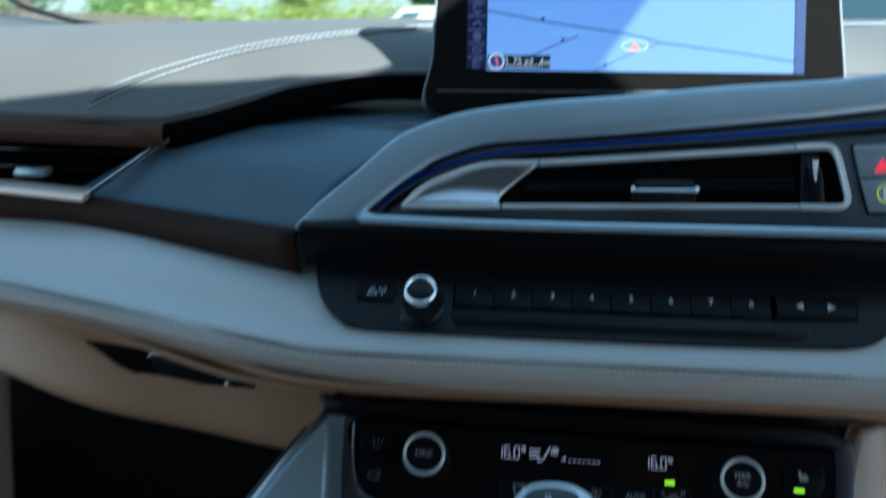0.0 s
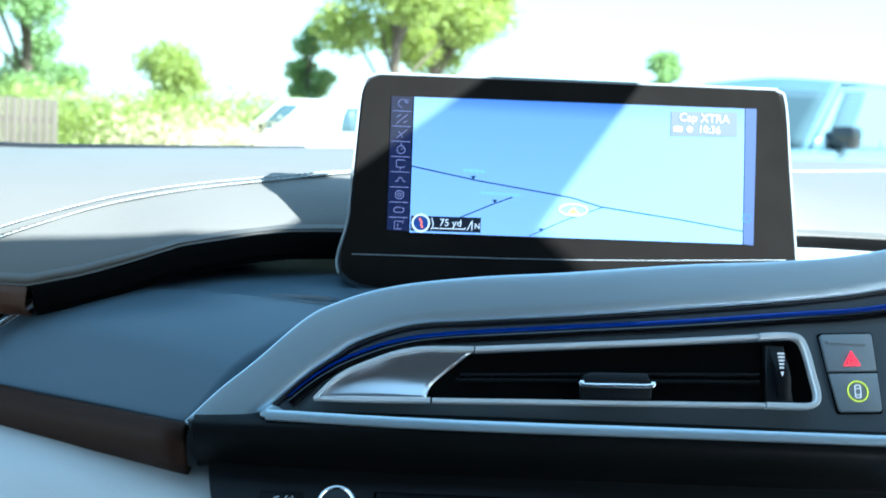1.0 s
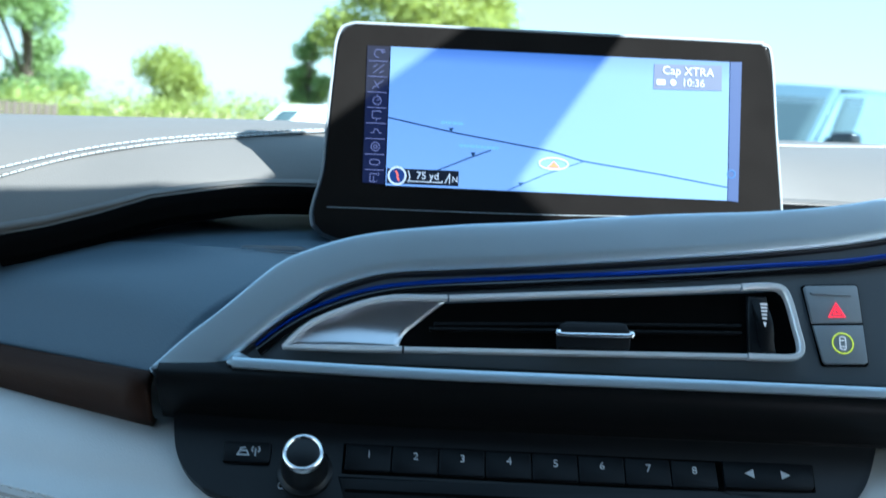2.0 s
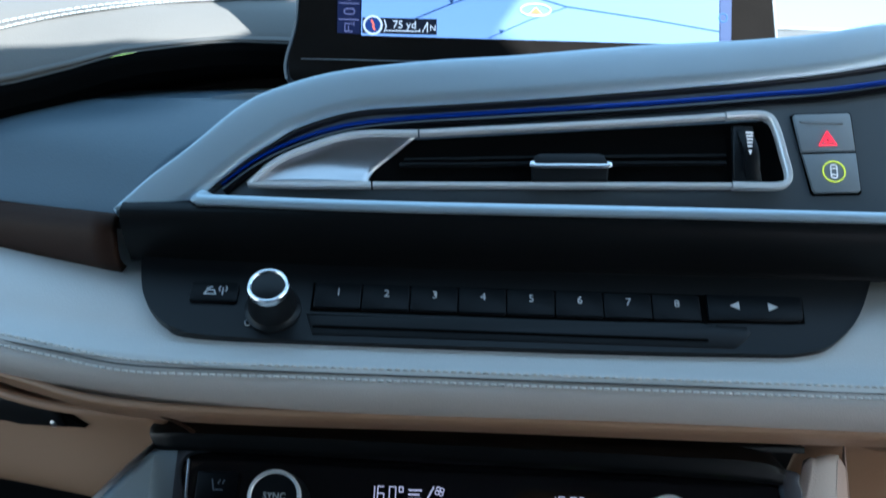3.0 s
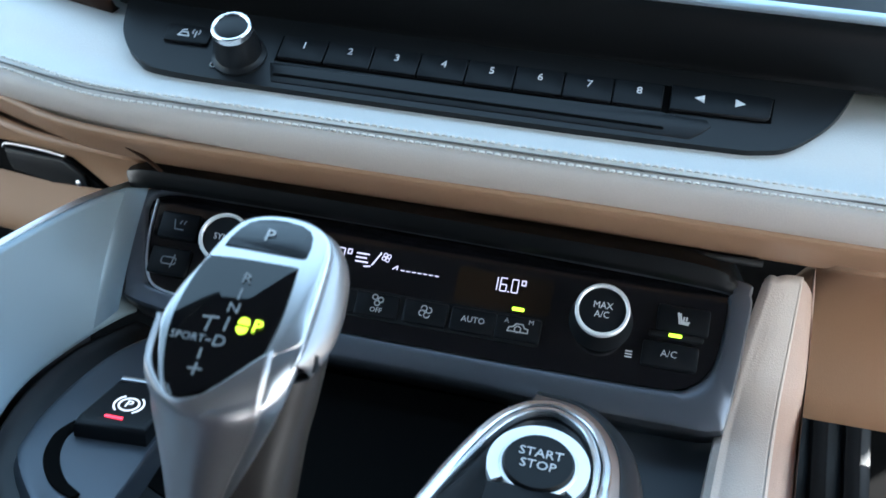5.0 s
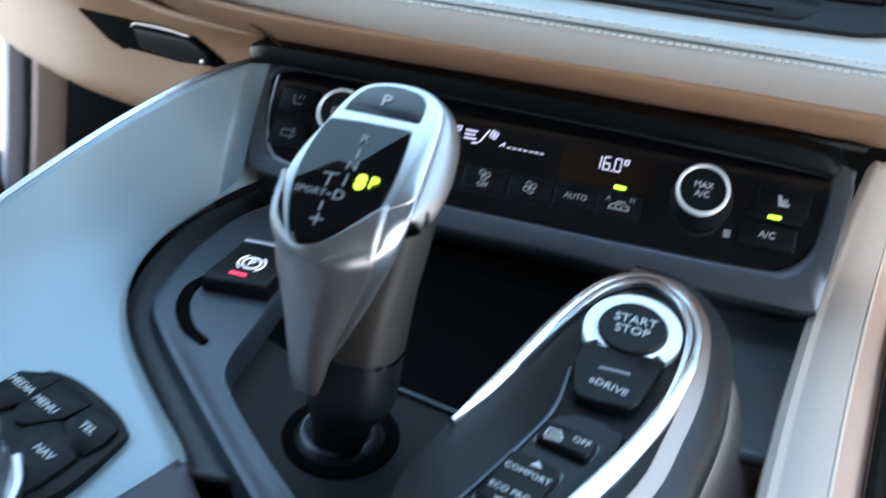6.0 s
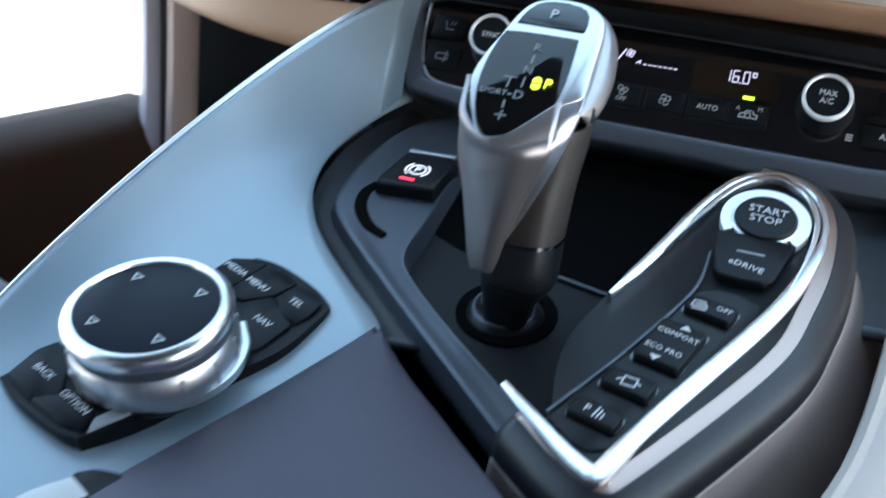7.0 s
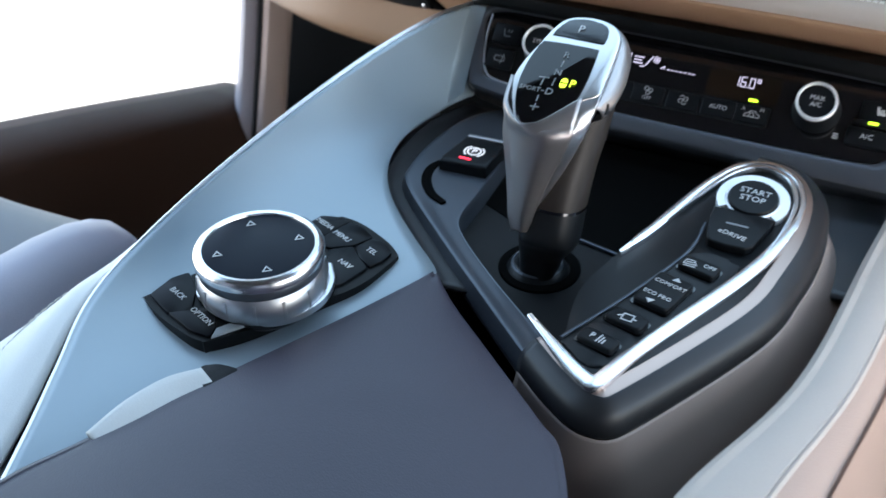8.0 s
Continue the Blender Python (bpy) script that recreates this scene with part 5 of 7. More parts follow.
part("paddle_edge", bar([at(BRAKE, -122, 211, 11), at(BRAKE, -97, 212.5, 11)], BRAKE.col[2][:3], 0.003, 0.0015, n=4), BRUSHED, pb, "bright edge")
strokes("brake_sign", [around(-111, 195, 4.2), around(-111, 195, 6.2, 130, 230, 6), around(-111, 195, 6.2, -50, 50, 6)], BRAKE, 0.8, WHITE, pb, w=10.9)
letters("brake_letter", "P", BRAKE, -111, 195, 6.4, WHITE, pb, w=10.9)
part("red_lamp", plate(rrect(-113, 185.5, 8, 1.3, 0.5, 3), BRAKE, 10, 10.9), RED, pb, "red lamp")

# ---- start module ----
mod = thing("start_button_module", "chrome edged control island with start button and drive keys", "control panel", at(MODULE, 40, 90))
C_OUT = [(-19, 37.6), (-5, 22), (10, 10), (22, 4.2), (30, 4), (39, 12), (57, 46), (75, 83), (84, 120), (88, 152), (85.5, 182), (73, 202), (55, 207), (39, 190), (21, 143), (5.5, 98)]
MO = flat(C_OUT[2:] + [(-2, 60)], 80)
part("body_top", plate([(a, b) for a, b in MO], MODULE, -14, -1.2, 1.0), SOFT_BLACK, mod, "black face of the island")
BAND = [(-18, 34.5, 3.2), (0, 18.5, 6.2), (12, 8.5, 7.6), (22, 2.2, 8.8), (31, 4.5, 8.4), (40, 27, 8.0), (57, 63, 8.4), (72, 95, 8.4), (81, 120, 7.6), (86.5, 145, 5.8), (88.3, 162, 3.8), (87, 178, 3.6), (80, 195, 3.6), (67, 204.5, 3.6), (56, 204.5, 3.6), (47, 199.5, 3.6), (38, 188, 3.8), (28, 165, 4.4), (18, 134, 6.0), (12, 116, 5.6), (7, 98, 2.0)]


def inset(pts, d):
    """Points moved into the island by d, or by each one's own distance."""
    out = []
    for k, p in enumerate(pts):
        a, b = pts[max(0, k - 1)], pts[min(len(pts) - 1, k + 1)]
        t = Vector((b[0] - a[0], b[1] - a[1])).normalized()
        q = p[2] / 2 if d is None else d
        out.append((p[0] - t.y * q, p[1] + t.x * q))
    return out


part("chrome_band", bar([at(MODULE, a, b, 0.4) for a, b in inset(BAND, None)], MODULE.col[2][:3], [p[2] / 1000 for p in BAND], 0.0052, n=126), CHROME, mod, "satin chrome band")
part("inner_line", bar([at(MODULE, a, b, 1.0) for a, b in [inset(BAND, 4.6)[8]] + inset(BAND, 5.6)[9:18] + [inset(BAND, 5.2)[18]]], MODULE.col[2][:3], (0.0008, 0.0022, 0.0028, 0.003, 0.003, 0.003, 0.003, 0.003, 0.0028, 0.002, 0.0008), 0.004, n=80), CHROME, mod, "inner chrome line")
sk = [(a, b) for a, b in flat([(-9, 24.5), (12, 8.8), (29.5, 1.0), (41, 12.5), (78, 80), (88, 118), (92, 152), (89, 186), (75, 207), (54, 212)], 60, False)]


def skirt(d0, w0, d1, w1, mid=None):
    def off(d):
        out = []
        for i, p in enumerate(sk):
            a, b = sk[max(0, i - 1)], sk[min(len(sk) - 1, i + 1)]
            t = Vector((b[0] - a[0], b[1] - a[1])).normalized()
            out.append((p[0] + t.y * d, p[1] - t.x * d))
        return out
    rows = [(d0, w0)] + (mid or []) + [(d1, w1)]
    return loft([[at(MODULE, a, b, w) for a, b in off(d)] for d, w in rows], 60, 4 * len(rows))


SIDE = mk("satin bronze grey side", (0.36, 0.295, 0.26), 0.42, metal=0.1, bump=0.04, fine=2600, vary=0.06)
# Satin chrome bevel; the bronze tint paints the rail leather mirrored in it.
part("tinted_bevel", skirt(-6.5, 0.0, 3.6, -3.4, [(-3, -0.3), (1, -1.2)]), mk("chrome tinted for reflected leather", (0.44, 0.33, 0.28), 0.30, metal=0.85, bump=0.03, fine=2600, vary=0.05), mod, "chrome bevel tinted for reflected leather", solid=0.001)
part("outer_rim", skirt(-0.2, -4.8, 11, -17, [(0.0, -0.6), (1.8, -0.8), (5.0, -2.8), (8.2, -5.8), (10.3, -10.5)]), RIM_DARK, mod, "rounded dark outer rim", solid=0.0015)
part("side_joint", skirt(10.6, -16.5, 10.4, -18.2), BLACK, mod, "fine dark joint line", solid=0.001)
part("lower_skirt", skirt(11.0, -18, 52, -104, [(14, -28), (24, -50), (37, -76)]), SIDE, mod, "satin bronze grey side panel", solid=0.0015)

# recessed key strip
part("key_strip", plate(flat([(3, 31), (21, 66), (36, 101), (41, 112), (52, 117), (65, 113), (65, 103), (36, 37), (27, 20), (18, 17), (8, 24)], 60), MODULE, -4, -0.2, 1.0), SOFT_BLACK, mod, "black key strip")
part("strip_line", bar([at(MODULE, 2, 29, 0), at(MODULE, 20.5, 66.5, 0), at(MODULE, 35.5, 101, 0), at(MODULE, 41, 119, 0), at(MODULE, 41.8, 140, 0)], MODULE.col[2][:3], 0.0016, 0.002, n=24), GUN, mod, "edge line of the strip")
BUTTON_PLANE = MODULE @ Matrix.Translation((0.0608, 0.1652, 0.0016)) @ pose(0, 0, 0, 7)
SB = thing("start_button", "round black start stop button in a chrome ring", "button", at(MODULE, 60, 173))
part("chrome_ring", plate(around(0, 0, 19.4, -40, 214, 44) + [(13.6 * math.cos(radians(214 - 254 * k / 44)), 13.6 * math.sin(radians(214 - 254 * k / 44))) for k in range(45)], BUTTON_PLANE, -3, 2.6), BRIGHT, SB, "wide bright open ring")
part("inner_ring", ring(BUTTON_PLANE, 0, 0, 13.4, 15.0, -3, 3.2), BRIGHT, SB, "thin bright ring round the cap")
cap = part("cap", lathe([(13.6, -2), (13.6, 3.6), (12.8, 4.8), (10, 5.1), (0, 4.9)], BUTTON_PLANE, 0, 0, 44), BUTTON, SB, "black push cap")
letters("cap_text", "START", BUTTON_PLANE, 0.4, 3.2, 5.8, PALE_PRINT, cap, w=5.3, turn=-2)
letters("cap_text", "STOP", BUTTON_PLANE, 0.0, -2.6, 5.8, PALE_PRINT, cap, w=5.3, turn=-2)
ed = part("edrive_key", plate([(42.6, 153), (43.2, 140), (45.2, 127), (47.5, 123.6), (56, 122.2), (66.5, 123), (69.6, 126), (72.6, 138), (75.8, 152), (70, 153), (60, 152.5), (50, 153)], MODULE, -2, 3.6, 1.2, 3), BUTTON, SB, "black key below the ring")
letters("key_text", "eDRIVE", MODULE, 57.6, 131.4, 4.8, PALE_PRINT, ed, w=3.8, turn=-13)
part("status_bar", plate(rrect(58.2, 140.4, 12, 1.2, 0.5, 2), MODULE, 3.2, 3.9), GREY_BTN, ed)
DRIVE_KEYS = [("traction_key", 48.8, 101.6, 20.0, 9.6), ("drive_mode_key", 37.6, 76.6, 19.2, 24.6), ("camera_key", 27.2, 51.0, 19.6, 9.8), ("parking_key", 19.2, 32.4, 19.6, 9.2)]
for nm, u, v, wd_, h in DRIVE_KEYS:
    o = rrect(0, 0, wd_, h, 2.0, 3)
    a = radians(-13)
    pts = [(u + x * math.cos(a) - y * math.sin(a) + y * 0.08, v + x * math.sin(a) + y * math.cos(a)) for x, y in o]
    part("key_well", plate([(u + (x - u) * 1.09, v + (y - v) * 1.12) for x, y in pts], MODULE, -1, 0.3), GLOSS, mod)
    kk = part(nm, plate(pts, MODULE, -1, 3.4, 1.2, 3), BUTTON, mod)
    if nm == "traction_key":
        letters("key_text", "OFF", MODULE, u + 5.2, v - 0.4, 3.8, PALE_PRINT, kk, w=3.6, turn=-13)
        strokes("key_sign", [[(u - 8, v - 1), (u - 7, v + 2.4), (u - 3, v + 2.2), (u - 1.6, v - 1), (u - 8, v - 1)], [(u - 7.4, v - 2.4), (u - 2, v - 2.6)], [(u - 6.4, v + 0.6), (u - 3, v + 0.6)]], MODULE, 0.55, PALE_PRINT, kk, w=3.6)
    elif nm == "drive_mode_key":
        letters("key_text", "COMFORT", MODULE, u + 2.0, v + 4.6, 3.6, PALE_PRINT, kk, w=3.6, turn=-13)
        letters("key_text", "ECO PRO", MODULE, u - 1.8, v - 4.8, 3.6, PALE_PRINT, kk, w=3.6, turn=-13)
        part("up_mark", plate([(u + 1.8, v + 8.6), (u + 6.2, v + 8.2), (u + 4.4, v + 11.2)], MODULE, 3.0, 3.6), PALE_PRINT, kk)
        part("down_mark", plate([(u - 6.2, v - 8.4), (u - 1.8, v - 8.8), (u - 4.4, v - 11.4)], MODULE, 3.0, 3.6), PALE_PRINT, kk)
    elif nm == "camera_key":
        strokes("key_sign", [[(u - 2.6, v - 2), (u - 1.8, v + 2.3), (u + 3.4, v + 1.9), (u + 2.6, v - 2.4), (u - 2.6, v - 2)], [(u - 4.4, v), (u - 2.4, v + 0.8)], [(u + 3, v), (u + 4.6, v - 0.8)]], MODULE, 0.55, PALE_PRINT, kk, w=3.6)
    else:
        letters("key_text", "P", MODULE, u - 3, v + 0.6, 4.8, PALE_PRINT, kk, w=3.6, turn=-13)
        strokes("key_sign", [[(u - 0.4, v - 2.4), (u + 1.4, v + 2.4)], [(u + 1.2, v - 2.6), (u + 2.6, v + 1.2)], [(u + 2.8, v - 2.8), (u + 3.6, v - 0.4)]], MODULE, 0.55, PALE_PRINT, kk, w=3.6)

# ---- gear lever ----
# Lighter copy of the selector alloy, painted for sky reflected in the rim.
ALLOY_LIT = mk("selector alloy lit copy", (0.607, 0.599, 0.599), 0.28, metal=0.9, bump=0.02, fine=2800, vary=0.04)
GATE_PRINT = mk("dim gate lettering", (0.24, 0.25, 0.26), 0.5, vary=0.05)
PARK_FACE = mk("slate gloss key", (0.016, 0.019, 0.023), 0.24, vary=0.1, spec=0.6)
ALLOY = mk("satin selector alloy", (0.37, 0.345, 0.34), 0.34, metal=0.85, bump=0.03, fine=2800, vary=0.05)
lev = thing("gear_lever", "brushed alloy and black gear selector with lit gate", "gear lever", at(CONSOLE, -34, 101))
part("boot_ring", ring(CONSOLE, -39, 118, 17, 23.0, -9, -7.6), VOID, lev, "black ring")
part("boot", lathe([(17.5, -9), (16.6, -7), (12.0, -4), (10.8, 0)], CONSOLE, -40, 117, 36), SOFT_BLACK, lev, "black collar base")
part("boot_shine", ring(CONSOLE, -40, 117, 12.6, 14.6, -5, -4.0), GUN, lev, "grey collar")


def ell(c, rx, ry, tilt, n=28, e=0.75, tw=0.0):
    """A rounded section round c: rx across, ry fore and aft, tilted about the x axis."""
    out = []
    m = pose(0, 0, 0, tilt, 0, tw).to_3x3()
    for i in range(n):
        a = 2 * math.pi * i / n
        ca, sa = math.cos(a), math.sin(a)
        out.append(Vector(c) + m @ Vector((rx * math.copysign(abs(ca) ** e, ca), ry * math.copysign(abs(sa) ** e, sa), 0)))
    return out


# Near-black copy of the alloy, painted for the shaded side of the grip.
ALLOY_SHADED = mk("selector alloy shaded copy", (0.030, 0.025, 0.022), 0.42, bump=0.03, fine=2800, vary=0.05, spec=0.28)
part("stem", loft([ell((-0.038, 0.515, 0.60), 0.0100, 0.0100, 0), ell((-0.037, 0.512, 0.619), 0.0112, 0.0112, 0), ell((-0.034, 0.510, 0.629), 0.0148, 0.0150, 0), ell((-0.0325, 0.507, 0.636), 0.0158, 0.017, 0), ell((-0.0322, 0.508, 0.6535), 0.0158, 0.018, 0)], 28, 16, closed=True, caps=True), SOFT_BLACK, lev, "black foot of the grip")
part("rear_grip", loft([ell((-0.0322, 0.508, 0.6537), 0.0158, 0.018, 0), ell((-0.0310, 0.510, 0.675), 0.0158, 0.0185, 4), ell((-0.0300, 0.512, 0.69), 0.0168, 0.0185, 10), ell((-0.0275, 0.512, 0.712), 0.0172, 0.018, 25), ell((-0.026, 0.514, 0.728), 0.017, 0.016, 40)], 28, 20, closed=True, caps=True), ALLOY_SHADED, lev, "rear half of the grip in the shaded alloy copy")
part("stem_ring", loft([ell((-0.0322, 0.508, 0.6528), 0.0161, 0.0183, 0), ell((-0.0322, 0.508, 0.6544), 0.0161, 0.0183, 0)], 28, 2, closed=True), GLOSS, lev, "fine joint ring")
# alloy front shell: narrow at its foot, wide at the head
HO = [(-22.8, 21), (-19.6, 31), (-15.2, 39.5), (-8, 43.3), (2, 44), (10, 41.8), (15.2, 37.3), (17.2, 31), (18.0, 20), (18.3, 8), (18.4, 2), (17.6, -2.6), (14, -5.6), (11.2, -7.8), (9.5, -11.6), (5.8, -18.4), (-1.6, -24.0), (-9.3, -27.5), (-13.2, -27.9), (-17.2, -24.8), (-21.4, -16.5), (-24.6, -8), (-26.8, 0), (-26.2, 10)]
head_loop = flat(HO, 84)


def hloop(s, w, dx=0.0, dy=0.0, sy=None):
    return ([((x + 2) * s - 2 + dx, (y - 6) * (sy or s) + 6 + dy) for x, y in head_loop], w)


def head_skin():
    """The flat rim of the head: a wide rounded edge at the sides and back, a tight one where the shell carries on below."""
    rows = [[], [], [], [], []]
    n = len(head_loop)
    for k, (x, y) in enumerate(head_loop):
        t = Vector((head_loop[(k + 1) % n][0] - head_loop[k - 1][0], head_loop[(k + 1) % n][1] - head_loop[k - 1][1]))
        q = Vector((t.y, -t.x)).normalized()
        if q.dot(Vector((x + 2, y - 6))) < 0:
            q = -q
        b = 0.3 + 2.3 * min(1.0, max(0.0, (y + 6) / 14)) - 0.6 * min(1.0, max(0.0, (y - 24) / 10))
        for r, (d, w) in zip(rows, ((b, 0.5), (b * 0.45, 0.5 - b * 0.16), (b * 0.12, 0.5 - b * 0.5), (0, 0.5 - b), (0, -6 - b))):
            r.append((x - q.x * d, y - q.y * d, w))
    bm = bmesh.new()
    vs = [[bm.verts.new(at(HEAD, *p)) for p in r] for r in rows]
    for a, c in zip(vs, vs[1:]):
        for k in range(n):
            bm.faces.new((a[k], a[(k + 1) % n], c[(k + 1) % n], c[k]))
    bm.faces.new(vs[0])
    return bm


part("head", head_skin(), ALLOY_LIT, lev, "satin alloy head")
part("head_back", loop_skin([hloop(0.985, -5), hloop(0.97, -9), hloop(0.90, -14), hloop(0.70, -19, 2, -3), hloop(0.30, -21, 2, -5)], HEAD), BUTTON, lev, "black back of the head", solid=0.001)
SHELL = [[at(HEAD, -27.4, 1, -1.8), at(HEAD, -23.0, -17.5, 0.1), at(HEAD, -8.5, -26.9, 0.2), at(HEAD, 10.8, -6.6, 0.4), at(HEAD, 18.4, 0.5, -0.2)],
         [at(HEAD, -28.2, -3, -7), at(HEAD, -23.0, -19.6, -2.6), at(HEAD, -7.6, -28.0, -0.9), at(HEAD, 11.2, -13.0, -0.9), at(HEAD, 18.4, -6.4, -1.6)],
         [at(HEAD, -29.2, -9, -17), at(HEAD, -21.2, -22.4, -7.2), at(HEAD, -5.2, -29.2, -2.5), at(HEAD, 11.0, -19.0, -3.6), at(HEAD, 17.2, -12.2, -5.6)],
         [(-0.0578, 0.488, 0.6915), (-0.0462, 0.470, 0.6975), (-0.0300, 0.4610, 0.7000), (-0.0177, 0.4675, 0.7015), (-0.0132, 0.4755, 0.7028)],
         [(-0.0564, 0.491, 0.6793), (-0.0456, 0.4745, 0.6850), (-0.0318, 0.4670, 0.6880), (-0.0235, 0.4750, 0.6890), (-0.0189, 0.482, 0.6903)],
         [(-0.0552, 0.494, 0.6679), (-0.0460, 0.480, 0.6727), (-0.0352, 0.4740, 0.6752), (-0.0296, 0.4812, 0.6762), (-0.0250, 0.487, 0.6774)],
         [(-0.0537, 0.496, 0.6554), (-0.0465, 0.4855, 0.6597), (-0.0385, 0.4805, 0.6618), (-0.0351, 0.4862, 0.6624), (-0.0317, 0.491, 0.6633)],
         [(-0.0527, 0.498, 0.6447), (-0.0470, 0.490, 0.6483), (-0.0412, 0.4865, 0.6500), (-0.0388, 0.490, 0.6508), (-0.0365, 0.4935, 0.6522)],
         [(-0.0506, 0.499, 0.6365), (-0.0466, 0.4935, 0.6393), (-0.0428, 0.4915, 0.6402), (-0.0410, 0.493, 0.6405), (-0.0397, 0.4945, 0.6411)]]
part("shell", loft([[Vector(p) for p in r[:4]] for r in SHELL], 24, 48), ALLOY, lev, "satin alloy front shell", solid=0.002)
EDGE_L, EDGE_R = [Vector(r[3]) for r in SHELL], [Vector(r[4]) for r in SHELL]
RISE = [0.0, 0.25, 0.6, 1, 1, 1, 1, 0.8, 0.5]
# Lighter strip painted as the highlight down the shell's right corner.
part("edge_highlight", loft([EDGE_L, [a.lerp(b, 0.3) + k * Vector((0.0002, -0.0009, 0.0004)) for a, b, k in zip(EDGE_L, EDGE_R, RISE)], [a.lerp(b, 0.75) + k * Vector((0.0005, -0.0008, 0.0005)) for a, b, k in zip(EDGE_L, EDGE_R, RISE)], EDGE_R,
                          [b + Vector((-0.0006, 0.0050, -0.0008)) for b in EDGE_R]], 40, 16), BRUSHED, lev, "brighter strip painted as the highlight on the shell edge", sharp=60)
SIDE_ROWS = ((4, 43.2, 5), (12, 40.6, 14.5), (16.4, 35, 19.5), (17.6, 28, 22.3), (18.0, 20, 23.8), (18.3, 10, 24.6), (18.5, 0, 23.6), (18.2, -9, 20.5))
part("side_wall", loft([[at(HEAD, a, v, -1.7), at(HEAD, a * 0.55 + b * 0.45 + 0.6, v + 1.0, -4.5), at(HEAD, b, v + 2.0, -9.5), at(HEAD, b - 1.2, v + 3.0, -14), at(HEAD, b - 7, v + 3.5, -19)] for a, v, b in SIDE_ROWS], 16, 36), ALLOY, lev, "satin side of the head", solid=0.0008)
DIS = flat([(-20.2, 22.8), (-18.6, 23.6), (-9, 24.2), (3, 24.2), (8.2, 24.0), (9.0, 22.8), (9.5, 15), (9.8, 6), (9.4, -3), (8.2, -11.5), (5.0, -17.8), (-2, -23.2), (-9.4, -26.6), (-13, -27.0), (-16.4, -24.2), (-20, -16.6), (-22.4, -8), (-23.4, 0), (-23.2, 9), (-22, 17)], 80)


def dome(pts, f, w0, rise, parent_w):
    cx, cy = sum(p[0] for p in pts) / len(pts), sum(p[1] for p in pts) / len(pts)
    loops = [(pts, parent_w), (pts, w0 - 0.3)] + [([(cx + (x - cx) * s, cy + (y - cy) * s) for x, y in pts], w0 + rise * (1 - s * s)) for s in (0.985, 0.9, 0.8, 0.65, 0.5, 0.35, 0.2, 0.08)]
    bm = loop_skin(loops, f)
    bm.verts.ensure_lookup_table()
    bm.faces.new(bm.verts[-len(pts):])
    return bm


dsp = part("gate_display", dome(DIS, HEAD, 1.0, 1.3, -3), GATE_GLASS, lev, "gloss black gate display")
part("park_key", plate([(-17.2, 28.0), (-16.2, 31.2), (-14.4, 35.2), (-12.4, 38.6), (-9.4, 40.3), (-5, 41.0), (0, 41.2), (5, 40.6), (8.2, 39.0), (9.8, 36.4), (10.4, 32.4), (10.2, 28.4), (9.2, 27.6), (-4, 28.2)], HEAD, -3, 1.0, 0.5), PARK_FACE, lev, "black park key")
letters("park_letter", "P", HEAD, -3.8, 34, 6.6, PALE_PRINT, lev, w=1.5)
for s, u, v, sz in (("R", -4.9, 15.8, 5.2), ("N", -5.3, 4.4, 5.2), ("D", -5.5, -7.8, 5.6), ("SPORT", -15.4, -7.8, 3.6)):
    letters("gate_letter", s, HEAD, u, v, sz, GATE_PRINT, dsp, w=2.4)
strokes("gate_line", [[(-5.1, 11.8), (-5.2, 8.2)], [(-5.4, 0.8), (-5.5, -3.6)], [(-9.4, -7.8), (-8.4, -7.8)], [(-11.0, -4.6), (-10.8, -0.4)], [(-13.2, 0.0), (-8.6, 0.3)], [(-9.8, -11.2), (-9.6, -14.2)], [(-11.2, -18.0), (-7.4, -17.8)], [(-9.3, -16.2), (-9.3, -19.8)]], HEAD, 0.6, GATE_PRINT, dsp, w=2.4)
letters("lit_letter", "P", HEAD, 4.0, -0.8, 6.2, LIME, dsp, w=2.5, label="lit green letter")
part("lit_arrow", plate([(-2.2, -0.5), (1.4, -0.5), (0.9, 1.4), (-0.8, 2.0), (-2.0, 1.0)], HEAD, 1.6, 2.5), LIME, dsp)
part("lit_arrow", plate([(-2.2, -1.5), (1.4, -1.5), (0.9, -3.3), (-0.8, -4.0), (-2.0, -3.0)], HEAD, 1.6, 2.5), LIME, dsp)
part("release_key", box((-0.0130, 0.482, 0.7110), (-0.0058, 0.496, 0.7185), 0.002), BUTTON, lev, "black release key")

# ---- rotary controller ----
C40, S40 = math.cos(radians(40)), math.sin(radians(40))
CT = CONSOLE @ Matrix.Translation((-0.155, 0.021, 0.0)) @ pose(0, 0, 0, 0, 0, 40) @ Matrix.Diagonal((1.08, 1.08, 1.0, 1.0))
ctl = thing("rotary_controller", "silver rotary controller with black keys round it", "controller", CT.translation)


def softened(pts):
    """Corners cut by a little."""
    out = []
    for a, b in zip(pts, pts[1:] + pts[:1]):
        out += [(a[0] * 0.92 + b[0] * 0.08, a[1] * 0.92 + b[1] * 0.08), (a[0] * 0.08 + b[0] * 0.92, a[1] * 0.08 + b[1] * 0.92)]
    return out


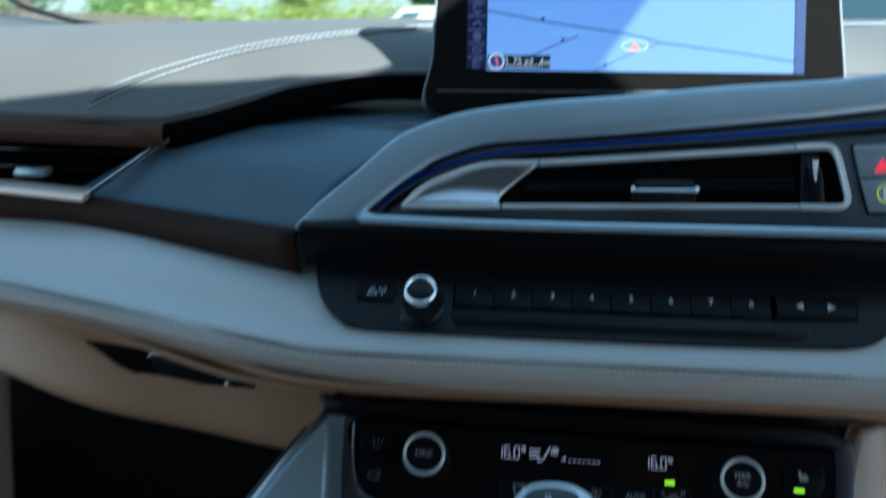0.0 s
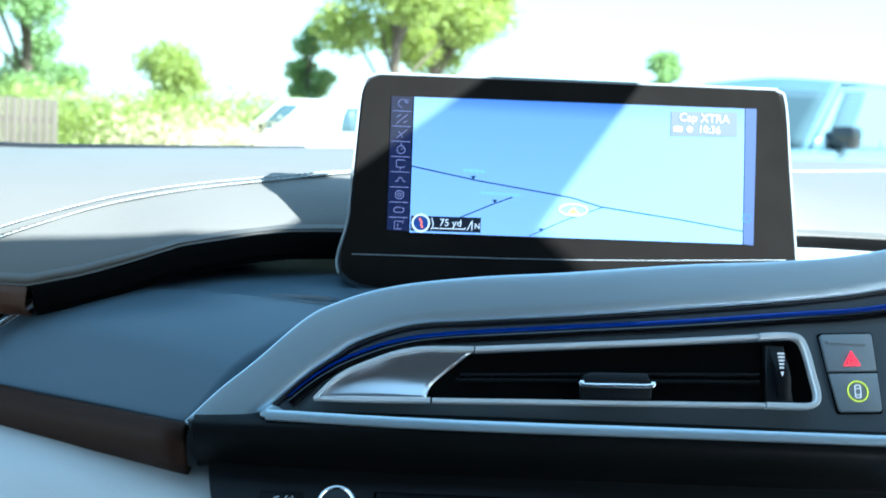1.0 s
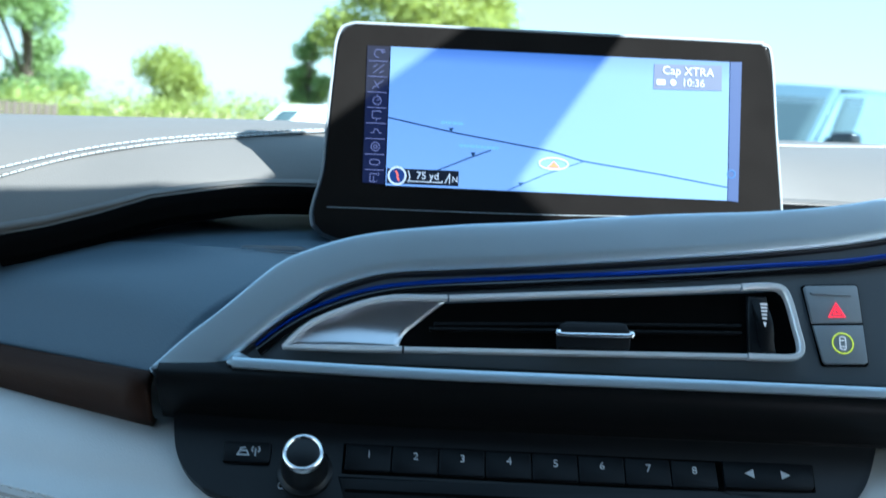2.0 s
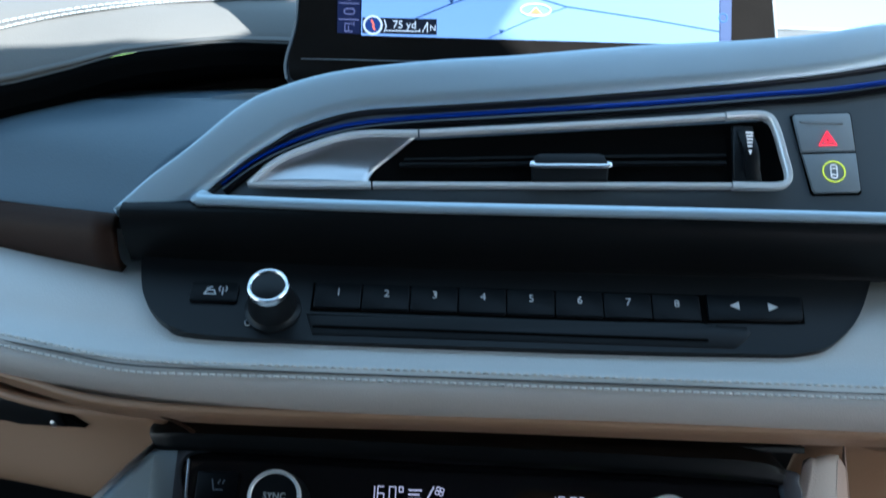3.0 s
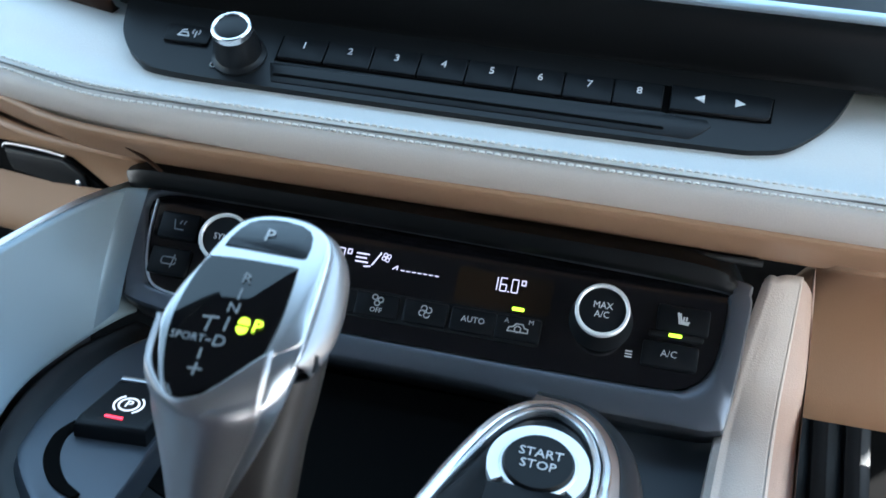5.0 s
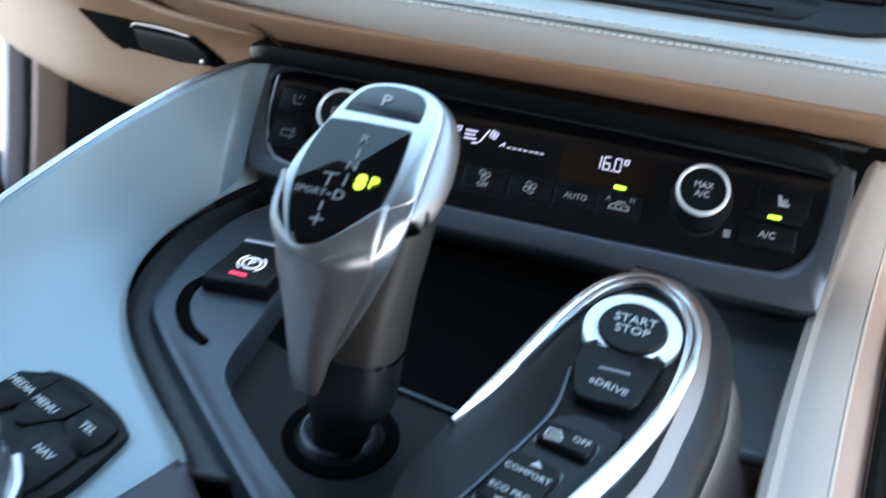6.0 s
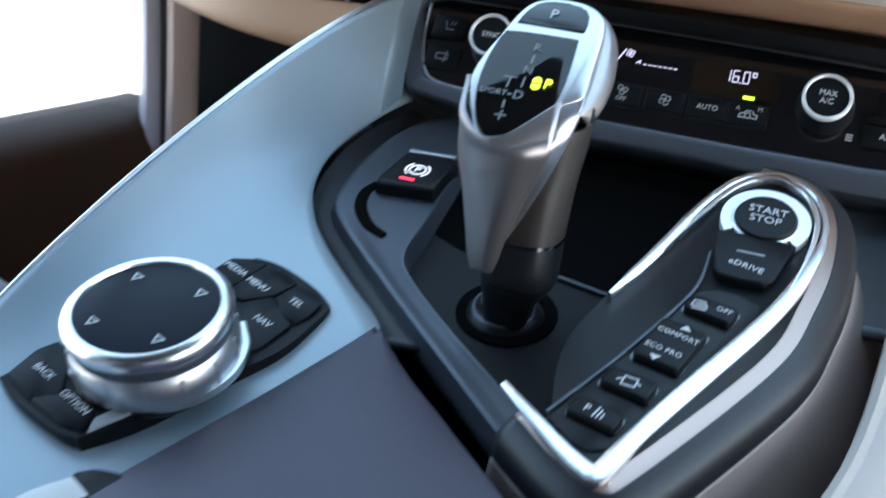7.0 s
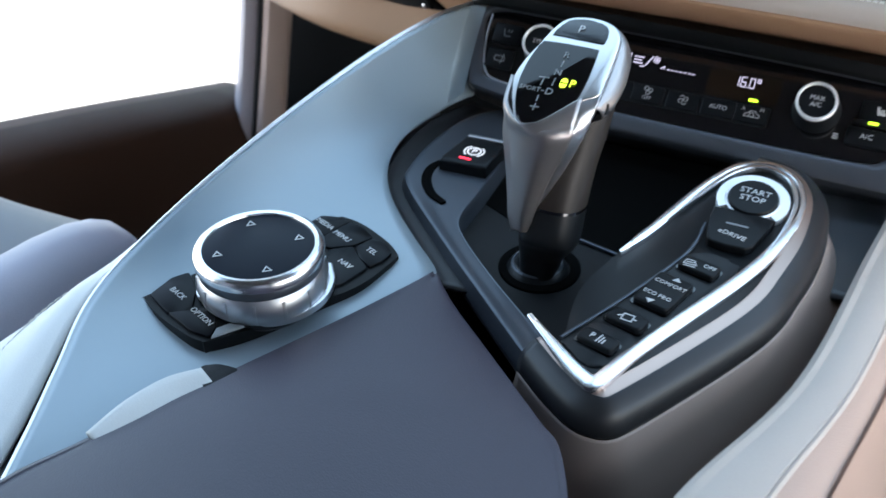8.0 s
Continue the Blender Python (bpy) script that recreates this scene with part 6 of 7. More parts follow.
BO = [(-210, -9), (-209, -10.5), (-194, -18.4), (-171, -25), (-161, -25.6), (-158.6, -24.2), (-144, -7), (-125, 25), (-112.6, 46), (-107.4, 68), (-106.6, 77), (-107.6, 79.4), (-117.7, 87), (-138, 96), (-152, 98), (-164, 95.6), (-176, 80), (-206, 18)]
part("base", plate(flat(BO, 80), CONSOLE, -8, 5.6, 1.2, 3), NERO, ctl, "black base")
CTL_KEY = mk("satin black key", (0.0035, 0.0042, 0.006), 0.32, vary=0.15, spec=0.12)
for nm, pts, tx, tu, tv in (("media_key", [(-166, 82), (-163, 92), (-152, 94.5), (-146.5, 93), (-152.5, 77), (-158, 71)], "MEDIA", -157.2, 85.5), ("menu_key", [(-151.3, 76), (-145.2, 92.6), (-138, 91.5), (-127.6, 85.5), (-133, 75), (-143, 68), (-148, 69)], "MENU", -142.4, 79),
                            ("telephone_key", [(-126, 83.5), (-118, 83.6), (-110.6, 77), (-111.4, 70), (-115.4, 62), (-124, 67), (-130, 73.5)], "TEL", -120.4, 73.5), ("navigation_key", [(-132, 72.4), (-125, 65.4), (-116.4, 60), (-121.4, 43), (-129, 35), (-134, 46), (-137, 56), (-142, 64.5)], "NAV", -127.8, 57.5),
                            ("back_key", [(-206.5, -7), (-205, 8), (-200, 15), (-190, 8), (-180, -9.6), (-190, -15)], "BACK", -194.0, -1.5), ("option_key", [(-188.4, -15.8), (-178.6, -9.4), (-170, -3), (-160.5, -15.5), (-160.5, -22), (-170, -22)], "OPTION", -171.5, -11.6)):
    mu, mv = sum(p[0] for p in pts) / len(pts), sum(p[1] for p in pts) / len(pts)
    kk = part(nm, plate(softened([(mu + (a - mu) * 1.09, mv + (b - mv) * 1.09) for a, b in pts]), CONSOLE, 1, 7.2, 0.7, 2), CTL_KEY, ctl)
    letters("key_text", tx, CONSOLE, tu, tv, 4.8, PALE_PRINT, kk, w=7.4, turn=-21)
part("option_edge", plate([(-160, -15.5), (-149.5, 1.8), (-145, -3.4), (-158.0, -22.4)], CONSOLE, 1, 7.0, 1.0), GREY_BTN, ctl, "grey bevel beside the option key")
part("foot_arc", bar([at(CONSOLE, *p) for p in ((-147, -1.5, 9), (-138, -1.5, 9), (-128.5, 7, 9), (-123, 22, 9), (-125.5, 38, 9), (-133, 50, 9))], CONSOLE.col[2][:3], (0.006, 0.007, 0.007, 0.006, 0.004), 0.005, n=40), BRUSHED, ctl, "silver arc round the foot")
part("foot_arc", bar([at(CONSOLE, *p) for p in ((-187, 7, 8.5), (-181, 0.5, 8.5), (-172, -2.8, 8.5))], CONSOLE.col[2][:3], (0.002, 0.003, 0.002), 0.003, n=16), BRUSHED, ctl, "silver arc round the foot")
part("foot_ring", lathe([(25, 1), (27.5, 4), (27.5, 8.5), (27, 9)], CT, 0, 0, 56), SOFT_BLACK, ctl, "black foot ring")
part("rotor", lathe([(28.5, 8), (31, 11), (31.4, 17), (30.6, 22), (29.2, 24)], CT, 0, 0, 56), BRUSHED, ctl, "knurled silver rotor")
for k in range(14):
    a = 2 * math.pi * k / 14
    w0 = CT.to_3x3() @ Vector((math.cos(a), math.sin(a), 0))
    part("grip_rib", bar([at(CT, 31.2 * math.cos(a), 31.2 * math.sin(a), 11.5), at(CT, 31.6 * math.cos(a), 31.6 * math.sin(a), 16), at(CT, 30.8 * math.cos(a), 30.8 * math.sin(a), 22)], w0, 0.0018, 0.0005, n=5, k=6), BRUSHED, ctl)
part("dark_joint", lathe([(28.8, 23), (29.8, 24.5), (29.8, 28.0), (29.4, 29)], CT, 0, 0, 56), GUN, ctl, "dark joint")
part("top_ring", lathe([(29.4, 28.5), (31.0, 30), (31.2, 33), (30.2, 35.2), (28.4, 36.2), (26.6, 35.8), (26.0, 34.6), (26, 30)], CT, 0, 0, 64), CHROME, ctl, "polished top ring")
pad_ = part("touch_pad", lathe([(26.2, 30), (26.2, 34.6), (25, 35.0), (0, 35.0)], CT, 0, 0, 56), mk("dark navy touch pad", (0.0035, 0.006, 0.013), 0.30, vary=0.15, spec=0.1), ctl, "dark navy touch pad")
for a in (5, 95, 185, 275):
    c, s_ = 19.5 * math.cos(radians(a)), 19.5 * math.sin(radians(a))
    strokes("arrow_mark", [[(c - 2, s_ - 1.4), (c + 2, s_ - 1.4), (c, s_ + 2), (c - 2, s_ - 1.4)]], CT, 0.5, PRINT, pad_, w=35.3)

# ---- armrest, pocket, rail ----
arm = thing("armrest", "dark slate leather armrest", "armrest", (-0.05, 0.2, 0.56))
A_L = [at(CONSOLE, *p) for p in ((-185, -420, 30), (-190, -260, 14), (-182, -150, 7), (-167, -107, 6), (-155, -83, 6), (-134, -37, 6), (-108.3, 17, 6), (-95, 47, 6), (-82.8, 71, 6))]
A_R = [at(CONSOLE, *p) for p in ((100, -420, 34), (85, -260, 20), (70, -180, 14), (50, -90, 8), (23.3, -24, 6), (5.3, -4.3, 6), (-31.6, 28.5, 6), (-60, 53, 6), (-78, 70, 6))]
down = Vector((0, 0, -0.05))
part("cushion", loft([[Vector(p) + down for p in A_L], [Vector(p) + Vector((-0.001, 0, -0.008)) for p in A_L], [a + (b - a).normalized() * min(0.004, (b - a).length * 0.1) + Vector((0, 0, 0.001)) for a, b in zip(A_L, A_R)], [a.lerp(b, 0.5) + Vector((0, -0.25, 0.97)) * 0.010 * min(1.0, (b - a).length / 0.12) for a, b in zip(A_L, A_R)], [b + (a - b).normalized() * min(0.004, (b - a).length * 0.1) + Vector((0, 0, 0.001)) for a, b in zip(A_L, A_R)], [Vector(p) + Vector((0.001, 0, -0.008)) for p in A_R], [Vector(p) + down for p in A_R]], 40, 30), LEATHER_ARM, arm, "dark plum slate leather cushion", solid=0.003)
seam("stitching", [p + Vector((-0.002, 0, 0.0012)) for p in spl([Vector(q) + Vector((-0.012, 0, 0.0)) for q in A_R], 20)][:-3], (0, -0.2, 1), 0.0046, 0.0036, 0.0012, LEATHER_BROWN, arm, "dark stitched edge", high=0.0004)
pocket = thing("phone_pocket", "pale lipped open pocket beside the armrest", "storage pocket", at(CONSOLE, -150, -70))
part("lip", loft([[at(CONSOLE, a, b, w) for a, b, w in r] for r in (((-149, -43, 4), (-160, -56, 4), (-168, -76, 4), (-172, -98, 3)), ((-146, -45, 9), (-157, -58, 9), (-164, -78, 9), (-168, -100, 7)), ((-128, -52, 2), (-136, -66, 2), (-144, -86, 2), (-150, -106, 1)))], 24, 10), LEATHER_LIGHT, pocket, "pale padded lip", solid=0.002)
# Raised black plate painted as the shade inside the pocket opening.
part("mouth", plate(flat([(-150, -41), (-140, -36), (-128, -38), (-130, -56), (-144, -50)], 24), CONSOLE, 2, 6.5, 1), BLACK, pocket, "black plate for the shade in the mouth")

rail = thing("console_side_rail", "pale leather padded rail on the driver's side", "trim panel", (0.15, 0.5, 0.4))
R_IN = [at(CONSOLE, *p) for p in ((55, -200, -6), (66, -80, -3), (80, -17, 0), (111, 70, 0), (126, 190, 0), (136, 262, 4))] + [Vector((0.142, 0.673, 0.692)), Vector((0.148, 0.682, 0.722))]
R_OUT = [at(CONSOLE, *p) for p in ((105, -200, -12), (118, -80, -10), (131, 7, -8), (147, 91, -8), (161, 203, -8), (169, 270, -2))] + [Vector((0.170, 0.682, 0.690)), Vector((0.168, 0.690, 0.720))]
part("pad", loft([[p + Vector((0.006, 0, -0.03)) for p in R_IN], R_IN, mixrow(R_IN, R_OUT, 0.12, -0.003), mixrow(R_IN, R_OUT, 0.35, -0.005), mixrow(R_IN, R_OUT, 0.58, -0.0052), mixrow(R_IN, R_OUT, 0.60, -0.0052)], 50, 24), LEATHER_RAIL, rail, "pale leather pad", solid=0.003)
# Pinker copy of the rail leather, painting warm bounce on its outer side.
BLUSH = mk("rail leather pinker for bounced sun", (0.50, 0.355, 0.285), 0.46, bump=0.16, fine=1300, vary=0.07, relief='grain')
part("outer_face", loft([mixrow(R_IN, R_OUT, 0.595, -0.0051), mixrow(R_IN, R_OUT, 0.66, -0.0049), mixrow(R_IN, R_OUT, 0.82, -0.0030), mixrow(R_IN, R_OUT, 0.97, 0.0005), mixrow(R_IN, R_OUT, 1.06, 0.006), mixrow(R_IN, R_OUT, 1.13, 0.03), [Vector((p.x + 0.02, p.y, 0.24)) for p in spl(R_OUT, 24)]], 50, 36), BLUSH, rail, "outer face of the rail, pinker for bounced sun")
part("filler", loft([[at(CONSOLE, 84, 168, -16), at(CONSOLE, 84, 210, -13), at(CONSOLE, 60, 274, -11)], [at(CONSOLE, 110, 168, -15), at(CONSOLE, 110, 210, -12), at(CONSOLE, 112, 274, -9)], [at(CONSOLE, 132, 168, -14), at(CONSOLE, 134, 210, -11), at(CONSOLE, 142, 274, -8)]], 12, 8), CHARCOAL, rail, "dark slate shelf beside the island", solid=0.003)

# ---- driver's footwell ----
rest = thing("footrest", "ribbed black rubber footrest in the driver's footwell", "footrest", (0.27, 0.93, 0.235))
REST = plane((0.26, 0.94, 0.50), (1, 0.10, 0), (0, 0.55, 1))
part("board", plate(rrect(-24, -70, 102, 340, 12), REST, -14, 0, 2), SOFT_BLACK, rest, "black footrest board")
for k in range(4):
    part("rib", plate(rrect(-60 + 24 * k, -70, 11, 316, 4), REST, 0, 7, 1.5), RUBBER, rest)

# ---- passenger seat ----
seat = thing("passenger_seat", "slate leather seat with lilac grey side bolster", "car seat", (-0.52, 0.15, 0.25))
part("cushion", loft([[(-0.68, y, z - 0.03) for y, z in ((-0.3, 0.42), (0.0, 0.42), (0.3, 0.46), (0.5, 0.495), (0.545, 0.46), (0.545, 0.30))], [(-0.60, y, z) for y, z in ((-0.3, 0.43), (0.0, 0.43), (0.3, 0.47), (0.5, 0.505), (0.555, 0.47), (0.555, 0.30))],
                      [(-0.50, y, z - 0.004) for y, z in ((-0.3, 0.43), (0.0, 0.43), (0.3, 0.47), (0.5, 0.505), (0.56, 0.47), (0.56, 0.30))], [(-0.40, y, z) for y, z in ((-0.3, 0.43), (0.0, 0.43), (0.3, 0.47), (0.5, 0.505), (0.555, 0.47), (0.555, 0.30))]], 24, 18), LEATHER_SLATE, seat, "dark slate seat cushion", solid=0.01)
part("side_bolster", loft([[(-0.405, y, z) for y, z in ((-0.3, 0.44), (0.0, 0.44), (0.3, 0.48), (0.5, 0.505), (0.55, 0.46), (0.55, 0.30))], [(-0.375, y, z + 0.035) for y, z in ((-0.3, 0.44), (0.0, 0.44), (0.3, 0.475), (0.48, 0.495), (0.545, 0.44), (0.545, 0.30))],
                           [(-0.335, y, z + 0.03) for y, z in ((-0.3, 0.44), (0.0, 0.44), (0.3, 0.47), (0.47, 0.485), (0.53, 0.42), (0.53, 0.30))], [(-0.318, y, z - 0.06) for y, z in ((-0.3, 0.44), (0.0, 0.44), (0.3, 0.46), (0.46, 0.47), (0.52, 0.40), (0.52, 0.30))]], 24, 18), LEATHER_SEAT, seat, "side bolster", solid=0.006)
seam("stitching", [(-0.402, -0.2, 0.447), (-0.402, 0.1, 0.458), (-0.402, 0.3, 0.487), (-0.402, 0.5, 0.512)], (0, 0, 1), 0.005, 0.004, 0.0014, THREAD_DIM, seat, "grey stitching")
part("backrest", loft([[(-0.72, -0.45, 0.40), (-0.72, -0.6, 0.75), (-0.66, -0.72, 1.08)], [(-0.60, -0.36, 0.42), (-0.60, -0.52, 0.75), (-0.58, -0.66, 1.10)], [(-0.44, -0.36, 0.42), (-0.44, -0.52, 0.75), (-0.46, -0.66, 1.10)], [(-0.32, -0.45, 0.40), (-0.32, -0.6, 0.75), (-0.38, -0.72, 1.08)]], 14, 14), LEATHER_SEAT, seat, "backrest", solid=0.06)

seat.location.z += 0.022
seat.location.y += 0.04

# ---- driver's seat ----
dseat = thing("driver_seat", "dark slate leather driver's seat", "car seat", (0.50, 0.1, 0.25))
part("cushion", loft([[(x, -0.3, 0.43), (x, 0.0, 0.43), (x, 0.25, 0.46), (x, 0.42, 0.48), (x, 0.46, 0.44), (x, 0.46, 0.30)] for x in (0.30, 0.42, 0.56, 0.70)], 20, 12), LEATHER_SEAT, dseat, "seat cushion", solid=0.01)
part("side_bolster", loft([[(x, -0.3, 0.44 + d), (x, 0.0, 0.44 + d), (x, 0.25, 0.47 + d), (x, 0.38, 0.47 + d), (x, 0.44, 0.40), (x, 0.44, 0.30)] for x, d in ((0.205, -0.10), (0.225, 0.02), (0.27, 0.04), (0.31, 0.0))], 20, 14), LEATHER_SLATE, dseat, "dark side bolster", solid=0.006)
part("backrest", loft([[(0.22, -0.45, 0.40), (0.22, -0.6, 0.75), (0.30, -0.72, 1.08)], [(0.36, -0.36, 0.42), (0.36, -0.52, 0.75), (0.38, -0.66, 1.10)], [(0.60, -0.36, 0.42), (0.60, -0.52, 0.75), (0.58, -0.66, 1.10)], [(0.74, -0.45, 0.40), (0.74, -0.6, 0.75), (0.68, -0.72, 1.08)]], 14, 14), LEATHER_SEAT, dseat, "backrest", solid=0.06)

# ---- outside ----
def leafy(name, col):
    """Thin leaves: they scatter light on both sides."""
    m = mk(name, col, 0.6, vary=0.45, fine=4, coarse=0.8)
    n, l = m.node_tree.nodes, m.node_tree.links
    b = n["Principled BSDF"]
    thru, mix = n.new("ShaderNodeBsdfTranslucent"), n.new("ShaderNodeMixShader")
    mix.inputs[0].default_value = 0.5
    thru.inputs["Color"].default_value = (col[0] * 1.9, col[1] * 1.8, col[2] * 1.2, 1)
    l.new(b.outputs[0], mix.inputs[1])
    l.new(thru.outputs[0], mix.inputs[2])
    l.new(mix.outputs[0], n["Material Output"].inputs["Surface"])
    return m


LEAF = leafy("leaf green", (0.20, 0.28, 0.12))
LEAF_PALE = leafy("pale yellow green leaf", (0.24, 0.28, 0.08))
GRASS_PALE = mk("straw plumes", (0.36, 0.31, 0.17), 0.8, vary=0.25, fine=6, coarse=1)
BARK = mk("bark", (0.10, 0.075, 0.055), 0.9, bump=1.0, fine=60, coarse=4, vary=0.3)
WOOD = mk("weathered fence wood", (0.11, 0.085, 0.065), 0.8, bump=0.5, fine=80, coarse=3, vary=0.25)
CAR_WHITE = mk("white car paint", (0.62, 0.63, 0.64), 0.3, coat=0.3, vary=0.02)
CAR_BLUE = mk("steel blue car paint", (0.16, 0.24, 0.29), 0.25, metal=0.4, coat=0.6, vary=0.04)
TINT = mk("grey green car glass", (0.05, 0.075, 0.085), 0.08, vary=0.1, coat=0.2)
TYRE = mk("tyre", (0.02, 0.02, 0.02), 0.8, vary=0.2)


def leaf_cloud(centres, count, size, rnd):
    """Many small leaf blades scattered round clump centres: (x, y, z, radius)."""
    vs, fs = [], []
    tot = sum(c[3] ** 2 for c in centres)
    for cx, cy, cz, r in centres:
        for _ in range(int(count * r * r / tot)):
            d = Vector((rnd.gauss(0, 1), rnd.gauss(0, 1), rnd.gauss(0, 1))).normalized() * r * rnd.uniform(0.35, 1.25)
            p = Vector((cx, cy, cz)) + Vector((d.x, d.y, d.z * 0.8))
            a = Vector((rnd.gauss(0, 1), rnd.gauss(0, 1), rnd.gauss(0, 0.6))).normalized()
            b = a.cross(Vector((rnd.gauss(0, 1), rnd.gauss(0, 1), rnd.gauss(0, 1)))).normalized()
            s = size * rnd.uniform(0.6, 1.4)
            k = len(vs)
            vs += [p - a * s, p + b * s * 0.5, p + a * s, p - b * s * 0.5]
            fs.append((k, k + 1, k + 2, k + 3))
    me = bpy.data.meshes.new("crown")
    me.from_pydata([tuple(v) for v in vs], [], fs)
    return me


def tree(x, y, height, spread, foot, material, seed, label, count=6000, leaf=0.12, narrow=1.0):
    count, leaf = int(count * 3.0), leaf * 0.6
    rnd = random.Random(seed)
    t = thing("tree", label, "tree", (x, y, 0))
    limbs = [bar([(x, y, 0), (x + 0.1, y, height * 0.35), (x - 0.05, y, height * 0.85)], (0, 1, 0.01), (0.34 * height / 7, 0.2 * height / 7, 0.05), 0.25 * height / 7, n=10, k=8)]
    centres = []
    for k in range(16):
        f = rnd.uniform(foot, 1.0)
        a = rnd.uniform(0, 2 * math.pi)
        out = spread * (1 - abs(f - (foot + 0.35 * (1 - foot))) * narrow) * rnd.uniform(0.35, 0.95)
        c = Vector((x + out * math.cos(a), y + out * math.sin(a), height * f))
        centres.append((*c, spread * rnd.uniform(0.22, 0.42)))
        limbs.append(bar([(x, y, height * f * 0.55), (x + 0.5 * (c.x - x), y + 0.5 * (c.y - y), height * f * 0.8), tuple(c)], (0.01, 0.02, 1), (0.10, 0.05, 0.02), 0.06, n=6, k=6))
    part("trunk", join(*limbs), BARK, t, "brown trunk and limbs")
    part("crown", leaf_cloud(centres, count, leaf, rnd), material, t, "loose leafy crown")
    return t


def polar(az, d):
    return -0.07 + d * math.sin(radians(az)), 0.17 + d * math.cos(radians(az))


tree(*polar(-1.9, 24), 7.2, 2.0, 0.34, LEAF_PALE, 3, "broad green tree in full leaf behind a hedge", 9000, 0.13)
tree(*polar(0.2, 27), 8.6, 1.9, 0.40, LEAF_PALE, 5, "broad green tree in full leaf", 7000, 0.13)
tree(*polar(-6.3, 26), 3.7, 0.9, 0.15, LEAF, 7, "slim conical green tree", 4000, 0.10, 1.6)
tree(*polar(-20.5, 28), 7.0, 1.9, 0.2, LEAF, 11, "tall blue green tree by the fence", 6000, 0.12)
tree(*polar(-13.2, 25), 2.75, 1.3, 0.2, LEAF_PALE, 13, "round yellow green bush", 5000, 0.09)
tree(*polar(12.6, 33), 4.2, 0.9, 0.3, LEAF, 17, "small distant green tree", 2500, 0.12)
tree(*polar(-27, 24), 8.0, 2.8, 0.2, LEAF, 19, "large green tree in full leaf", 6000, 0.14)
tree(*polar(31, 30), 8.0, 3.0, 0.3, LEAF, 23, "large green tree in full leaf", 5000, 0.14)


def hedge(name, label, az0, az1, d, h, material, seed, count=5000, leaf=0.08):
    rnd = random.Random(seed)
    cs = []
    n = 22
    for i in range(n):
        x, y = polar(az0 + (az1 - az0) * i / (n - 1), d + rnd.uniform(-0.4, 0.4))
        cs.append((x, y, h * 0.45, h * rnd.uniform(0.42, 0.62)))
    ob = part(name, leaf_cloud(cs, count, leaf, rnd), material)
    return tagged(ob, label, "hedge", kind="stuff")


hedge("hedge", "long yellow green hedge", -21, -7, 22, 2.0, LEAF_PALE, 31, 42000, 0.045)
hedge("tall_grass", "pale straw coloured tall grasses before the hedge", -15.5, -8.5, 20, 1.6, GRASS_PALE, 37, 9000, 0.035)
hedge("far_hedge", "green hedge beyond the parked cars", -6, 30, 34, 1.7, LEAF, 41, 16000, 0.08)
fence = thing("fence", "brown close-boarded wooden fence", "fence", (*polar(-22, 17), 0))
fx0, fy0 = polar(-27, 17)
fx1, fy1 = polar(-19.2, 17)
for k in range(22):
    f = k / 21
    part("board", box((fx0 + (fx1 - fx0) * f, fy0 + (fy1 - fy0) * f, 0), (fx0 + (fx1 - fx0) * f + 0.10, fy0 + (fy1 - fy0) * f + 0.03, 1.42), 0.006), WOOD, fence)
part("rail", bar([(fx0, fy0 + 0.06, 1.1), (fx1, fy1 + 0.06, 1.1)], (0, 0, 1), 0.05, 0.08, n=4), WOOD, fence)
fence2 = thing("fence", "brown wooden fence behind the white car", "fence", (*polar(-6, 30), 0))
for k in range(24):
    x, y = polar(-9 + 0.33 * k, 30)
    part("board", box((x, y, 0), (x + 0.16, y + 0.03, 1.55), 0.006), WOOD, fence2)


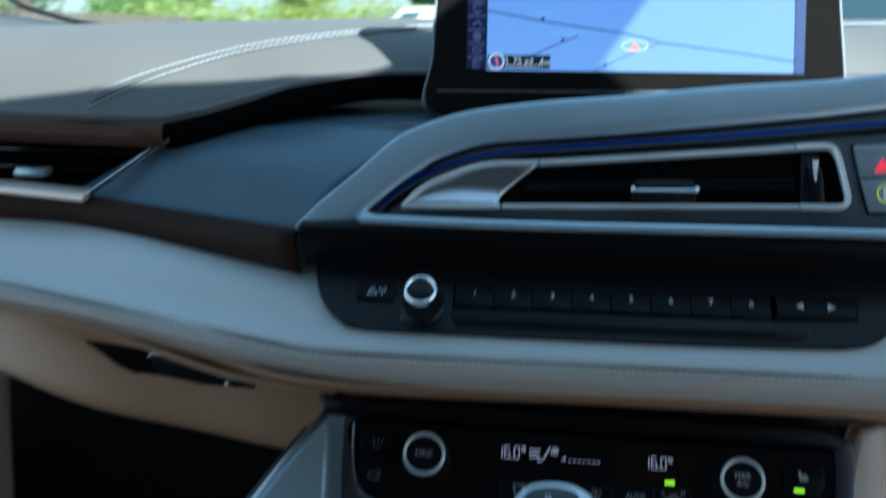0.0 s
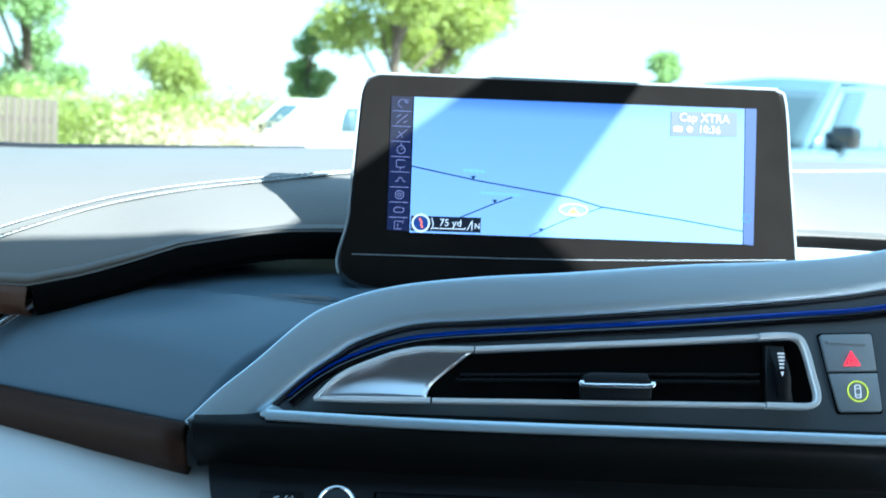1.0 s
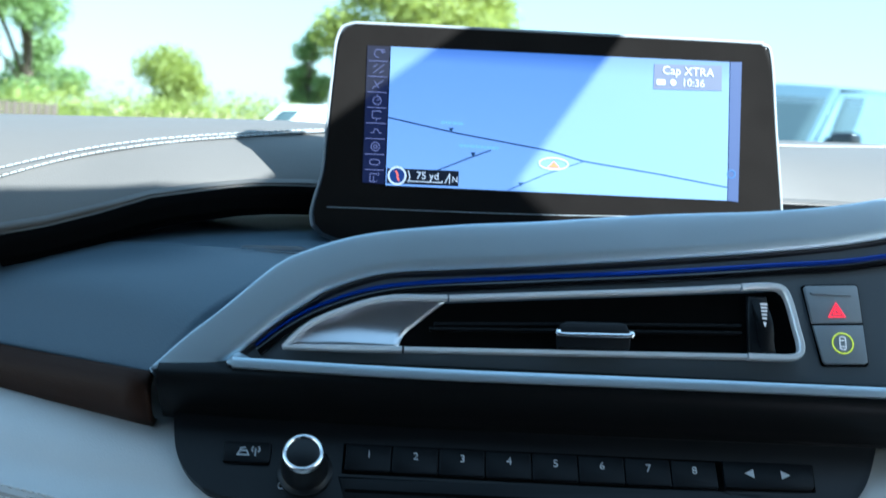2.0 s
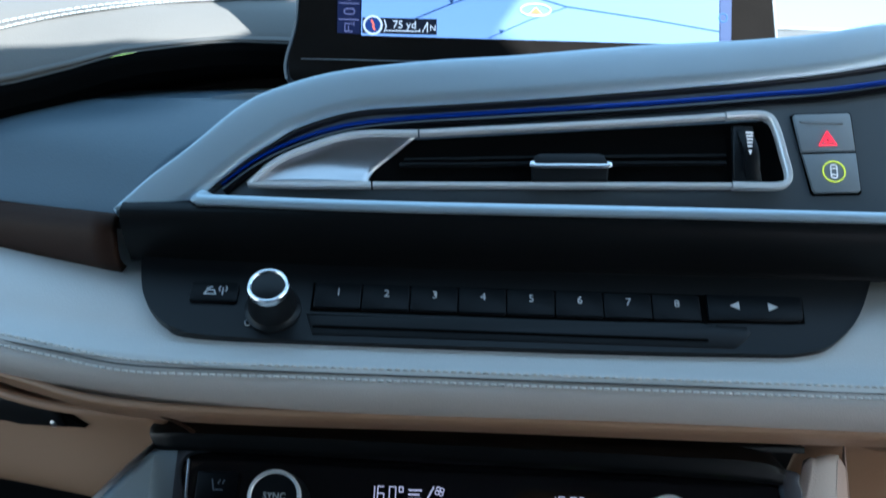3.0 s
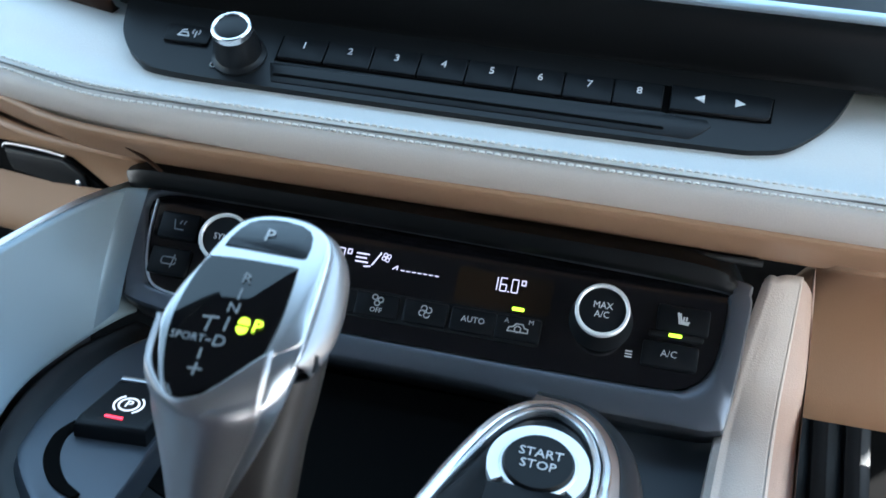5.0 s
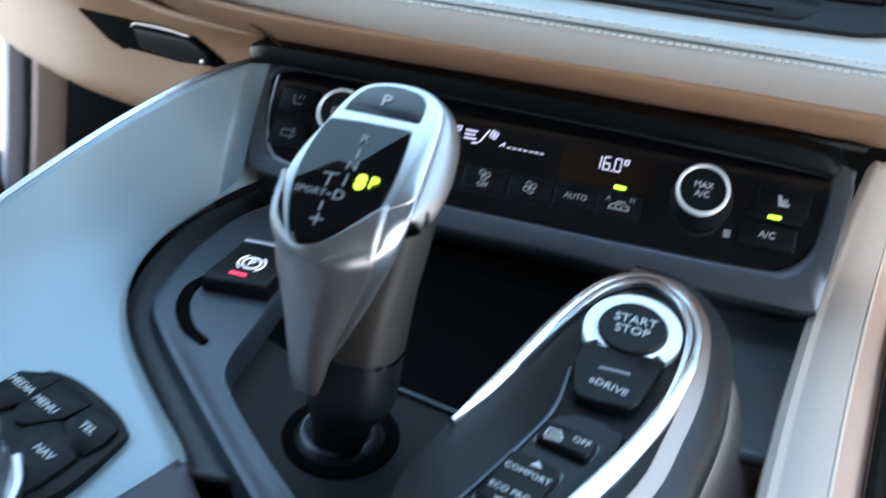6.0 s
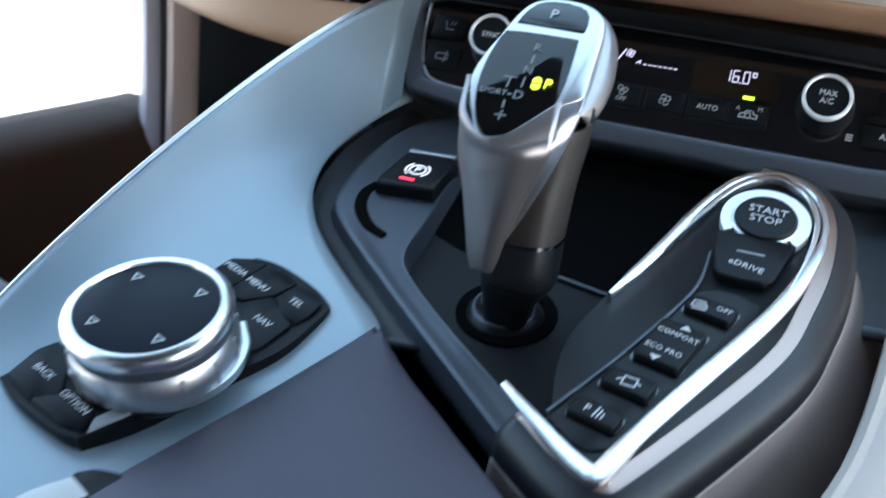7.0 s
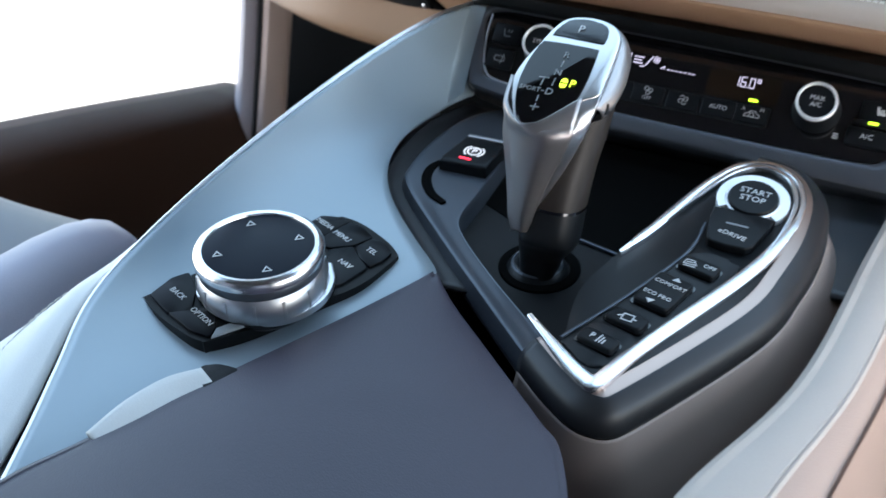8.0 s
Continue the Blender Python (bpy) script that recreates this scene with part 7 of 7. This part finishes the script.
def suv(name, label, paint, x, y, turn):
    """A tall estate car: long along its own x, nose at -x."""
    M = pose(x, y, 0, 0, 0, turn)
    c = thing(name, label, "car", (x, y, 0))

    def put(nm, bm, mat_, parent=None, lab="", solid=0.0):
        bmesh.ops.transform(bm, matrix=M, verts=bm.verts)
        return part(nm, bm, mat_, parent or c, lab, solid=solid)

    def section(xx, zb, zt, half, tuck):
        return [(xx, -half * 0.9, zb), (xx, -half, zb + 0.25), (xx, -half, zt - 0.12), (xx, -half + tuck, zt), (xx, 0, zt + 0.02), (xx, half - tuck, zt), (xx, half, zt - 0.12), (xx, half, zb + 0.25), (xx, half * 0.9, zb)]
    put("body", loft([section(-2.35, 0.45, 0.85, 0.80, 0.1), section(-2.28, 0.35, 1.02, 0.90, 0.1), section(-1.7, 0.30, 1.10, 0.96, 0.1), section(-1.0, 0.30, 1.15, 0.97, 0.08), section(0.0, 0.30, 1.18, 0.97, 0.05), section(1.2, 0.30, 1.20, 0.97, 0.05), section(2.1, 0.32, 1.20, 0.95, 0.08), section(2.33, 0.42, 1.12, 0.88, 0.1)], 32, 40), paint, lab="glossy painted body")
    put("cabin", loft([[(-1.05, -0.84, 1.14), (-1.05, 0, 1.15), (-1.05, 0.84, 1.14)], [(-0.45, -0.74, 1.70), (-0.45, 0, 1.74), (-0.45, 0.74, 1.70)], [(-0.2, -0.70, 1.79), (-0.2, 0, 1.83), (-0.2, 0.70, 1.79)], [(1.0, -0.70, 1.81), (1.0, 0, 1.85), (1.0, 0.70, 1.81)], [(1.95, -0.68, 1.74), (1.95, 0, 1.78), (1.95, 0.68, 1.74)], [(2.25, -0.80, 1.18), (2.25, 0, 1.19), (2.25, 0.80, 1.18)]], 16, 30), paint, lab="painted roof", solid=0.03)
    put("windscreen", loft([[(-1.075, -0.78, 1.17), (-1.10, 0, 1.18), (-1.075, 0.78, 1.17)], [(-0.50, -0.68, 1.67), (-0.52, 0, 1.70), (-0.50, 0.68, 1.67)]], 12, 6), TINT, lab="dark windscreen", solid=0.005)
    for s in (-1, 1):
        put("side_skin", loft([[(-1.05, s * 0.86, 1.15), (0, s * 0.90, 1.17), (2.25, s * 0.86, 1.18)], [(-0.42, s * 0.735, 1.72), (0.6, s * 0.735, 1.80), (1.97, s * 0.70, 1.74)]], 14, 6), paint, solid=0.02)
        for a0, a1, b0, b1 in ((-0.82, 0.12, -0.36, 0.12), (0.22, 1.15, 0.22, 1.13), (1.27, 2.02, 1.25, 1.84)):
            put("side_window", loft([[(a0, s * 0.885, 1.20), (a1, s * 0.905, 1.21)], [(b0, s * 0.765, 1.69), (b1, s * 0.765, 1.72)]], 4, 3), TINT, lab="tinted side window", solid=0.006)
        put("mirror", box((-0.80, s * 1.0 - 0.12, 1.16), (-0.62, s * 1.0 + 0.12, 1.36), 0.05, 3), GLOSS, lab="black door mirror")
        for wx in (-1.45, 1.45):
            W = plane((wx, s * 0.90, 0.38), (1, 0, 0), (0, 0, s * 1.0))
            tyre = put("wheel", lathe([(230, -90), (370, -90), (385, -60), (385, 60), (370, 90), (230, 90)], W, 0, 0, 28), TYRE, lab="black tyre")
            put("rim", lathe([(235, -60), (235, 70), (200, 60), (60, 40), (0, 45)], W, 0, 0, 20), BRUSHED, tyre, "alloy rim")
        put("headlight", box((-2.36, s * 0.72 - 0.16, 0.80), (-2.22, s * 0.72 + 0.16, 0.95), 0.03), CHROME, lab="headlight")
    put("grille", box((-2.38, -0.45, 0.66), (-2.28, 0.45, 0.90), 0.02), BLACK, lab="dark grille")
    return c


suv("parked_suv", "white parked off-road estate with tinted windows", CAR_WHITE, *polar(-6.6, 21.5), 6)
suv("parked_suv", "steel blue parked off-road estate", CAR_BLUE, *polar(18.9, 10.9), 40)
